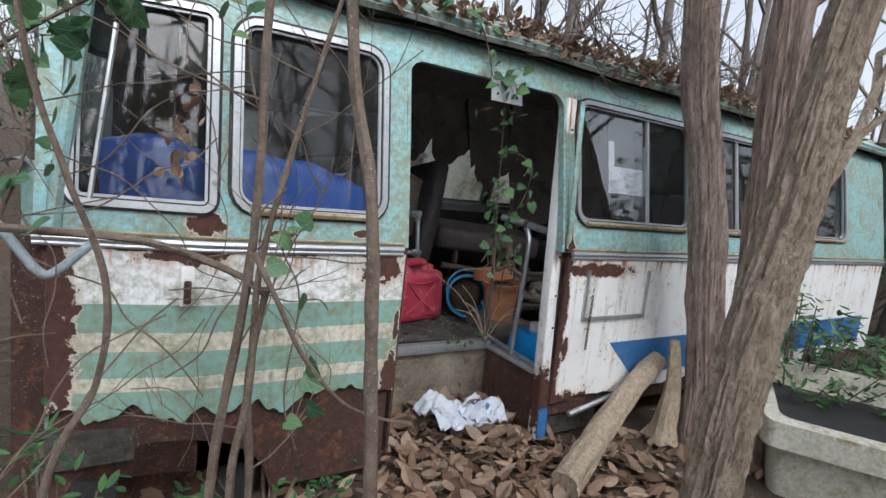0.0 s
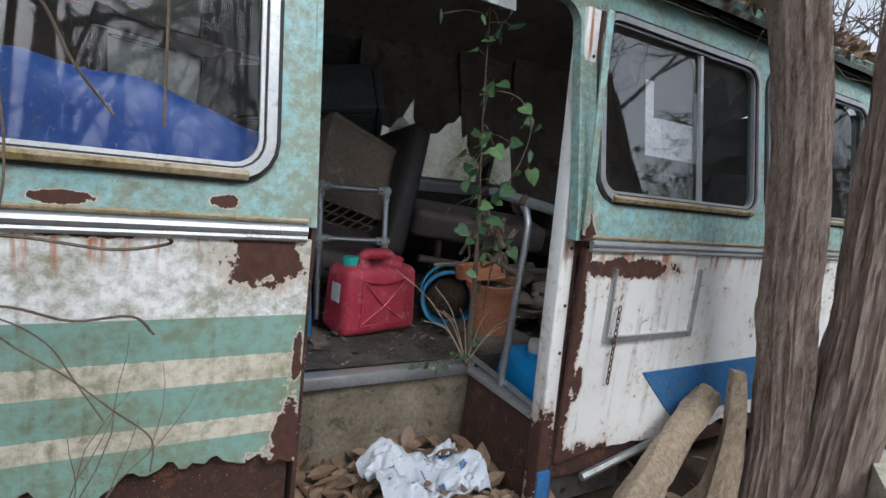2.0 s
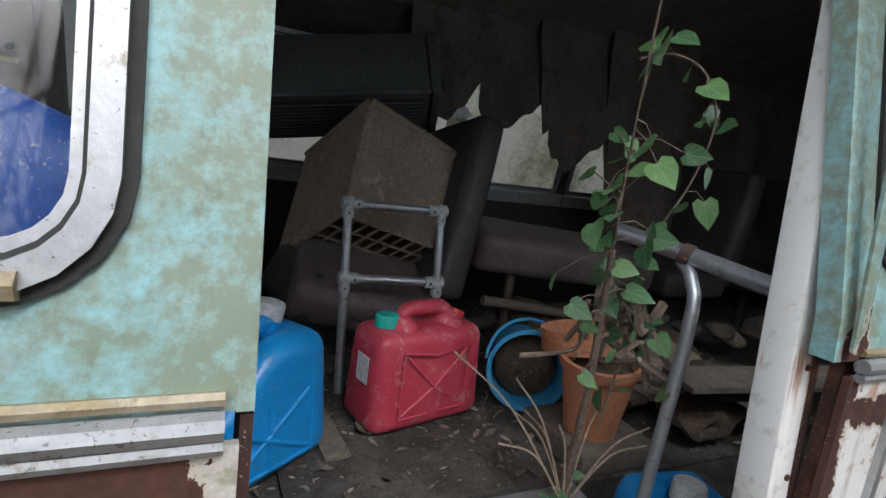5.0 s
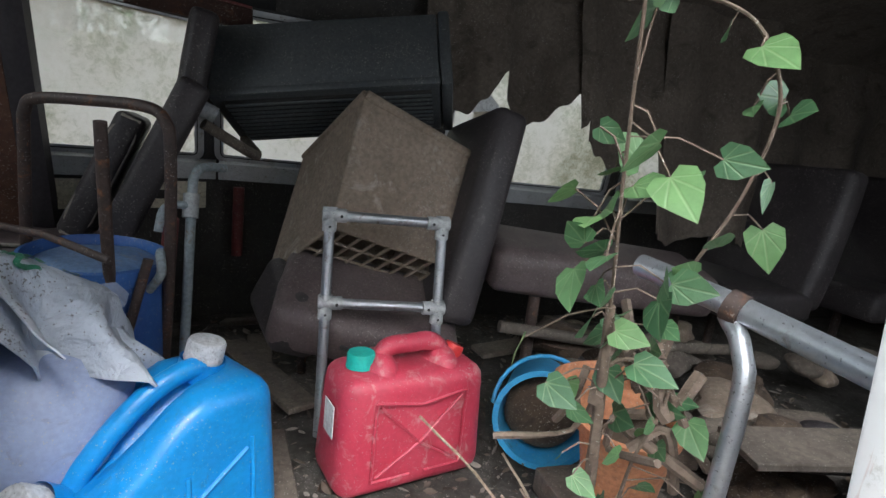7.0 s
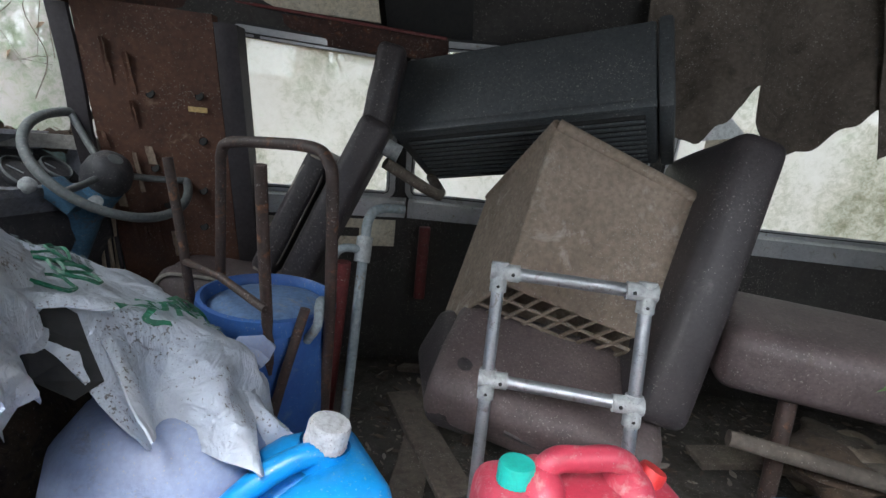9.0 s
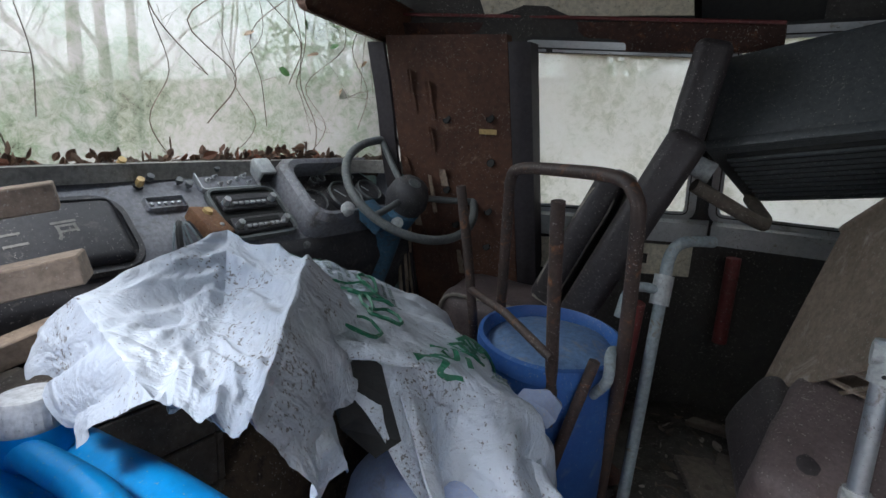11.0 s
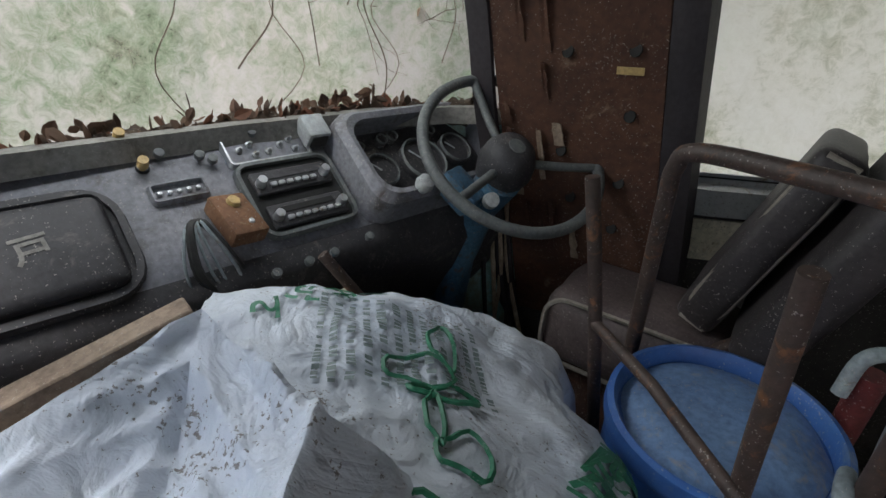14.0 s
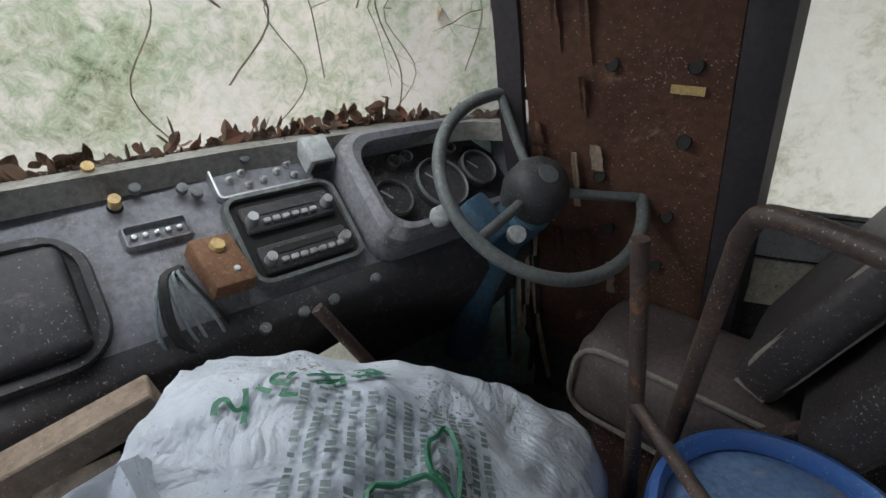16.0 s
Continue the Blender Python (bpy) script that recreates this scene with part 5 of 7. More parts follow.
drum = thing("drum", "faded blue plastic drum with a dished lid, leaning slightly", "drum", pose(0.675, 3.03, 0.326, 4, 3) @ Matrix.Diagonal((0.84, 0.84, 0.90, 1)))
part("body", turned([(0, 0), (0.185, 0), (0.20, 0.03), (0.205, 0.2), (0.198, 0.45), (0.19, 0.475), (0, 0.475)], 44), "deepblue", drum)
part("rim", turned([(0.186, 0.455), (0.204, 0.462), (0.209, 0.485), (0.206, 0.508), (0.194, 0.512), (0.186, 0.50), (0.183, 0.476)], 44), "deepblue", drum, "rolled rim with mud stains")
bm = turned([(0, 0.50), (0.06, 0.503), (0.12, 0.498), (0.168, 0.484), (0.181, 0.478)], 40)
for v in bm.verts:
    v.co.z += 0.012 * noise.noise(v.co * 9)
part("lid", bm, "drumlid", drum, "pale weathered blue lid")
part("hoop_handle", piped([(0.17, -0.10, 0.44), (0.205, -0.12, 0.50), (0.19, -0.07, 0.545), (0.19, -0.0, 0.52)], 0.014, 10, 4), "greypipe", drum, "grey wire-bound handle")
jug = thing("jug", "big cloudy blue-grey plastic jug under the sacks", "jug", pose(0.725, 2.55, 0.326, 0, 0, 30))
bm = turned([(0, 0), (0.155, 0), (0.185, 0.03), (0.19, 0.21), (0.17, 0.32), (0.12, 0.385), (0.06, 0.405), (0, 0.41)], 36)
for v in bm.verts:
    v.co.x *= 1.05 + 0.03 * noise.noise(v.co * 6)
part("body", bm, "jug", jug)
part("crushed_neck", piped([(0.10, 0.09, 0.36), (0.14, 0.12, 0.42), (0.17, 0.12, 0.40)], 0.035, 12, 3, 0.3), "jug", jug)


# ---- sacks ----
def wrinkle(x, y, s=1.0):
    a = noise.noise(Vector((x * 9 * s, y * 9 * s, 1.3)))
    b = 1 - abs(noise.noise(Vector((x * 6 * s + 4, y * 14 * s, 7.1)))) * 2
    c = 1 - abs(noise.noise(Vector((x * 17 * s + y * 9 * s, y * 12 * s - x * 8 * s, 3.7)))) * 2.4
    return 0.013 * a + 0.011 * b + 0.004 * max(0.0, c) + 0.004 * noise.noise(Vector((x * 40, y * 40, 2)))


PROF = ((-0.22, 0.955), (-0.1, 0.955), (0.0, 0.945), (0.1, 0.915), (0.19, 0.872), (0.265, 0.835), (0.325, 0.79), (0.355, 0.70), (0.37, 0.55), (0.38, 0.37))
RD, ND, CB = Vector((0.8, -0.6, 0)), Vector((0.6, 0.8, 0)), Vector((0.45, 2.50, 0))


def drape(a, q):
    """A point of the draped sack: a metres along its ridge, q from 0 (back) to 1 (hem)."""
    f = q * (len(PROF) - 1)
    i = min(int(f), len(PROF) - 2)
    (s0, z0), (s1, z1) = PROF[i], PROF[i + 1]
    s, z = s0 + (s1 - s0) * (f - i), z0 + (z1 - z0) * (f - i)
    over = max(0.0, a - 0.22)
    fall = over * 0.95 + max(0.0, -a - 0.22) * 0.5
    w = wrinkle(a * 1.2, q * 0.8)
    hang = max(0, q - 0.5) * 0.10 * math.sin(a * 24 + 3 * q) + max(0, q - 0.35) * 0.05 * noise.noise(Vector((a * 16, q * 3, 9)))
    p = CB + RD * (a - over * 0.62 + over * 0.35 * math.sin(q * 26) * (0.3 + over)) + ND * (s + hang + w * max(0, q - 0.55) * 1.5)
    z -= fall * (1 - 0.9 * q)
    if q > 0.8:
        z += (q - 0.8) * 0.5 * noise.noise(Vector((a * 11, 3.1, 0)))
    return Vector((p.x, p.y, z + w * (1.1 - q * 0.6)))


def drape_edge(u, v):
    k = min(1.0, max(0.0, (v - 0.24) / 0.2))
    a = -0.34 + (0.66 + 0.24 * k * k * (3 - 2 * k) + 0.05 * noise.noise(Vector((v * 9, 4.4, 0)))) * u
    return drape(a, v * (0.93 + 0.03 * noise.noise(Vector((a * 9, 8.1, 0)))))


sack = thing("sack", "white plastic compost sack with green print, torn and draped", "sack")
part("sheet", grid(lambda u, v: drape_edge(u, v), 110, 90, 0.004), "sack", sack)


def print_on(text, size, at, turn, mat, name, fn, on=None):
    """Lettering laid on a curved sheet; at and turn place it on the sheet's own plane."""
    cu = bpy.data.curves.new(name, "FONT")
    cu.body = text
    cu.size = size
    cu.align_x, cu.align_y = "CENTER", "CENTER"
    cu.resolution_u = 3
    cu.offset = size * 0.022
    tmp = new(name, cu)
    dg = bpy.context.evaluated_depsgraph_get()
    me = bpy.data.meshes.new_from_object(tmp.evaluated_get(dg))
    bpy.data.objects.remove(tmp)
    bm = bmesh.new()
    bm.from_mesh(me)
    bmesh.ops.triangulate(bm, faces=bm.faces)
    bmesh.ops.subdivide_edges(bm, edges=[e for e in bm.edges if e.calc_length() > size * 0.25], cuts=1)
    c, s = math.cos(radians(turn)), math.sin(radians(turn))
    for v in bm.verts:
        x, y = v.co.x * c - v.co.y * s + at[0], v.co.x * s + v.co.y * c + at[1]
        v.co = fn(x, y)
    return part(name, bm, mat, on or sack, "", False)


def on_drape(x, y):
    p, e = drape(x, y), 0.01
    n = (drape(x + e, y) - p).cross(drape(x, min(1, y + e)) - p).normalized()
    if n.dot(ND + Vector((0, 0, 0.8))) < 0:
        n = -n
    return p + n * 0.006


def bars(rows, a0, a1, q0, q1, mat, name):
    """Unreadable print as short bars in rows."""
    rg2 = random.Random(len(name) + rows)
    bm = bmesh.new()
    for r in range(rows):
        a = a0
        while a < a1:
            w = rg2.uniform(0.004, 0.008)
            q = q0 + (q1 - q0) * r / rows
            h = (q1 - q0) / rows * 0.5
            bm.faces.new([bm.verts.new(on_drape(x, y)) for x, y in ((a, q), (a + w, q), (a + w, q + h), (a, q + h))])
            a += w + rg2.choice((0.002, 0.002, 0.003, 0.012))
    return part(name, bm, mat, sack, "", False)


bars(12, -0.20, -0.02, 0.16, 0.42, "printdark", "small_print")
for a, q, w, h in ((-0.06, 0.30, 0.030, 0.05), (-0.02, 0.33, 0.012, 0.05), (0.02, 0.31, 0.035, 0.012), (0.07, 0.34, 0.03, 0.035), (0.16, 0.27, 0.025, 0.04), (-0.12, 0.34, 0.04, 0.02)):
    bm = bmesh.new()
    ps = [(a + w * math.cos(t2) * (1 + 0.3 * math.sin(3 * t2)), q + h * math.sin(t2)) for t2 in [2 * math.pi * k / 18 for k in range(19)]]
    tube(bm, [on_drape(x, y) for x, y in ps], 0.0035, 4)
    part("printed_figure", bm, "print", sack)
def q_at(s):
    for i in range(len(PROF) - 1):
        (a, _), (b, _) = PROF[i], PROF[i + 1]
        if s <= b:
            return max(0.0, (i + (s - a) / (b - a)) / (len(PROF) - 1))
    return 1.0


def glyph(ch, size, a, s, right, mat):
    """One character on the sack; right is its reading direction in the sheet's plane."""
    rx, rs = right
    return print_on(ch, size, (0, 0), 0, mat, "lettering", lambda x, y: on_drape(a + x * rx - y * rs, min(0.97, q_at(s + x * rs + y * rx))))


for k, ch in enumerate("\u767a\u9175\u725b\u3075\u3093"):
    glyph(ch, 0.088, -0.028 + 0.060 * k, 0.350 - 0.046 * k, (0.6, 0.8), "print")
for k, ch in enumerate("\u826f\u8cea\u571f\u58cc\u6539\u826f"):
    glyph(ch, 0.030, 0.075 + 0.023 * k, 0.365 - 0.017 * k, (0.6, 0.8), "printdark")
for k, ch in enumerate("\u9175\u725b\u3075\u3093"):
    glyph(ch, 0.052, -0.262 + 0.033 * k, 0.010 - 0.044 * k, (0.6, -0.8), "print")
# Black face laid on the uncut sheet for the darkness inside the tear.
tear = bmesh.new()
ps = [(0.24, 0.26), (0.26, 0.29), (0.31, 0.30), (0.37, 0.31), (0.40, 0.27), (0.38, 0.22), (0.33, 0.21), (0.29, 0.23)]
tear.faces.new([tear.verts.new(on_drape(x, y) + Vector((0.002, 0.003, 0.001))) for x, y in ps])
part("tear", tear, "black", sack, "black patch as the shade inside a torn hole", False)
part("torn_flap", grid(lambda u, v: on_drape(0.22 + 0.05 * u, 0.22 + 0.10 * v) + Vector((0.025, 0.0, 0.02)) * u * (0.4 + v), 8, 14, 0.003), "sack", sack, "curled torn flap")
part("torn_flap", grid(lambda u, v: on_drape(0.30 + 0.16 * u, 0.31 + 0.08 * v) + Vector((0.05, -0.01, 0.01)) * (1 - v) * (0.3 + u), 8, 14, 0.003), "sack", sack)


def sack_two(u, v):
    """A stiff folded sack: a dented top with a raised corner and a sharp crease."""
    far = Vector((0.405, 2.135, 1.005)).lerp(Vector((0.352, 2.385, 1.035)), min(1, u * 2)).lerp(Vector((0.545, 2.405, 1.03)), max(0, u * 2 - 1))
    near = Vector((0.655, 2.105, 0.968)).lerp(Vector((0.775, 2.135, 0.962)), u)
    p = far.lerp(near, v)
    peak = math.exp(-((u - 0.5) ** 2 * 40 + v * v * 40)) * 0.012
    crease = 0.014 * math.exp(-((u - 0.965) / 0.03) ** 2)
    fold = 0.013 * (1 - abs(noise.noise(Vector((u * 2.6 + v * 1.4, v * 2.4 - u, 5.2)))) * 2.6) + 0.007 * (1 - abs(noise.noise(Vector((u * 3 - v * 5, v * 6, 2.2)))) * 2.6)
    dent = -0.035 * math.sin(math.pi * u) * math.sin(math.pi * min(1, v * 1.1))
    return p + Vector((0, 0, peak + crease + (fold + dent) * min(1, 5 * u * (1 - u) + 0.25) + wrinkle(u * 0.32, v * 0.32, 1.4) * 0.6))


sk = thing("sack", "crumpled empty white plastic sack dusted with soil", "sack")
part("sheet", grid(sack_two, 90, 90), "sack", sk)


def fall(edge, drop, out, nu=30, nv=16):
    """A side of the sack that hangs from an edge of its top."""
    def fn(u, v):
        q = edge(u)
        q2 = q + Vector((out[0], out[1], -drop)) + Vector((0.010 * math.sin(u * 19), 0.010 * math.cos(u * 15), 0.03 * noise.noise(Vector((u * 6, drop, 0)))))
        return q.lerp(q2, v) + Vector((out[0], out[1], 0)).normalized() * (wrinkle(u * 0.5, v * 0.5, 1.2) * v * 0.8 + 0.012 * math.sin(v * 3.1))
    return grid(fn, nu, nv)


part("side", fall(lambda u: sack_two(1.0, u), 0.12, (0.03, 0.05)), "sack", sk)
part("side", fall(lambda u: sack_two(0.0, u), 0.10, (-0.13, -0.02)), "sack", sk)
part("side", fall(lambda u: sack_two(u, 1.0), 0.03, (-0.05, 0.03)), "sack", sk)
part("side", fall(lambda u: sack_two(u, 0.0), 0.14, (-0.12, 0.03)), "sack", sk)


# ---- the driver's corner ----
def dash_face(y, k, lift=0.0):
    """A point on the sloping dash: k from 0 at the screen to 1 at the lower lip."""
    bow = -0.05 * (1 - min(1.0, abs(y - 2.7) / 0.9) ** 2) + 0.03
    prof = ((-0.30, 1.085), (-0.262, 1.105), (-0.235, 1.10), (-0.06, 0.945), (-0.005, 0.885), (0.0, 0.82), (-0.05, 0.72), (-0.12, 0.60))
    f = k * (len(prof) - 1)
    i = min(int(f), len(prof) - 2)
    (a, b), (c, d) = prof[i], prof[i + 1]
    x, z = a + (c - a) * (f - i), b + (d - b) * (f - i)
    return Vector((x + 0.66 * lift, y, z + 0.75 * lift))


dash = thing("dashboard", "grey painted bus dashboard with missing trim and dust", "dashboard")
part("panel", grid(lambda u, v: dash_face(1.86 + 1.50 * u, v) , 60, 42), "dash", dash)
# Near-black sheet laid over the dash from mid-slope down.
part("lower_panel", grid(lambda u, v: dash_face(1.86 + 1.50 * u, 0.50 + 0.5 * v, 0.004), 40, 16), "dashdark", dash, "near-black lower dash")
FX, FY, FN = Vector((0, 1, 0)), Vector((0.75, 0, -0.66)), Vector((0.66, 0, 0.75))


def on_dash(y, x, z, lift=0.0):
    return basis(Vector((x, y, z)) + FN * lift, FX, -FY, FN)


def inset(name, y0, y1, s0, s1, frame_mat, back_mat, depth, lab, r=0.02, rim=0.009, lift=0.004):
    """A framed panel on the slope; s runs down the slope from the top edge."""
    top = Vector((-0.235, 0, 1.10))
    o = top + FY * ((s0 + s1) / 2)
    m = basis(Vector((o.x, (y0 + y1) / 2, o.z)) + FN * lift, FX, -FY, FN)
    w, h = (y1 - y0) / 2, (s1 - s0) / 2
    bm = bmesh.new()
    ring_loop(bm, [[m @ Vector((a, b, d)) for a, b in rounded(-w - g, w + g, -h - g, h + g, r + g)] for g, d in ((0, 0.012), (rim, 0.012), (rim + 0.004, 0.0), (0, 0.0), (0, 0.012))])
    fr = part(name, bm, frame_mat, dash, lab)
    bm = bmesh.new()
    bm.faces.new([bm.verts.new(m @ Vector((a, b, 0.002))) for a, b in rounded(-w, w, -h, h, r)])
    part("recess", bm, back_mat, fr, "", False)
    return fr, m


glove, gm = inset("glove_box", 2.03, 2.425, 0.085, 0.27, "dashdark", "dashdark", 0, "dark padded glove box lid, cracked", 0.05, 0.012)
part("lid", boxed(-0.185, 0.185, -0.085, 0.085, 0.003, 0.028, 0.02, 3, gm), "dashdark", glove)
for ch, a, b, size in (("\u6238", 0.075, 0.0, 0.052), ("\u4e8c", -0.02, -0.012, 0.045)):
    print_on(ch, size, (a, b), 6, "ledge", "chalk_mark", lambda x, y: gm @ Vector((x, y, 0.0292)), glove)
radio, rm = inset("radio_panel", 2.655, 2.855, 0.085, 0.245, "wheel", "black", 0, "radio surround with two blackened sets", 0.022, 0.008)
for b, nkeys in ((0.035, 6), (-0.045, 7)):
    part("radio_set", boxed(-0.085, 0.085, b - 0.026, b + 0.026, 0.002, 0.014, 0.003, 1, rm), "dashdark", radio, "old car radio with chrome keys")
    for k in range(nkeys):
        part("key", boxed(-0.055 + k * 0.018, -0.041 + k * 0.018, b - 0.016, b - 0.006, 0.0145, 0.022, 0.002, 1, rm), "alu", radio, "chrome push key")
    part("dial", boxed(-0.06, 0.06, b + 0.004, b + 0.016, 0.0145, 0.016, 0, 1, rm), "dashdark" if b > 0 else "black", radio)
    for sx in (-0.072, 0.072):
        part("tuning_knob", turned([(0, 0.02), (0.009, 0.02), (0.011, 0.0)], 16, rm @ pose(sx, b - 0.004, 0.014)), "alu", radio, "small chrome knob")
swp, sm = inset("switch_plate", 2.655, 2.83, 0.005, 0.072, "alu", "dash", 0, "switch plate with toggles", 0.006, 0.004, 0.001)
for a, b in ((-0.06, 0.0), (-0.035, 0.01), (-0.03, -0.016), (0.0, -0.012), (0.03, 0.0), (0.055, 0.01), (0.06, -0.015)):
    part("toggle", turned([(0, 0.018), (0.003, 0.017), (0.004, 0.004), (0.008, 0.003), (0.008, 0)], 10, sm @ pose(a, b, 0.003, 15)), "alu", swp)
clock = thing("warning_light_box", "small square grey instrument box on the dash", "instrument", basis(Vector((-0.205, 2.85, 1.085)), FX, -FY, FN))
part("case", boxed(-0.028, 0.028, -0.03, 0.03, 0.0, 0.045, 0.006, 2), "joint", clock)
part("face", boxed(-0.019, 0.019, -0.034, -0.0305, 0.008, 0.038), "black", clock)
box_r = thing("control_box", "rusty brown control box with a brass lock", "control box", basis(Vector((-0.08, 2.60, 0.968)), Vector((0, 0.95, -0.3)).normalized(), (-FY + Vector((0, -0.2, 0))).normalized(), FN))
part("case", boxed(-0.036, 0.036, -0.05, 0.05, 0.003, 0.04, 0.005, 2), "rustbox", box_r)
part("lock", turned([(0, 0.008), (0.011, 0.008), (0.013, 0.0)], 18, pose(0.002, 0.026, 0.04)), "knob", box_r, "brass key switch")
part("screw", turned([(0, 0.004), (0.005, 0.003), (0.006, 0)], 10, pose(0.01, -0.025, 0.04)), "alu", box_r)
strip_, pm = inset("label_plate", 2.495, 2.585, 0.09, 0.122, "dash", "dash", 0, "grey switch strip", 0.003, 0.003, 0.001)
for k in range(5):
    part("stud", turned([(0, 0.006), (0.004, 0.005), (0.005, 0)], 10, pm @ pose(-0.034 + k * 0.017, 0.0, 0.003)), "alu", strip_)
for y, x, z in ((2.481, -0.245, 1.116), (2.498, -0.197, 1.072)):
    kb = thing("knob", "yellowed plastic pull knob on the dash", "knob", on_dash(y, x, z, 0.002), "dash knobs")
    part("cap", turned([(0, 0.028), (0.009, 0.028), (0.010, 0.010), (0.006, 0.008), (0.006, 0.0)], 14), "knob", kb)
    part("collar", turned([(0.010, 0.006), (0.012, 0.0)], 14), "black", kb)
for y, x, z in ((2.533, -0.212, 1.086), (2.60, -0.20, 1.075), (2.62, -0.19, 1.066), (2.72, -0.225, 1.1), (2.85, -0.002, 0.90), (2.70, 0.004, 0.89), (2.63, 0.006, 0.888), (2.93, -0.03, 0.925), (2.76, 0.0, 0.89)):
    kb = thing("knob", "small dull metal dash knob", "knob", on_dash(y, x, z, 0.001), "dash knobs")
    part("cap", turned([(0, 0.018), (0.009, 0.016), (0.0095, 0.006), (0.004, 0.004), (0.004, -0.004)], 14), "wheel", kb)
rg = random.Random(4)
for k in range(7):
    w = thing("cable", "loose grey wire hanging from the dash", "cable", group="loose wires")
    o = Vector((-0.10, 2.55, 0.985))
    dy, dz = rg.uniform(-0.07, 0.05), rg.uniform(-0.12, -0.2)
    part("wire", piped([o, o + Vector((0.05, -0.02 + dy * 0.4, 0.01)), o + Vector((0.08, dy, dz * 0.5)), o + Vector((0.09, dy * 0.5 + 0.02, dz)), o + Vector((0.05, 0.03 + dy * 0.2, dz * 0.8))], 0.003 if k else 0.008, 6, 5), "greypipe" if k % 3 else "rubber", w)

cluster = thing("instrument_cluster", "blue-grey instrument binnacle with clouded dials", "instruments")
m = basis(Vector((-0.125, 3.10, 1.005)) + FN * 0.022, FX, -FY, FN)
bm = bmesh.new()
ring_loop(bm, [[m @ Vector((a, b, d)) for a, b in rounded(-0.19 - g, 0.20 + g, -0.10 - g, 0.095 + g, 0.05)] for g, d in ((0, -0.02), (0, 0.05), (0.014, 0.055), (0.03, 0.04), (0.04, -0.04))])
part("hood", bm, "dash", cluster, "flaking blue-grey painted hood")
bm = bmesh.new()
bm.faces.new([bm.verts.new(m @ Vector((a, b, -0.01))) for a, b in rounded(-0.19, 0.20, -0.10, 0.095, 0.05)])
part("backing", bm, "dashdark", cluster, "", False)
for a, b, r in ((-0.135, -0.02, 0.042), (0.0, -0.015, 0.062), (0.12, 0.0, 0.045), (-0.09, 0.06, 0.014), (-0.055, 0.065, 0.014), (0.07, 0.065, 0.014), (-0.16, 0.05, 0.011)):
    g = part("dial", turned([(0, 0.0), (r * 0.92, 0.0), (r * 0.92, 0.008), (r, 0.008), (r * 1.04, 0.0), (r * 1.04, -0.01)], 28, m @ pose(a, b, 0.002)), "dashdark", cluster, "grimy round gauge")
    part("bezel", turned([(r * 0.93, 0.008), (r * 0.98, 0.012), (r * 1.05, 0.006)], 28, m @ pose(a, b, 0.003)), "wheel", g)
    if r > 0.03:
        part("needle", boxed(-0.002, 0.002, 0, r * 0.7, 0.002, 0.004, 0, 1, m @ pose(a, b, 0.002, 0, 0, 40)), "joint", g)
part("stalk_knob", turned([(0, 0.03), (0.018, 0.024), (0.022, 0.008), (0.015, -0.01), (0, -0.012)], 18, m @ pose(-0.10, -0.11, 0.055)), "joint", cluster, "grey lever knob")
part("stalk", piped([m @ Vector((-0.09, -0.11, 0.05)), m @ Vector((0.0, -0.10, 0.045)), m @ Vector((0.06, -0.085, 0.03))], 0.006), "alu", cluster)

wn_ = Vector((0.602, -0.201, 0.773)).normalized()
wx = Vector((0.2, 0.98, 0)).normalized()
wx = (wx - wn_ * wx.dot(wn_)).normalized()
wheel = thing("steering_wheel", "large grey three-spoke bus steering wheel", "steering wheel", basis(Vector((0.112, 3.19, 1.062)), wx, wn_.cross(wx), wn_))
R = 0.219
part("rim", tube(bmesh.new(), [(R * math.cos(2 * math.pi * k / 56), R * math.sin(2 * math.pi * k / 56), 0) for k in range(57)], 0.0135, 12, 0.0, False), "wheel", wheel, "weathered grey rim")
part("hub", turned([(0, 0.038), (0.028, 0.037), (0.05, 0.026), (0.064, 0.0), (0.07, -0.035), (0.06, -0.075)], 36, pose(0, 0, -0.02)), "dashdark", wheel, "domed grey hub")
part("badge", turned([(0, 0.003), (0.02, 0.002), (0.022, 0)], 24, pose(0, 0, 0.0165)), "wheel", wheel, "round grey badge")
for a in (90, 205, 335):
    c, s = math.cos(radians(a)), math.sin(radians(a))
    part("spoke", piped([(0.045 * c, 0.045 * s, -0.035), (0.13 * c, 0.13 * s, -0.022), (R * c, R * s, 0)], 0.0105, 10, 3), "wheel", wheel)
col = thing("steering_column", "chipped blue steering column shroud", "steering column")
part("shroud", tube(bmesh.new(), [Vector((0.08, 3.19, 0.99)), Vector((0.0, 3.20, 0.90)), Vector((-0.08, 3.21, 0.72)), Vector((-0.12, 3.21, 0.5))], [0.055, 0.05], 10), "column", col)
part("switch_housing", boxed(-0.05, 0.05, -0.04, 0.04, -0.03, 0.03, 0.01, 2, pose(0.03, 3.10, 0.965, 0, 40, 20)), "column", col, "blue switch housing")
part("ignition", turned([(0, 0.02), (0.018, 0.018), (0.02, 0)], 16, pose(0.09, 3.14, 0.945, 60, 0, 60)), "joint", col)

# corner pillar, panel and visor
pillar = thing("pillar", "brown hardboard pillar panel, delaminating, with round holes", "pillar", kind="structure")


def pil(x, z, d):
    return Vector((x, 3.318 + 0.3 * (x - 0.307) + 0.25 * (1.286 - z) + d, z))


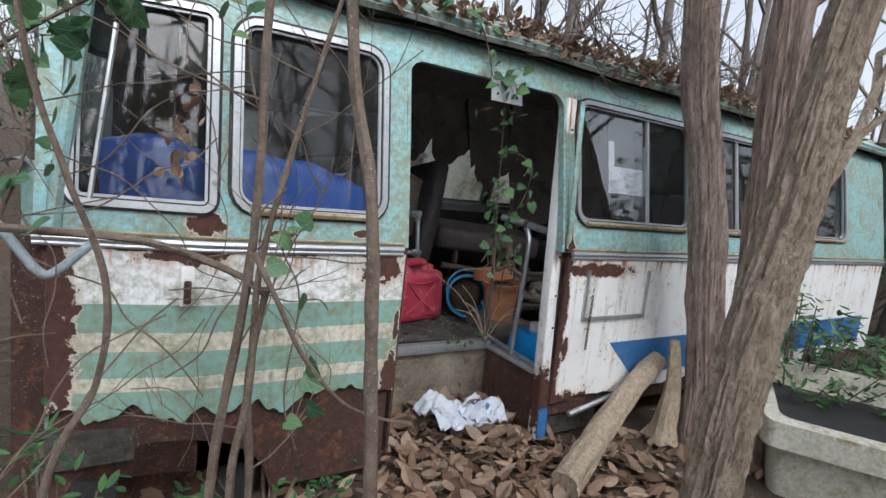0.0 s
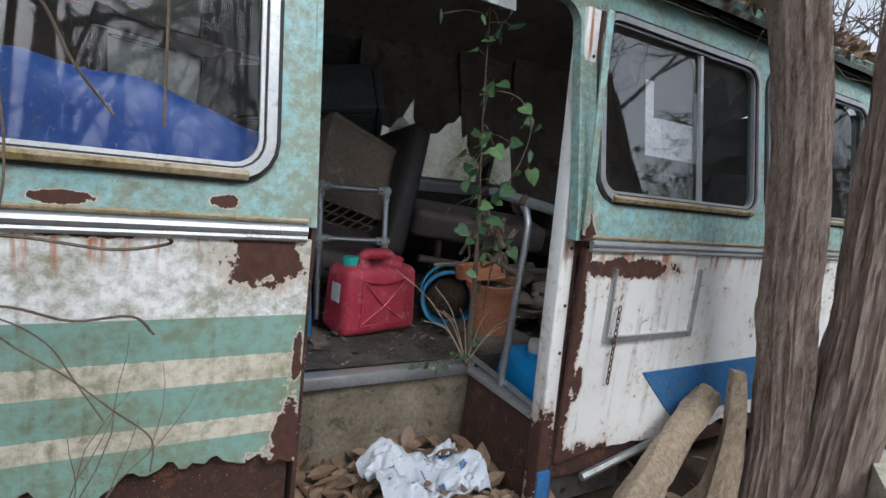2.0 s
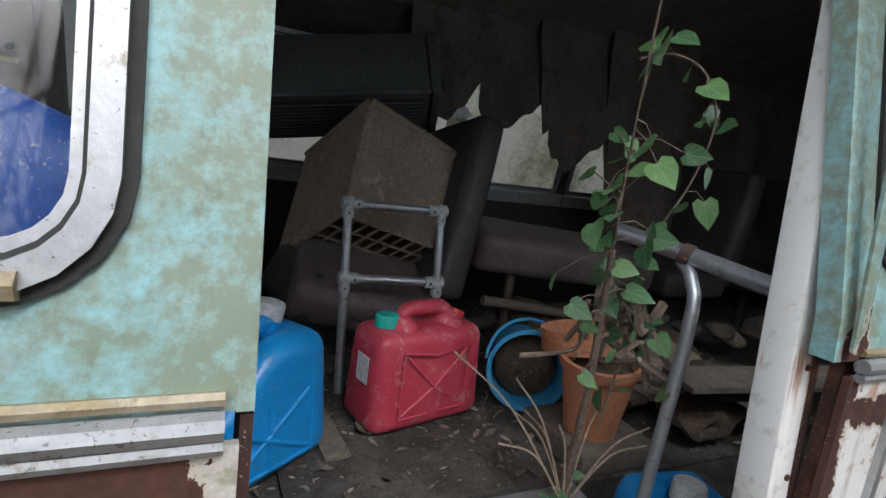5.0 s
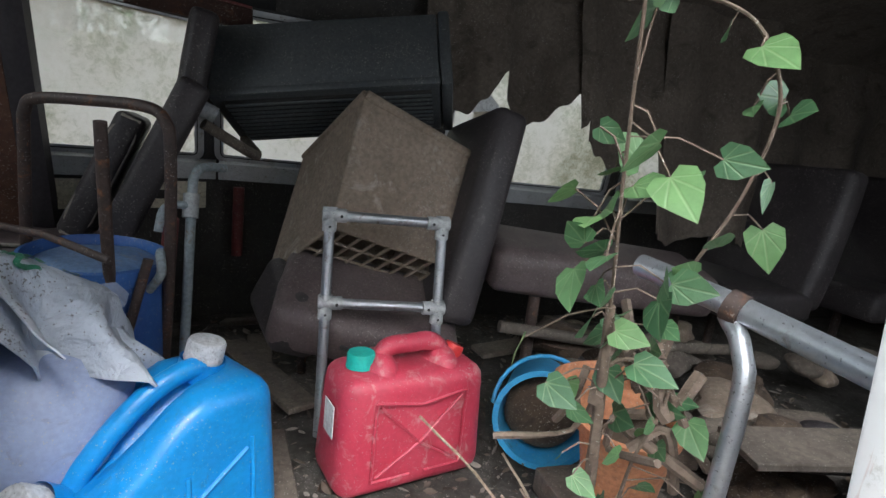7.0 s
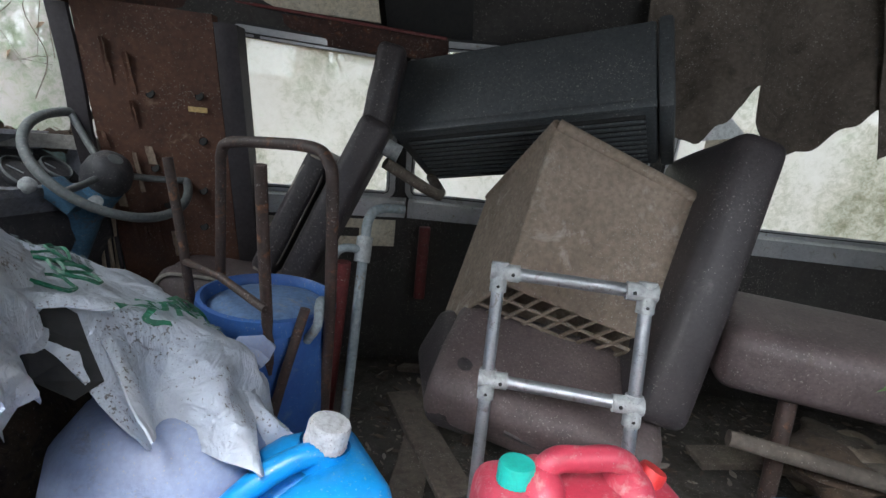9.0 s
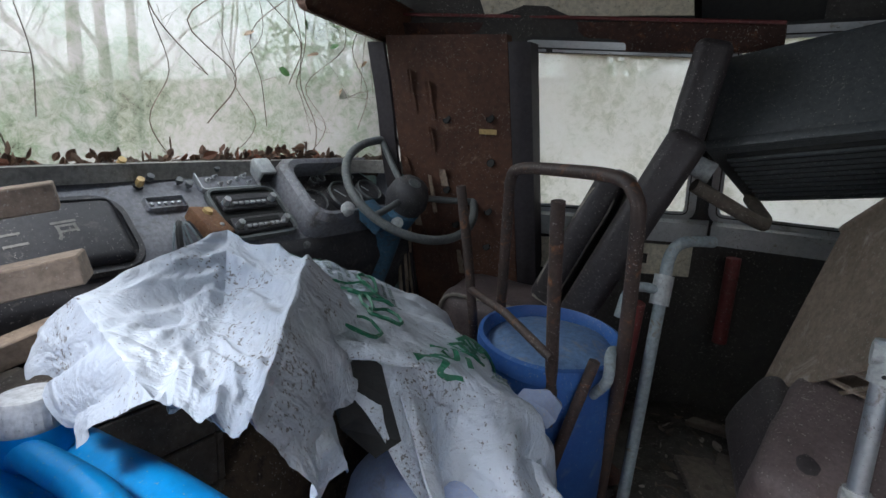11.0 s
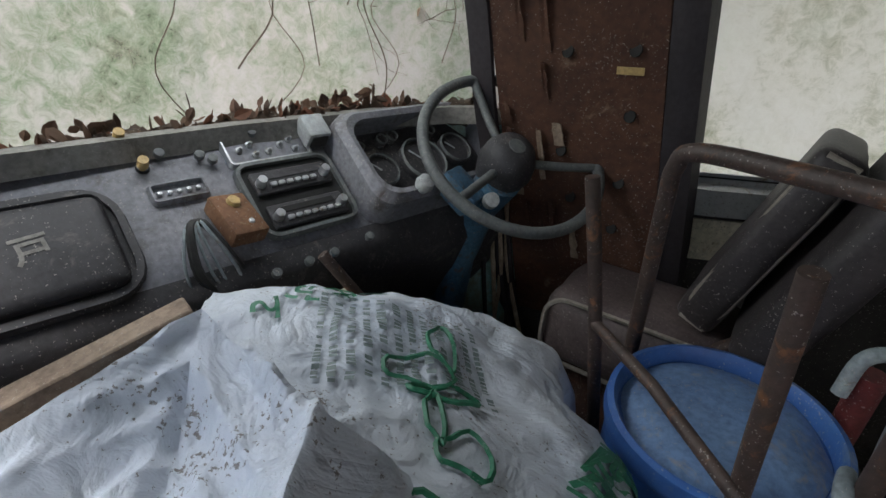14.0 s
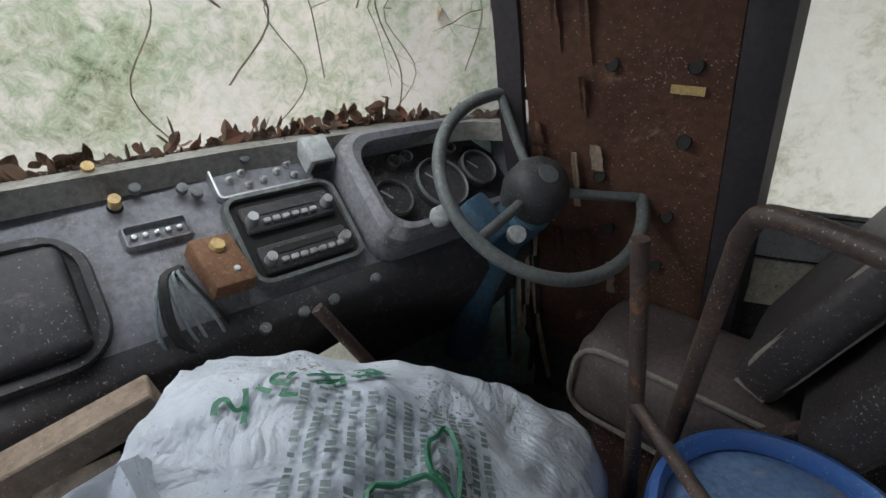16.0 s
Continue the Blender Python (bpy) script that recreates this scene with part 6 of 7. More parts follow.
part("panel", shell(breaks(0.0, 0.365, 0.03), breaks(0.52, 1.52, 0.05), [], lambda x, z, d: pil(x, z, d + 0.004 * noise.noise(Vector((x * 9, z * 5, 0)))), 0.03), "pillar", pillar)
part("rubber_post", shell(breaks(0.367, 0.43, 0.02), breaks(0.62, 1.50, 0.06), [], lambda x, z, d: pil(x, z, d - 0.012 + abs(x - 0.398) * 0.35), 0.05), "rubberpillar", pillar, "purple-grey rubber post")
part("edge_strip", shell(breaks(-0.055, -0.003, 0.02), breaks(0.40, 1.50, 0.05), [], lambda x, z, d: pil(x + 0.012 * noise.noise(Vector((z * 4, 0, 0))), z, d - 0.01), 0.012), "rubberpillar", pillar, "split trim strip")
for x, z in ((0.307, 1.286), (0.301, 1.149), (0.283, 0.987), (0.171, 1.278), (0.15, 1.05), (0.17, 0.93), (0.27, 0.86)):
    part("hole", turned([(0, -0.001), (0.012, 0.0), (0.0135, 0.002), (0.0135, -0.004)], 18, Matrix.Translation(pil(x, z, -0.005)) @ pose(0, 0, 0, 76)), "black", pillar, "round black fixing hole")
part("label", boxed(-0.028, 0.028, -0.001, 0.001, -0.008, 0.008, 0, 1, Matrix.Translation(pil(0.30, 1.245, -0.009)) @ pose(0, 0, 0, 14, 0, 16)), "knob", pillar, "small yellow label")
rg = random.Random(9)
for k in range(12):
    x, z = rg.uniform(0.02, 0.20), rg.uniform(0.75, 1.5)
    w, h = rg.uniform(0.012, 0.03), rg.uniform(0.04, 0.14)
    part("splinter", grid(lambda u, v: pil(x + w * (u - 0.5), z + h * (v - 0.5), -0.006 - 0.02 * v * abs(u - 0.3)) + Vector((0.006 * noise.noise(Vector((u * 3, v * 5, k))), 0, 0)), 3, 6, 0.002), "cutwood" if k % 3 == 0 else "pillar", pillar, "peeling veneer splinter")
for k in range(6):
    x = rg.uniform(-0.06, 0.03)
    part("hanging_strip", piped([pil(x, 1.0, -0.02), pil(x + rg.uniform(-0.03, 0.03), 0.7, -0.03), pil(x + rg.uniform(-0.05, 0.06), 0.40, -0.05)], 0.007, 5, 3, 0.5), "deadwood" if k % 2 else "rubberpillar", pillar, "dangling wood strip")
visor = thing("sun_visor", "brown sun visor board under the roof edge", "sun visor")
part("board", boxed(-0.012, 0.012, -0.23, 0.23, -0.06, 0.07, 0.03, 3, pose(-0.03, 3.10, 1.575, -6, 12, 0)), "pillar", visor)
header = thing("trim", "stained cream header boards above the windows", "trim", kind="structure")
part("header_board", shell([0.24, 0.4, 0.6, 0.80], breaks(1.590, 1.82, 0.06), [], lambda x, z, d: Vector((x, 3.29 + 0.34 * x - (z - 1.575) * 0.9, z)) + Vector((0, d, 0)), 0.012), "paper", header, "cream board with brown stains")
part("header_beam", shell(breaks(-0.08, 1.02, 0.03), breaks(1.50, 1.575, 0.02), [], lambda x, z, d: Vector((x, 3.32 + 0.34 * x - (z - 1.5) * 0.5 + 0.012 * noise.noise(Vector((x * 21, z * 30, 0))) + d, z)), 0.03), "rust", header, "rust-eaten steel beam with flaking edges")
# Solid black sheet stands in for the shade of the missing board's gap.
part("header_gap", shell([0.815, 0.95, 1.10], [1.58, 1.72, 1.86], [], lambda x, z, d: Vector((x, 3.32 + 0.34 * x - (z - 1.575) * 0.9 + d, z)), 0.012), "black", header, "black sheet as the shade where a board is missing")
part("red_strip", tube(bmesh.new(), [(-0.02, 3.27, 1.600), (0.45, 3.415, 1.585), (1.02, 3.60, 1.565)], 0.005, 6), "redpole", header)
part("blue_tape", boxed(-0.045, 0.045, -0.002, 0.002, -0.03, 0.03, 0, 1, pose(0.52, 3.408, 1.66, -42, 0, 18)), "bucket", header, "scrap of blue tape")

# dead leaves along the foot of the windscreen
bm = bmesh.new()
rg = random.Random(21)
for k in range(520):
    s = min(0.92, max(0.05, rg.gauss(0.5, 0.22)))
    hgt = 0.115 * (0.25 + 0.65 * abs(noise.noise(Vector((s * 14, 1.0, 0))))) * 1.3
    p = front_face(s, 1.10 + rg.random() ** 1.6 * hgt, rg.uniform(0.03, 0.055))
    leaf_shape(bm, Matrix.Translation(p) @ pose(0, 0, 0, rg.uniform(0, 360), rg.uniform(0, 360), rg.uniform(0, 360)), rg.uniform(0.02, 0.048), rg.uniform(0.014, 0.034), rg.uniform(-0.6, 0.8))
tagged(part("leaf_drift", bm, "leaf_dark", None, "", False), "drift of brown dead leaves against the windscreen", "leaves", kind="stuff")
bm = bmesh.new()
for k in range(40):
    s = 0.12 + 0.80 * k / 40
    z0 = 1.135
    bmesh.ops.create_icosphere(bm, subdivisions=2, radius=0.014 + 0.030 * rg.random() ** 1.5, matrix=Matrix.Translation(front_face(s + rg.uniform(-0.03, 0.03), z0 - 0.025, 0.045)) @ Matrix.Diagonal((0.8, 1.3, 0.5 + 0.7 * rg.random(), 1)))
for v in bm.verts:
    v.co += Vector((noise.noise(v.co * 40), noise.noise(v.co * 43), noise.noise(v.co * 47))) * 0.017
tagged(part("leaf_mould", bm, "dead"), "dark leaf mould packed along the windscreen", "leaf mould", kind="stuff")
rg = random.Random(33)
for k in range(16):
    s = rg.uniform(0.25, 0.97)
    v = thing("vine", "thin dry vine hanging over the windscreen", "vine", group="windscreen vines")
    pts = [front_face(min(0.97, max(0.1, s + rg.uniform(-0.05, 0.05))), 1.62 - 0.13 * j, 0.026 + 0.006 * rg.random()) for j in range(rg.choice((3, 4, 5)))]
    part("stem", piped(pts, rg.uniform(0.0009, 0.002), 5, 5), "twig", v)
    if k % 2:
        bm = bmesh.new()
        grow(bm, pts[2], Vector((0.0, rg.uniform(-1, 1), rg.uniform(-0.6, 0.4))).normalized(), 0.16, 0.0011, 2, rg, 0.9)
        part("tendril", bm, "twig", v)
for k, (s, z, mt) in enumerate(((0.62, 1.40, "ivy"), (0.66, 1.55, "shrub"), (0.76, 1.36, "leaf_dry"), (0.82, 1.46, "leaf_dry"), (0.58, 1.50, "leaf_dry"), (0.70, 1.47, "leaf_dry"), (0.9, 1.3, "leaf_dry"), (0.73, 1.5, "ivy"))):
    bm = bmesh.new()
    leaf_shape(bm, Matrix.Translation(front_face(s, z, 0.03)) @ pose(0, 0, 0, 70 + 20 * k, 20, 90 + 35 * k), 0.045, 0.03, 0.5)
    tagged(part("leaf", bm, mt, None, "", False), "single leaf stuck on the windscreen", "leaf", group="stuck leaves")

# timber and rubbish near the driver
def timber(label, p, q, w, h, mat="cutwood", grp="timber offcuts"):
    p, q = Vector(p), Vector(q)
    ex = (q - p).normalized()
    ey = Vector((0, 0, 1)).cross(ex).normalized()
    t = thing("timber", label, "timber", basis(p, ex, ey, ex.cross(ey)), grp)
    part("baulk", boxed(0, (q - p).length, -w / 2, w / 2, -h / 2, h / 2, 0.003, 1), mat, t)
    return t


timber("sawn square timber offcut leaning on the dash", (0.02, 1.80, 0.92), (0.27, 2.20, 1.02), 0.055, 0.045)
timber("sawn square timber offcut leaning on the dash", (-0.03, 1.80, 1.04), (0.13, 2.22, 1.11), 0.05, 0.045)
timber("sawn square timber offcut below the sacks", (0.05, 2.0, 0.80), (0.10, 2.45, 0.92), 0.05, 0.045)
timber("dark timber board lying across the clutter", (0.35, 1.85, 0.78), (0.10, 2.3, 0.84), 0.09, 0.02, "plank")
plank_box("dark box of rubbish under the timber", 0.0, 0.285, 1.95, 2.40, 0.326, 0.78)
lever = thing("gear_lever", "rusty gear lever rising from the floor", "gear lever")
part("rod", piped([(0.06, 2.70, 0.93), (0.14, 2.80, 0.72), (0.18, 2.86, 0.33)], 0.011, 10, 3), "rustpipe", lever)
tray = thing("tray", "stained pale metal tray below the dash", "tray")
part("tray", boxed(-0.06, 0.20, -0.20, 0.20, 0.0, 0.018, 0.006, 1, pose(0.12, 2.58, 0.80, 0, 14, 10)), "trough", tray)
part("support", boxed(0.04, 0.2, 2.45, 2.70, 0.326, 0.78), "dashdark", tray)
heap = part("engine_cover", grid(lambda u, v: Vector((-0.1 + 0.5 * u, 2.3 + 0.75 * v, 0.34 + 0.30 * (1 - (2 * u - 1) ** 4) * (1 - (2 * v - 1) ** 4) + 0.01 * noise.noise(Vector((u * 12, v * 12, 0))))), 24, 24, 0.01), "dead")
tagged(heap, "dirt-covered engine cover beside the driver", "engine cover")
bm = bmesh.new()
rg = random.Random(71)
for k in range(3200):
    x, y = rg.uniform(0.85, 3.2), rg.uniform(2.22, 3.75)
    m = pose(x, y, 0.338 + rg.random() * 0.012, rg.uniform(-25, 25), rg.uniform(-25, 25), rg.uniform(0, 360))
    s = rg.uniform(0.006, 0.022) if k % 4 else rg.uniform(0.02, 0.05)
    leaf_shape(bm, m, s, s * rg.uniform(0.2, 0.6), rg.uniform(-0.4, 0.6))
tagged(part("floor_litter", bm, "grit", None, "", False), "crumbled leaves and grit on the bus floor", "litter", kind="stuff")
for k, (p, q, w) in enumerate((((1.10, 3.5, 0.345), (1.12, 2.75, 0.345), 0.09), ((1.0, 3.4, 0.36), (1.25, 2.9, 0.36), 0.10), ((0.95, 3.65, 0.345), (1.2, 3.55, 0.40), 0.05), ((1.16, 2.78, 0.36), (1.2, 2.42, 0.345), 0.07), ((1.95, 2.85, 0.40), (2.9, 2.55, 0.42), 0.12), ((2.1, 2.6, 0.38), (2.7, 2.25, 0.5), 0.14), ((1.9, 3.2, 0.4), (2.6, 3.3, 0.46), 0.1), ((2.2, 2.3, 0.55), (3.0, 2.1, 0.6), 0.16))):
    timber("dusty broken wooden floorboard lying askew", p, q, w, 0.02, "plank", "broken boards")
mat_ = part("floor_mat", grid(lambda u, v: Vector((1.05 + 0.55 * u, 2.21 + 0.30 * v, 0.342 + 0.012 * max(0, noise.noise(Vector((u * 5, v * 5, 0)))))), 16, 12, 0.006), "floor")
tagged(mat_, "torn rubber floor mat at the step", "floor mat")
rg = random.Random(14)
for k in range(26):
    x, y = rg.uniform(2.0, 3.4), rg.uniform(2.3, 3.4)
    bm = bmesh.new()
    bmesh.ops.create_icosphere(bm, subdivisions=3, radius=rg.uniform(0.05, 0.13))
    for v in bm.verts:
        v.co = Vector((v.co.x * 1.3, v.co.y, v.co.z * 0.6)) * (1 + 0.5 * noise.noise(v.co * 14 + Vector((k, 0, 0))))
    o = part("rubbish", bm, ("dead", "plank", "vinyl", "crate", "lining")[k % 5])
    o.matrix_world = pose(x, y, 0.39 + 0.12 * rg.random(), 0, 0, rg.uniform(0, 360))
    tagged(o, "crumpled dirty rubbish on the bus floor", "rubbish", group="floor rubbish")

# hanging ceiling cloth
cloth = thing("ceiling_cloth", "torn brown ceiling cloth hanging in tatters", "cloth")


def hang(x0, x1, y, zt, zb, rags=1.0):
    def fn(u, v):
        x = x0 + (x1 - x0) * u
        saw = abs((x * 2.9 + 0.4 * noise.noise(Vector((x * 3, y, 1)))) % 1.0 - 0.35)
        low = zb + rags * (0.34 * saw - 0.10 + 0.05 * noise.noise(Vector((x * 19, y, 3))))
        z = zt + (low - zt) * v
        return Vector((x, y + 0.035 * math.sin(x * 15 + 2 * v) * (0.3 + v) + 0.03 * noise.noise(Vector((x * 6, z * 4, 0))) - 0.10 * v * v, z))
    return fn


for a in ((1.66, 2.36, 3.58, 1.86, 1.36), (2.30, 2.74, 3.52, 1.9, 1.22), (2.70, 3.30, 3.46, 1.9, 0.86, 0.3), (3.22, 4.2, 3.60, 1.86, 0.95, 0.5), (4.1, 5.0, 3.60, 1.86, 0.80, 0.4), (2.3, 4.4, 2.35, 1.98, 1.65)):
    part("tatter", grid(hang(*a), 60, 24, 0.004), "lining", cloth)
card = thing("notice", "torn white card taped inside the window", "notice")
bm = shell([2.02, 2.06, 2.12, 2.22, 2.28, 2.325], [1.20, 1.27, 1.33, 1.37, 1.45], [(2.06, 2.28, 1.33, 1.46)], lambda x, z, d: door_side(x, z, d + 0.035), 0.002)
part("card", bm, "notice", card)
# Dark sheet added behind the card, standing in for the dim interior.
part("backing_sheet", shell([2.02, 2.2, 2.34], [1.36, 1.45, 1.56], [], lambda x, z, d: door_side(x, z, d + 0.042), 0.002), "inner", card)
card2 = thing("notice", "torn yellowed paper hanging on the far window", "notice")
part("paper", shell([1.95, 2.0, 2.06], [1.02, 1.2, 1.36], [], lambda x, z, d: far_side(x, z, d + 0.09), 0.002), "paper", card2)
shard = thing("paper_scrap", "triangular white paper scrap on the wall", "paper")
bm = bmesh.new()
bm.faces.new([bm.verts.new(p) for p in ((1.86, 3.58, 1.30), (2.03, 3.58, 1.33), (1.93, 3.57, 1.42), (1.90, 3.57, 1.38))])
part("scrap", bm, "notice", shard, "", False)


# ---- ivy in the doorway ----
def ivy_mesh(seed):
    rg3 = random.Random(seed)
    out = [(0.0, 0.0), (-0.11, 0.24), (0.04, 0.47), (0.24, 0.46), (0.46, 0.43), (0.70, 0.26), (1.0, 0.0)]
    bm = bmesh.new()
    mid = [bm.verts.new((x, 0, -0.10 * x * x)) for x in (0.0, 0.3, 0.6, 1.0)]
    for s in (1, -1):
        e = [bm.verts.new((x + rg3.uniform(-0.04, 0.04), s * w * 0.9, 0.10 * w - 0.12 * x * x)) for x, w in out[1:-1]]
        bm.faces.new((mid[0], e[0], e[1]))
        bm.faces.new((mid[0], e[1], e[2], mid[1]))
        bm.faces.new((mid[1], e[2], e[3], mid[2]))
        bm.faces.new((mid[2], e[3], e[4]))
        bm.faces.new((mid[2], e[4], mid[3]))
    bmesh.ops.subdivide_edges(bm, edges=bm.edges[:], cuts=2, smooth=1.0)
    me = bpy.data.meshes.new("leaf")
    bmesh.ops.recalc_face_normals(bm, faces=bm.faces)
    for f in bm.faces:
        f.smooth = True
    bm.to_mesh(me)
    bm.free()
    return me


def ivy_material(name, a, b, c):
    m, t, p = nodes_of(name)
    tc = t.nodes.new("ShaderNodeTexCoord")
    sp = t.nodes.new("ShaderNodeSeparateXYZ")
    t.links.new(tc.outputs["Object"], sp.inputs[0])
    o = t.nodes.new("ShaderNodeObjectInfo")
    col = ramp(t, o.outputs["Random"], [(0, a), (0.5, b), (1, c)])
    ay = calc(t, "ABSOLUTE", sp.outputs[1])
    vein = None
    for k in (0.0, 0.55, 1.6):
        d = calc(t, "ABSOLUTE", calc(t, "SUBTRACT", ay, calc(t, "MULTIPLY", sp.outputs[0], k)))
        v = calc(t, "SUBTRACT", 1.0, step_up(t, d, 0.008, 0.035))
        vein = v if vein is None else calc(t, "MAXIMUM", vein, v)
    n = noise_node(t, 55, 4)
    col = mixc(t, 0.45, col, ramp(t, n, [(0.3, (0.5, 0.5, 0.5)), (0.7, (1, 1, 1))]), "MULTIPLY")
    col = mixc(t, calc(t, "MULTIPLY", vein, 0.22), col, (0.34, 0.45, 0.24))
    t.links.new(col, p.inputs["Base Color"])
    p.inputs["Roughness"].default_value = 0.42
    tr = t.nodes.new("ShaderNodeBsdfTranslucent")
    t.links.new(col, tr.inputs[0])
    mx = t.nodes.new("ShaderNodeMixShader")
    mx.inputs[0].default_value = 0.25
    t.links.new(p.outputs[0], mx.inputs[1])
    t.links.new(tr.outputs[0], mx.inputs[2])
    t.links.new(mx.outputs[0], t.nodes["Material Output"].inputs[0])
    bump_to(t, p, calc(t, "SUBTRACT", n, vein), 0.3, 0.003)
    return m


M["ivyleaf"] = ivy_material("veined_ivy", (0.05, 0.13, 0.06), (0.09, 0.20, 0.09), (0.15, 0.29, 0.11))
LEAVES = [ivy_mesh(k) for k in range(4)]
for me in LEAVES:
    me.materials.append(M["ivyleaf"])


def ivy_leaf(plant, at, size, turn, name="leaf"):
    o = new(name, LEAVES[rng.randrange(4)])
    o.parent = plant
    o.matrix_world = Matrix.Translation(at) @ pose(0, 0, 0, *turn) @ Matrix.Scale(size, 4)
    return o


rng = random.Random(44)


def ivy_plant(label, pts, r, count, size, spread, facing, seed, lo=0.0, hi=1.0, mat="twig"):
    """A climbing stem with stalked leaves turned to the light."""
    t = thing("ivy", label, "ivy")
    path = smooth_path(pts, 10)
    part("stem", tube(bmesh.new(), path, r, 7, 0.2), mat, t)
    rg4 = random.Random(seed)
    for k in range(count):
        f = lo + (hi - lo) * (k + rg4.random()) / count
        p = path[int(f * (len(path) - 1))]
        off = Vector((rg4.gauss(0, 1), rg4.gauss(0, 0.6), rg4.gauss(0, 0.8))) * spread
        q = p + off
        if (q - Vector((1.27, 1.74, 1.2))).length < 0.25 or q.y < 1.80 and 1.1 < q.z < 1.45 and 1.2 < q.x < 1.50:
            continue
        if q.x < p.x - 0.09 and q.z < 1.25 and spread > 0.05 and count > 50:
            continue
        bm = tube(bmesh.new(), [p, p + off * 0.5 + Vector((0, 0, 0.01)), q], 0.0012, 4)
        part("leaf_stalk", bm, "twig", t)
        ivy_leaf(t, q, size * rg4.uniform(0.6, 1.25), (facing[0] + rg4.gauss(0, 22), rg4.gauss(0, 25), facing[2] + rg4.uniform(-70, 70)))
    return t


STEM = [(1.70, 2.16, 0.30), (1.66, 2.10, 0.50), (1.60, 2.03, 0.75), (1.535, 1.965, 1.0), (1.485, 1.915, 1.15), (1.435, 1.86, 1.30), (1.375, 1.79, 1.50), (1.34, 1.75, 1.66)]
ivy_plant("green ivy climbing a stem through the bus doorway", STEM[2:], [0.0028, 0.0012], 84, 0.048, 0.055, (62, 0, -115), 2, 0.0, 1.0)
ivy_plant("trailing ivy shoot with pale green leaves", [(1.42, 1.86, 1.30), (1.52, 1.90, 1.33), (1.62, 1.92, 1.32), (1.68, 1.93, 1.25), (1.68, 1.95, 1.15), (1.65, 1.97, 1.06), (1.63, 1.99, 1.0)], 0.0022, 13, 0.046, 0.018, (60, 0, -110), 6)
ivy_plant("dense ivy clump around the stem", [(1.56, 2.0, 0.90), (1.60, 1.99, 0.92), (1.66, 1.98, 0.88), (1.66, 2.02, 0.74), (1.68, 2.06, 0.58)], 0.003, 15, 0.046, 0.05, (60, 0, -110), 7)
ivy_plant("small ivy shoots creeping over the step edge", [(1.45, 2.15, 0.35), (1.52, 2.13, 0.36), (1.60, 2.12, 0.37), (1.66, 2.12, 0.40)], 0.002, 14, 0.032, 0.025, (50, 0, -100), 12)
stump = thing("woody_climber", "grey-brown woody ivy trunk at the step", "ivy")
part("stem", tube(bmesh.new(), smooth_path(STEM[:4], 10), [0.013, 0.006], 9, 0.35), "twig", stump)
root = thing("root_mass", "grey tangle of dead roots and cobweb on the stem", "roots")
rg = random.Random(3)
for k in range(16):
    p = Vector((1.62 + rg.uniform(-0.08, 0.10), 2.05 + rg.uniform(-0.05, 0.08), 0.86 + rg.uniform(-0.10, 0.10)))
    part("root", piped([p, p + Vector((rg.uniform(-0.06, 0.06), rg.uniform(-0.05, 0.05), rg.uniform(-0.08, 0.04))), p + Vector((rg.uniform(-0.1, 0.1), rg.uniform(-0.08, 0.08), rg.uniform(-0.14, 0.02)))], rg.uniform(0.003, 0.012), 6, 4, 0.4), "twig", root)
for k in range(9):
    p = Vector((1.66, 2.1, 0.36))
    g = thing("dry_stalk", "straw-coloured dry stalk by the step", "stalk", group="dry stalks")
    q = p + Vector((rg.uniform(-0.25, 0.3), rg.uniform(-0.15, 0.2), rg.uniform(0.12, 0.35)))
    part("stalk", piped([p, (p + q) / 2 + Vector((0, 0, 0.05)), q], 0.0025, 5, 4), "deadwood", g)


# ---- outside: stems, vines, litter ----
def sapling(label, pts, r, seed, twigs=4):
    t = thing("sapling", label, "sapling", group="saplings by the bus")
    path = smooth_path(pts, 10)
    part("stem", tube(bmesh.new(), path, r, 9, 0.25), "twig", t)
    rg5 = random.Random(seed)
    for k in range(twigs):
        p = path[int(len(path) * rg5.uniform(0.35, 0.95))]
        bm = bmesh.new()
        grow(bm, p, Vector((rg5.uniform(-1, 1), rg5.uniform(-0.5, 0.5), rg5.uniform(0.0, 0.8))).normalized(), rg5.uniform(0.2, 0.4), r[1] * 0.35, 2, rg5, 0.8)
        part("twig", bm, "twig", t)
    return t


sapling("slender brown sapling in front of the bus window", [(0.40, 0.70, -0.05), (0.385, 0.70, 0.5), (0.362, 0.715, 0.85), (0.35, 0.73, 1.07), (0.342, 0.755, 1.18), (0.325, 0.80, 1.32), (0.30, 0.83, 1.6), (0.25, 0.85, 1.95)], [0.0125, 0.009], 1, 0)
sapling("slender brown sapling in front of the bus window", [(0.20, 1.30, -0.05), (0.22, 1.30, 0.4), (0.27, 1.30, 0.8), (0.29, 1.30, 1.1), (0.29, 1.30, 1.55), (0.32, 1.3, 2.0)], [0.013, 0.009], 2, 5)
sapling("twisted brown stem beside the bus", [(0.27, 1.28, -0.05), (0.26, 1.28, 0.35), (0.29, 1.27, 0.6), (0.30, 1.28, 0.9), (0.36, 1.28, 1.2), (0.46, 1.28, 1.6)], [0.012, 0.006], 3, 3)
sapling("twisted brown stem beside the bus", [(0.31, 1.34, -0.05), (0.32, 1.34, 0.3), (0.30, 1.33, 0.6), (0.33, 1.32, 0.85)], [0.012, 0.009], 4, 2)
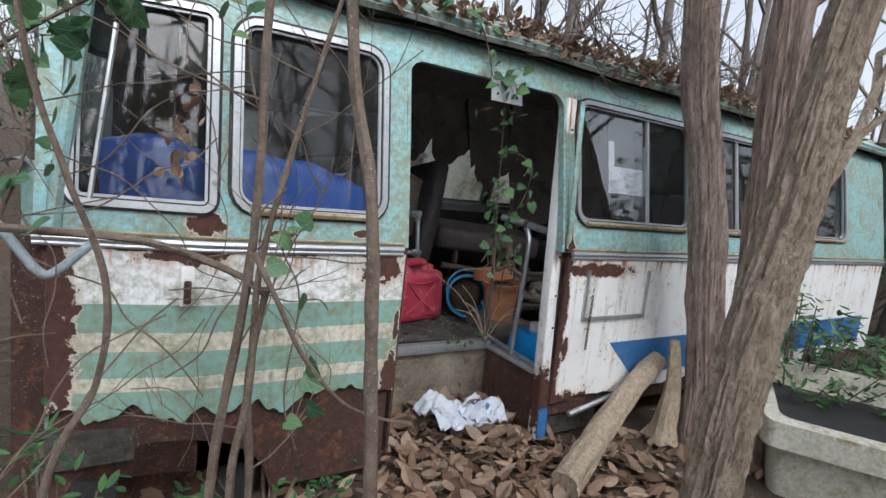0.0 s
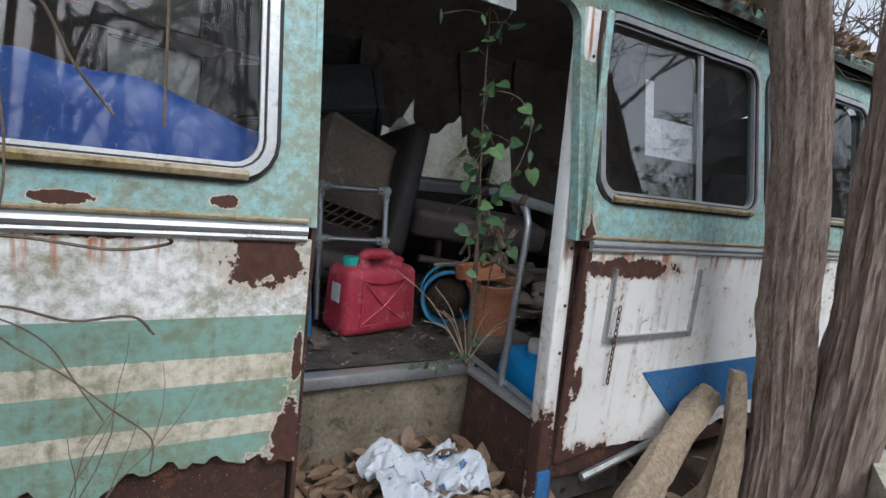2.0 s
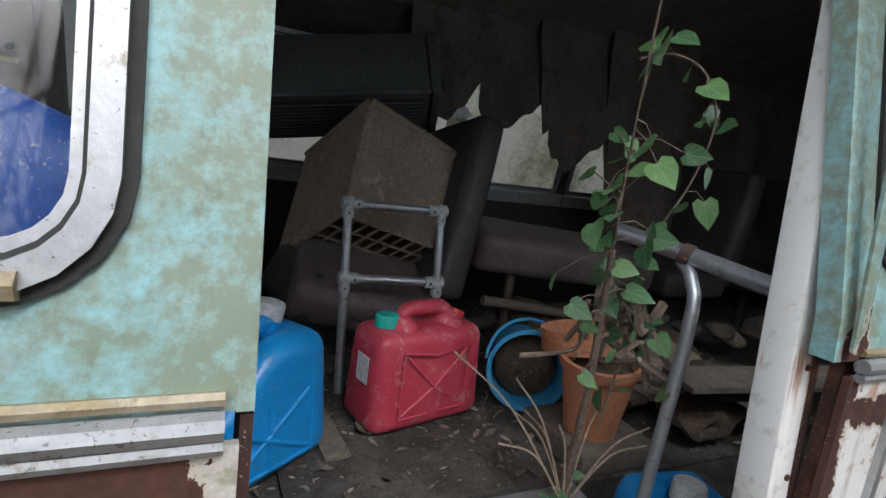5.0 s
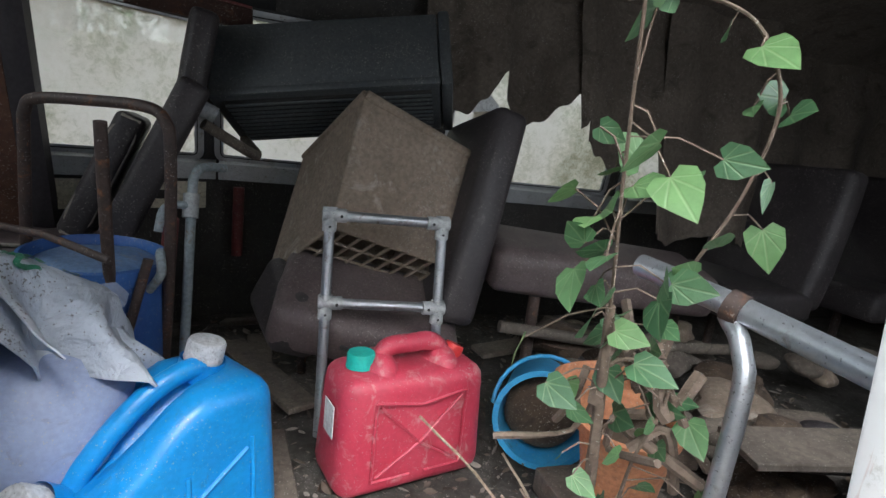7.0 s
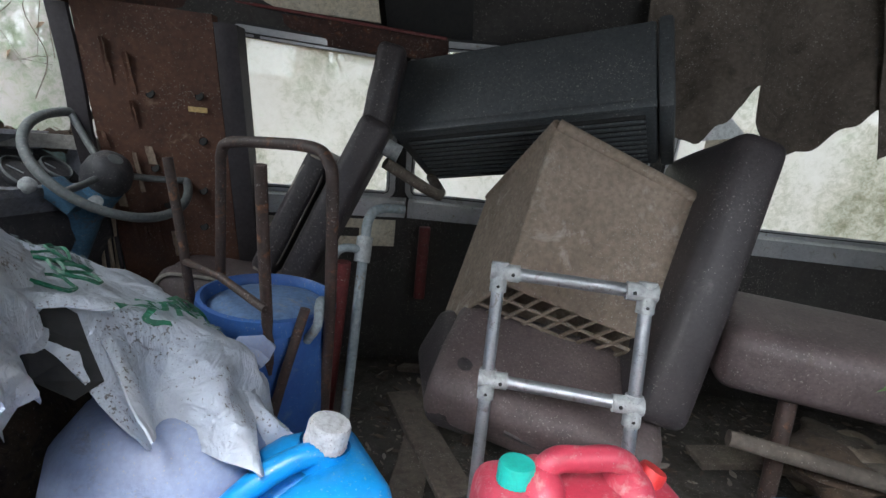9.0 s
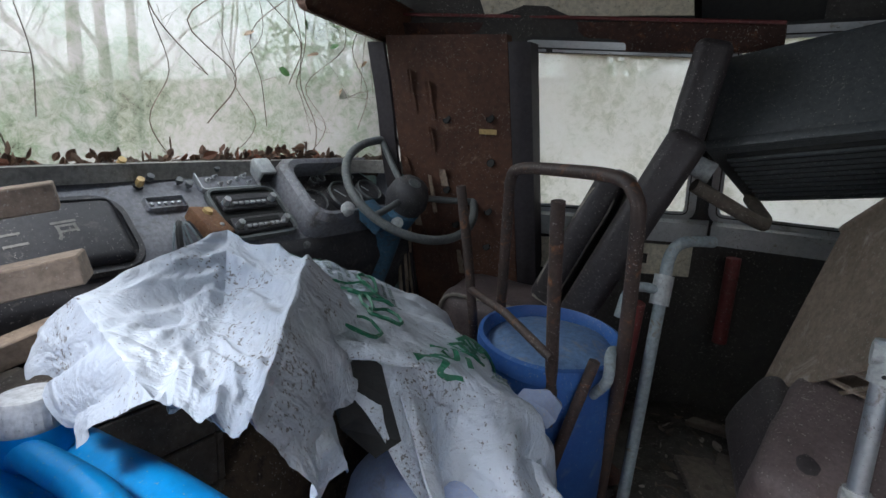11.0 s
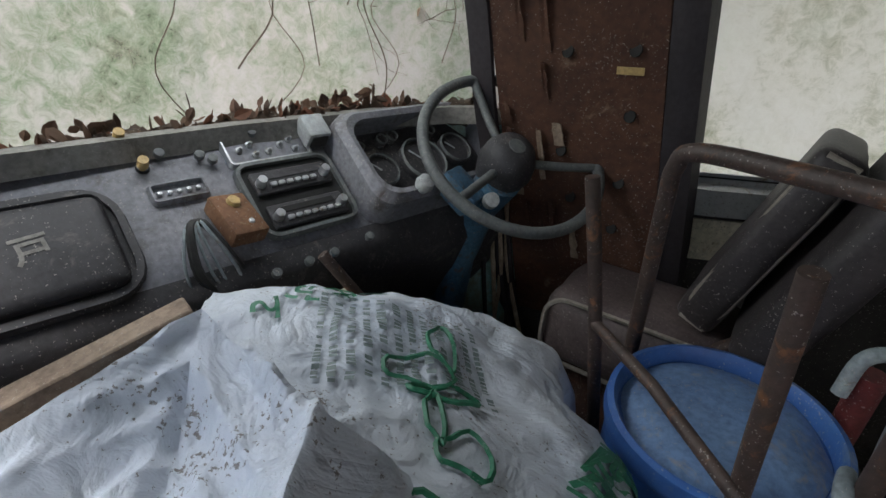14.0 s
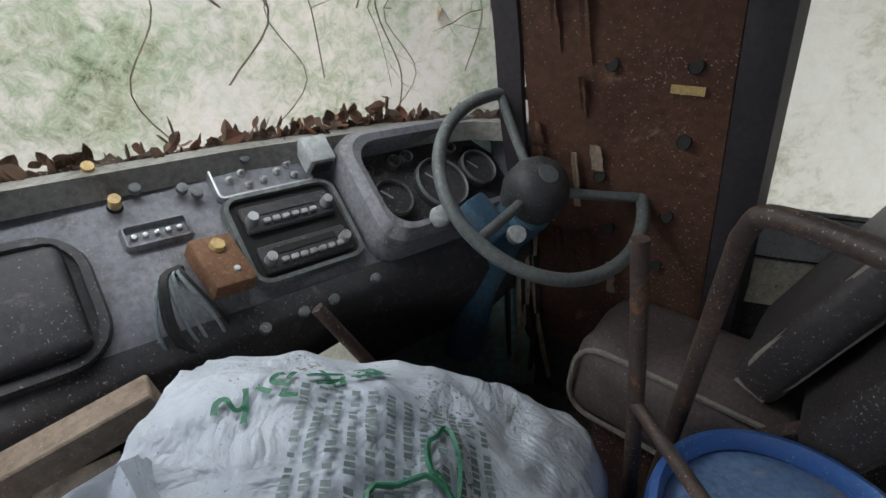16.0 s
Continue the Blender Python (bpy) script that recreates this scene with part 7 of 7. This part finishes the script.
sapling("pale leaning stem at the front of the bus", [(-0.13, 0.90, -0.05), (-0.09, 0.90, 0.6), (-0.02, 0.90, 0.8), (-0.01, 0.90, 0.96), (-0.06, 0.90, 1.12), (-0.11, 0.90, 1.30), (-0.16, 0.9, 1.7)], [0.006, 0.004], 5, 0)
sapling("drooping brown branch before the striped panel", [(0.22, 0.97, 1.0), (0.26, 0.95, 0.92), (0.32, 0.95, 0.80), (0.41, 0.95, 0.69), (0.50, 0.95, 0.64), (0.60, 0.97, 0.60)], [0.006, 0.003], 6, 0)
pole = thing("pole", "bare brown pole lying across the front of the bus", "pole")
part("pole", piped([(-0.55, 1.32, 1.0), (-0.2, 1.30, 0.985), (0.05, 1.30, 0.965), (0.24, 1.30, 0.895), (0.32, 1.3, 0.84)], 0.009, 9, 5, 0.2), "twig", pole)
mir = thing("mirror_bracket", "bent pale tubular mirror bracket at the front corner", "bracket")
part("arm", piped([(-0.30, 1.5, 1.06), (-0.20, 1.45, 0.93), (-0.15, 1.42, 0.87), (-0.12, 1.42, 0.87), (-0.05, 1.50, 0.93)], 0.011, 10, 4), "greypipe", mir)
rg = random.Random(61)
for k in range(34):
    v = thing("vine", "thin tangled vine draped over the bus side", "vine", group="side vines")
    x, z = rg.uniform(-0.3, 0.48), rg.uniform(0.55, 1.75)
    if k % 3 == 0:
        x = rg.uniform(-0.35, 0.35)
    p = Vector((x, 1.60 - rg.random() * 0.35, z))
    pts = [p]
    d = Vector((rg.uniform(-1, 1), rg.uniform(-0.2, 0.2), rg.uniform(-1, 0.3))).normalized()
    for j in range(6):
        d = (d + Vector((rg.uniform(-1, 1), rg.uniform(-0.2, 0.2), rg.uniform(-1, 0.7))) * 0.55).normalized()
        pts.append(pts[-1] + d * 0.09)
        pts[-1].y = min(1.60, pts[-1].y)
        pts[-1].x = min(0.60, pts[-1].x)
    part("stem", piped(pts, rg.uniform(0.001, 0.0026), 5, 5), "twig", v)
ivy_plant("green ivy spilling over the front corner of the bus", [(-0.25, 1.35, 1.30), (-0.15, 1.38, 1.40), (-0.02, 1.42, 1.52), (0.05, 1.45, 1.58), (0.12, 1.48, 1.55)], 0.004, 70, 0.06, 0.075, (70, 0, -90), 15)
ivy_plant("ivy leaves hanging on the front of the bus", [(-0.22, 1.30, 1.45), (-0.18, 1.30, 1.3), (-0.16, 1.3, 1.15), (-0.2, 1.3, 1.0)], 0.003, 22, 0.05, 0.05, (70, 0, -90), 16)
ivy_plant("single ivy strand under the window", [(0.35, 1.20, 1.08), (0.33, 1.20, 0.98), (0.38, 1.2, 0.85), (0.36, 1.2, 0.6), (0.40, 1.2, 0.45)], 0.002, 10, 0.055, 0.04, (70, 0, -90), 17)
ivy_plant("ivy on the roof edge above the door", [(0.85, 1.74, 1.80), (1.0, 1.74, 1.82), (1.15, 1.74, 1.80), (1.22, 1.74, 1.70), (1.24, 1.72, 1.6)], 0.003, 22, 0.045, 0.03, (60, 0, -90), 18)
wad = thing("dead_leaf_cluster", "wad of dead brown leaves caught on the window", "leaves")
bm = bmesh.new()
for k in range(30):
    p = Vector((0.145 + rg.gauss(0, 0.03), 1.62 - rg.random() * 0.05, 1.25 + rg.gauss(0, 0.06)))
    leaf_shape(bm, Matrix.Translation(p) @ pose(0, 0, 0, rg.uniform(0, 360), rg.uniform(0, 360), rg.uniform(0, 360)), rg.uniform(0.025, 0.05), rg.uniform(0.015, 0.035), rg.uniform(-0.5, 0.8))
part("leaves", bm, "leaf_dry", wad, "", False)

# roof litter and twigs
bm = bmesh.new()
for k in range(1500):
    x = rg.uniform(0.3, 4.6)
    v = abs(rg.gauss(0.02, 0.05))
    q = roof_at((x + 0.22) / 5.5, min(0.9, v)) + Vector((0, -0.02, 0.012 + 0.03 * rg.random()))
    leaf_shape(bm, Matrix.Translation(q) @ pose(0, 0, 0, rg.uniform(-60, 60), rg.uniform(-60, 60), rg.uniform(0, 360)), rg.uniform(0.03, 0.07), rg.uniform(0.015, 0.04), rg.uniform(-0.5, 0.8))
tagged(part("roof_litter", bm, "leaf_dry", None, "", False), "dead leaves heaped in the roof gutter", "leaves", kind="stuff")
bm = bmesh.new()
for k in range(130):
    x = rg.uniform(1.5, 3.2)
    p = Vector((x, 1.72 + rg.gauss(0, 0.1), 1.80 + 0.1 * rg.random()))
    grow(bm, p, Vector((rg.uniform(-1, 1), rg.uniform(-1, 0.4), rg.uniform(-0.4, 0.6))).normalized(), rg.uniform(0.1, 0.3), 0.003, 1, rg, 0.9)
tagged(part("twig_tangle", bm, "twig"), "tangle of dead twigs hanging off the roof", "twigs", kind="stuff")

# fallen log, litter bag, trough, chain
log = thing("log", "split grey dead log leaning on the bus", "log")
bm = tube(bmesh.new(), smooth_path([(1.50, 1.28, 0.05), (1.80, 1.40, 0.15), (2.10, 1.51, 0.25), (2.42, 1.60, 0.36)], 24), [0.058, 0.046], 40, 0.10)
for v in bm.verts:
    c = Vector((1.96, 1.44, 0.20))
    d = v.co - c
    ax = Vector((0.91, 0.32, 0.31)).normalized()
    rad = d - ax * d.dot(ax)
    v.co += rad.normalized() * (0.012 * abs(noise.noise(Vector((rad.x * 60, rad.z * 60, d.dot(ax) * 4)))) - 0.016 * max(0.0, noise.noise(Vector((rad.y * 40, rad.z * 40, d.dot(ax) * 2 + 7)))))
part("log", bm, "deadwood", log)
slab = thing("bark_slab", "upright slab of shredded dead wood", "bark")
part("slab", trunk_mesh([(2.36, 1.46, 0.0), (2.37, 1.46, 0.3), (2.33, 1.46, 0.52)], 0.06, 0.025, 12, 0.4, 0.4, 19), "deadwood", slab)
strip2 = thing("metal_strip", "loose aluminium strip under the bus skirt", "strip")
part("strip", piped([(1.85, 1.63, 0.13), (2.3, 1.64, 0.21)], 0.014, 6), "alu", strip2)


def rag(u, v):
    return Vector((1.20 + 0.36 * u, 1.72 + 0.28 * v, 0.075 + 0.05 * math.sin(u * 7 + v * 3) * math.sin(v * 5) + wrinkle(u * 0.8, v * 0.8, 1.3) * 1.8 + 0.02))


bag = thing("plastic_bag", "crumpled white plastic bag with blue print on the leaves", "bag")
part("sheet", grid(rag, 36, 30, 0.004), "sack", bag)
for u, v, w in ((0.35, 0.3, 0.05), (0.6, 0.25, 0.05), (0.72, 0.55, 0.12), (0.2, 0.6, 0.07), (0.8, 0.3, 0.06), (0.5, 0.5, 0.05)):
    bm = bmesh.new()
    vs = [[bm.verts.new(rag(u + w * i / 5, v + 0.07 * j / 4) + Vector((0, 0, 0.004))) for j in range(5)] for i in range(6)]
    for i in range(5):
        for j in range(4):
            bm.faces.new((vs[i][j], vs[i + 1][j], vs[i + 1][j + 1], vs[i][j + 1]))
    part("printed_patch", bm, "bluepaint", bag)
trough = thing("trough", "stained cream moulded basin used as a planter", "basin", pose(3.05, 0.95, -0.35, 0, 0, 30))
bm = bmesh.new()
for g0, z0, g1, z1 in ((0.30, 0.0, 0.36, 0.56), (0.36, 0.56, 0.40, 0.57), (0.40, 0.57, 0.40, 0.68), (0.40, 0.68, 0.34, 0.68), (0.34, 0.68, 0.28, 0.2)):
    la = [(a * 1.5, b, z0) for a, b in rounded(-g0, g0, -g0, g0, 0.05)]
    lb = [(a * 1.5, b, z1) for a, b in rounded(-g1, g1, -g1, g1, 0.05)]
    ring_loop(bm, [la, lb])
bmesh.ops.remove_doubles(bm, verts=bm.verts, dist=0.001)
part("basin", bm, "trough", trough)
bm = bmesh.new()
bm.faces.new([bm.verts.new((a * 1.5, b, 0.55)) for a, b in rounded(-0.33, 0.33, -0.33, 0.33, 0.07)])
part("water", bm, "black", trough, "dark stagnant water", False)
chain = thing("chain", "rusty hanging chain on the hatch", "chain")
for k in range(13):
    p = Vector((1.90, 1.632, 0.70 - 0.020 * k))
    part("link", tube(bmesh.new(), [p + Vector(((0.006 if k % 2 else 0.001) * math.cos(a), (0.001 if k % 2 else 0.006) * math.cos(a), 0.013 * math.sin(a))) for a in [2 * math.pi * j / 10 for j in range(11)]], 0.0022, 5, 0, False), "rust", chain)
latch = thing("handle", "small rusty white handle on the striped panel", "handle")
part("plate", boxed(0.155, 0.195, 1.628, 1.648, 0.72, 0.84, 0.006), "jamb", latch)
part("grip", boxed(0.165, 0.185, 1.615, 1.628, 0.73, 0.80, 0.005), "rust", latch)


def shrub(label, x, y, r, h, n, seed, size=0.07):
    t = thing("shrub", label, "shrub")
    rg6 = random.Random(seed)
    st, lf = bmesh.new(), bmesh.new()
    z0 = ground_z(x, y)
    for k in range(n):
        a, q = rg6.uniform(0, 6.28), r * math.sqrt(rg6.random())
        top = Vector((x + q * math.cos(a), y + q * math.sin(a), z0 + h * rg6.uniform(0.35, 1.0) * (1 - 0.4 * q / r)))
        tube(st, [Vector((x + q * 0.4 * math.cos(a), y + q * 0.4 * math.sin(a), z0)), top], 0.004, 4, 0, False)
        for j in range(7):
            leaf_shape(lf, Matrix.Translation(top + Vector((rg6.gauss(0, 0.03), rg6.gauss(0, 0.03), rg6.gauss(0, 0.03)))) @ pose(0, 0, 0, rg6.uniform(-30, 30), rg6.uniform(-50, 10), 51 * j + rg6.uniform(-20, 20)), size * rg6.uniform(0.7, 1.2), size * 0.4, 0.3)
    part("stem", st, "twig", t)
    part("foliage", lf, "shrub", t, "glossy green leaves", False)


shrub("low glossy evergreen shrub behind the basin", 3.7, 1.5, 0.7, 0.75, 150, 1)
shrub("low glossy evergreen shrub beside the trees", 4.6, 0.6, 0.8, 0.7, 150, 2)
shrub("low evergreen shoots by the bus wheel", 0.45, 1.62, 0.25, 0.22, 22, 3, 0.05)
shrub("small evergreen shoot at the front of the bus", -0.12, 1.45, 0.10, 0.62, 9, 4, 0.05)
for k, (x, y, r, h) in enumerate(((6.5, 6.0, 1.6, 3.2), (3.5, 7.5, 1.8, 4.2), (-3.0, 6.5, 1.6, 3.0), (7.5, 3.0, 1.4, 2.4), (9.0, 0.5, 1.6, 2.2), (0.5, 8.0, 1.8, 4.0), (-4, 2.5, 1.5, 2.2), (-2.5, -6, 2, 2.5), (3, -7, 2, 2.6), (6.5, -3, 1.6, 2.4), (5.0, -4.5, 2.0, 5.0), (8.0, -5.5, 2.2, 5.5), (9.5, -2.0, 2.0, 5.0), (1.0, -6.5, 2.0, 4.5), (11.5, -4.0, 2.4, 6.0))):
    shrub("evergreen thicket among the bare trees", x, y, r, h, 260, 20 + k, 0.13)
bm = bmesh.new()
for k in range(420):
    a, d = rg.uniform(0, 6.28), rg.uniform(4.5, 14)
    x, y = 1.5 + d * math.cos(a), 1.5 + d * math.sin(a)
    if abs(y - 2.7) < 1.7 and -1.2 < x < 6.0:
        continue
    grow(bm, Vector((x, y, ground_z(x, y) - 0.05)), Vector((rg.uniform(-0.3, 0.3), rg.uniform(-0.3, 0.3), 1)).normalized(), rg.uniform(0.8, 2.2), rg.uniform(0.006, 0.02), 3, rg, 0.7)
tagged(part("undergrowth", bm, "farwood"), "bare tangled woodland undergrowth", "undergrowth", kind="stuff")
tyre = thing("wheel", "flat black bus tyre sunk in the soil", "wheel", pose(0.16, 1.80, 0.10, 90))
part("tyre", turned([(0.15, -0.07), (0.27, -0.07), (0.30, -0.03), (0.30, 0.03), (0.27, 0.07), (0.15, 0.07), (0.15, -0.07)], 36), "rubber", tyre)
part("rim", turned([(0, -0.03), (0.10, -0.03), (0.15, 0.05)], 24), "rust", tyre)


def tarp_at(u, v):
    """A bundle of sheet bulging against the window from inside."""
    x = -0.06 + 0.92 * u
    top = 1.20 - 0.10 * max(0, (x - 0.35) / 0.5) ** 1.5 + 0.03 * noise.noise(Vector((x * 6, 0, 0)))
    a = math.pi * v
    z = 0.33 + (top - 0.33) * math.sin(a) ** 0.35
    return Vector((x + 0.02 * noise.noise(Vector((x * 9, z * 9, 1))), 1.825 - 0.085 * math.cos(a) + 0.015 * noise.noise(Vector((x * 8, z * 7, 0))), z))


tp = part("tarpaulin_bundle", grid(tarp_at, 40, 30, 0.006), "tarp")
tagged(tp, "bundled blue tarpaulin sheet behind the bus window", "tarpaulin")
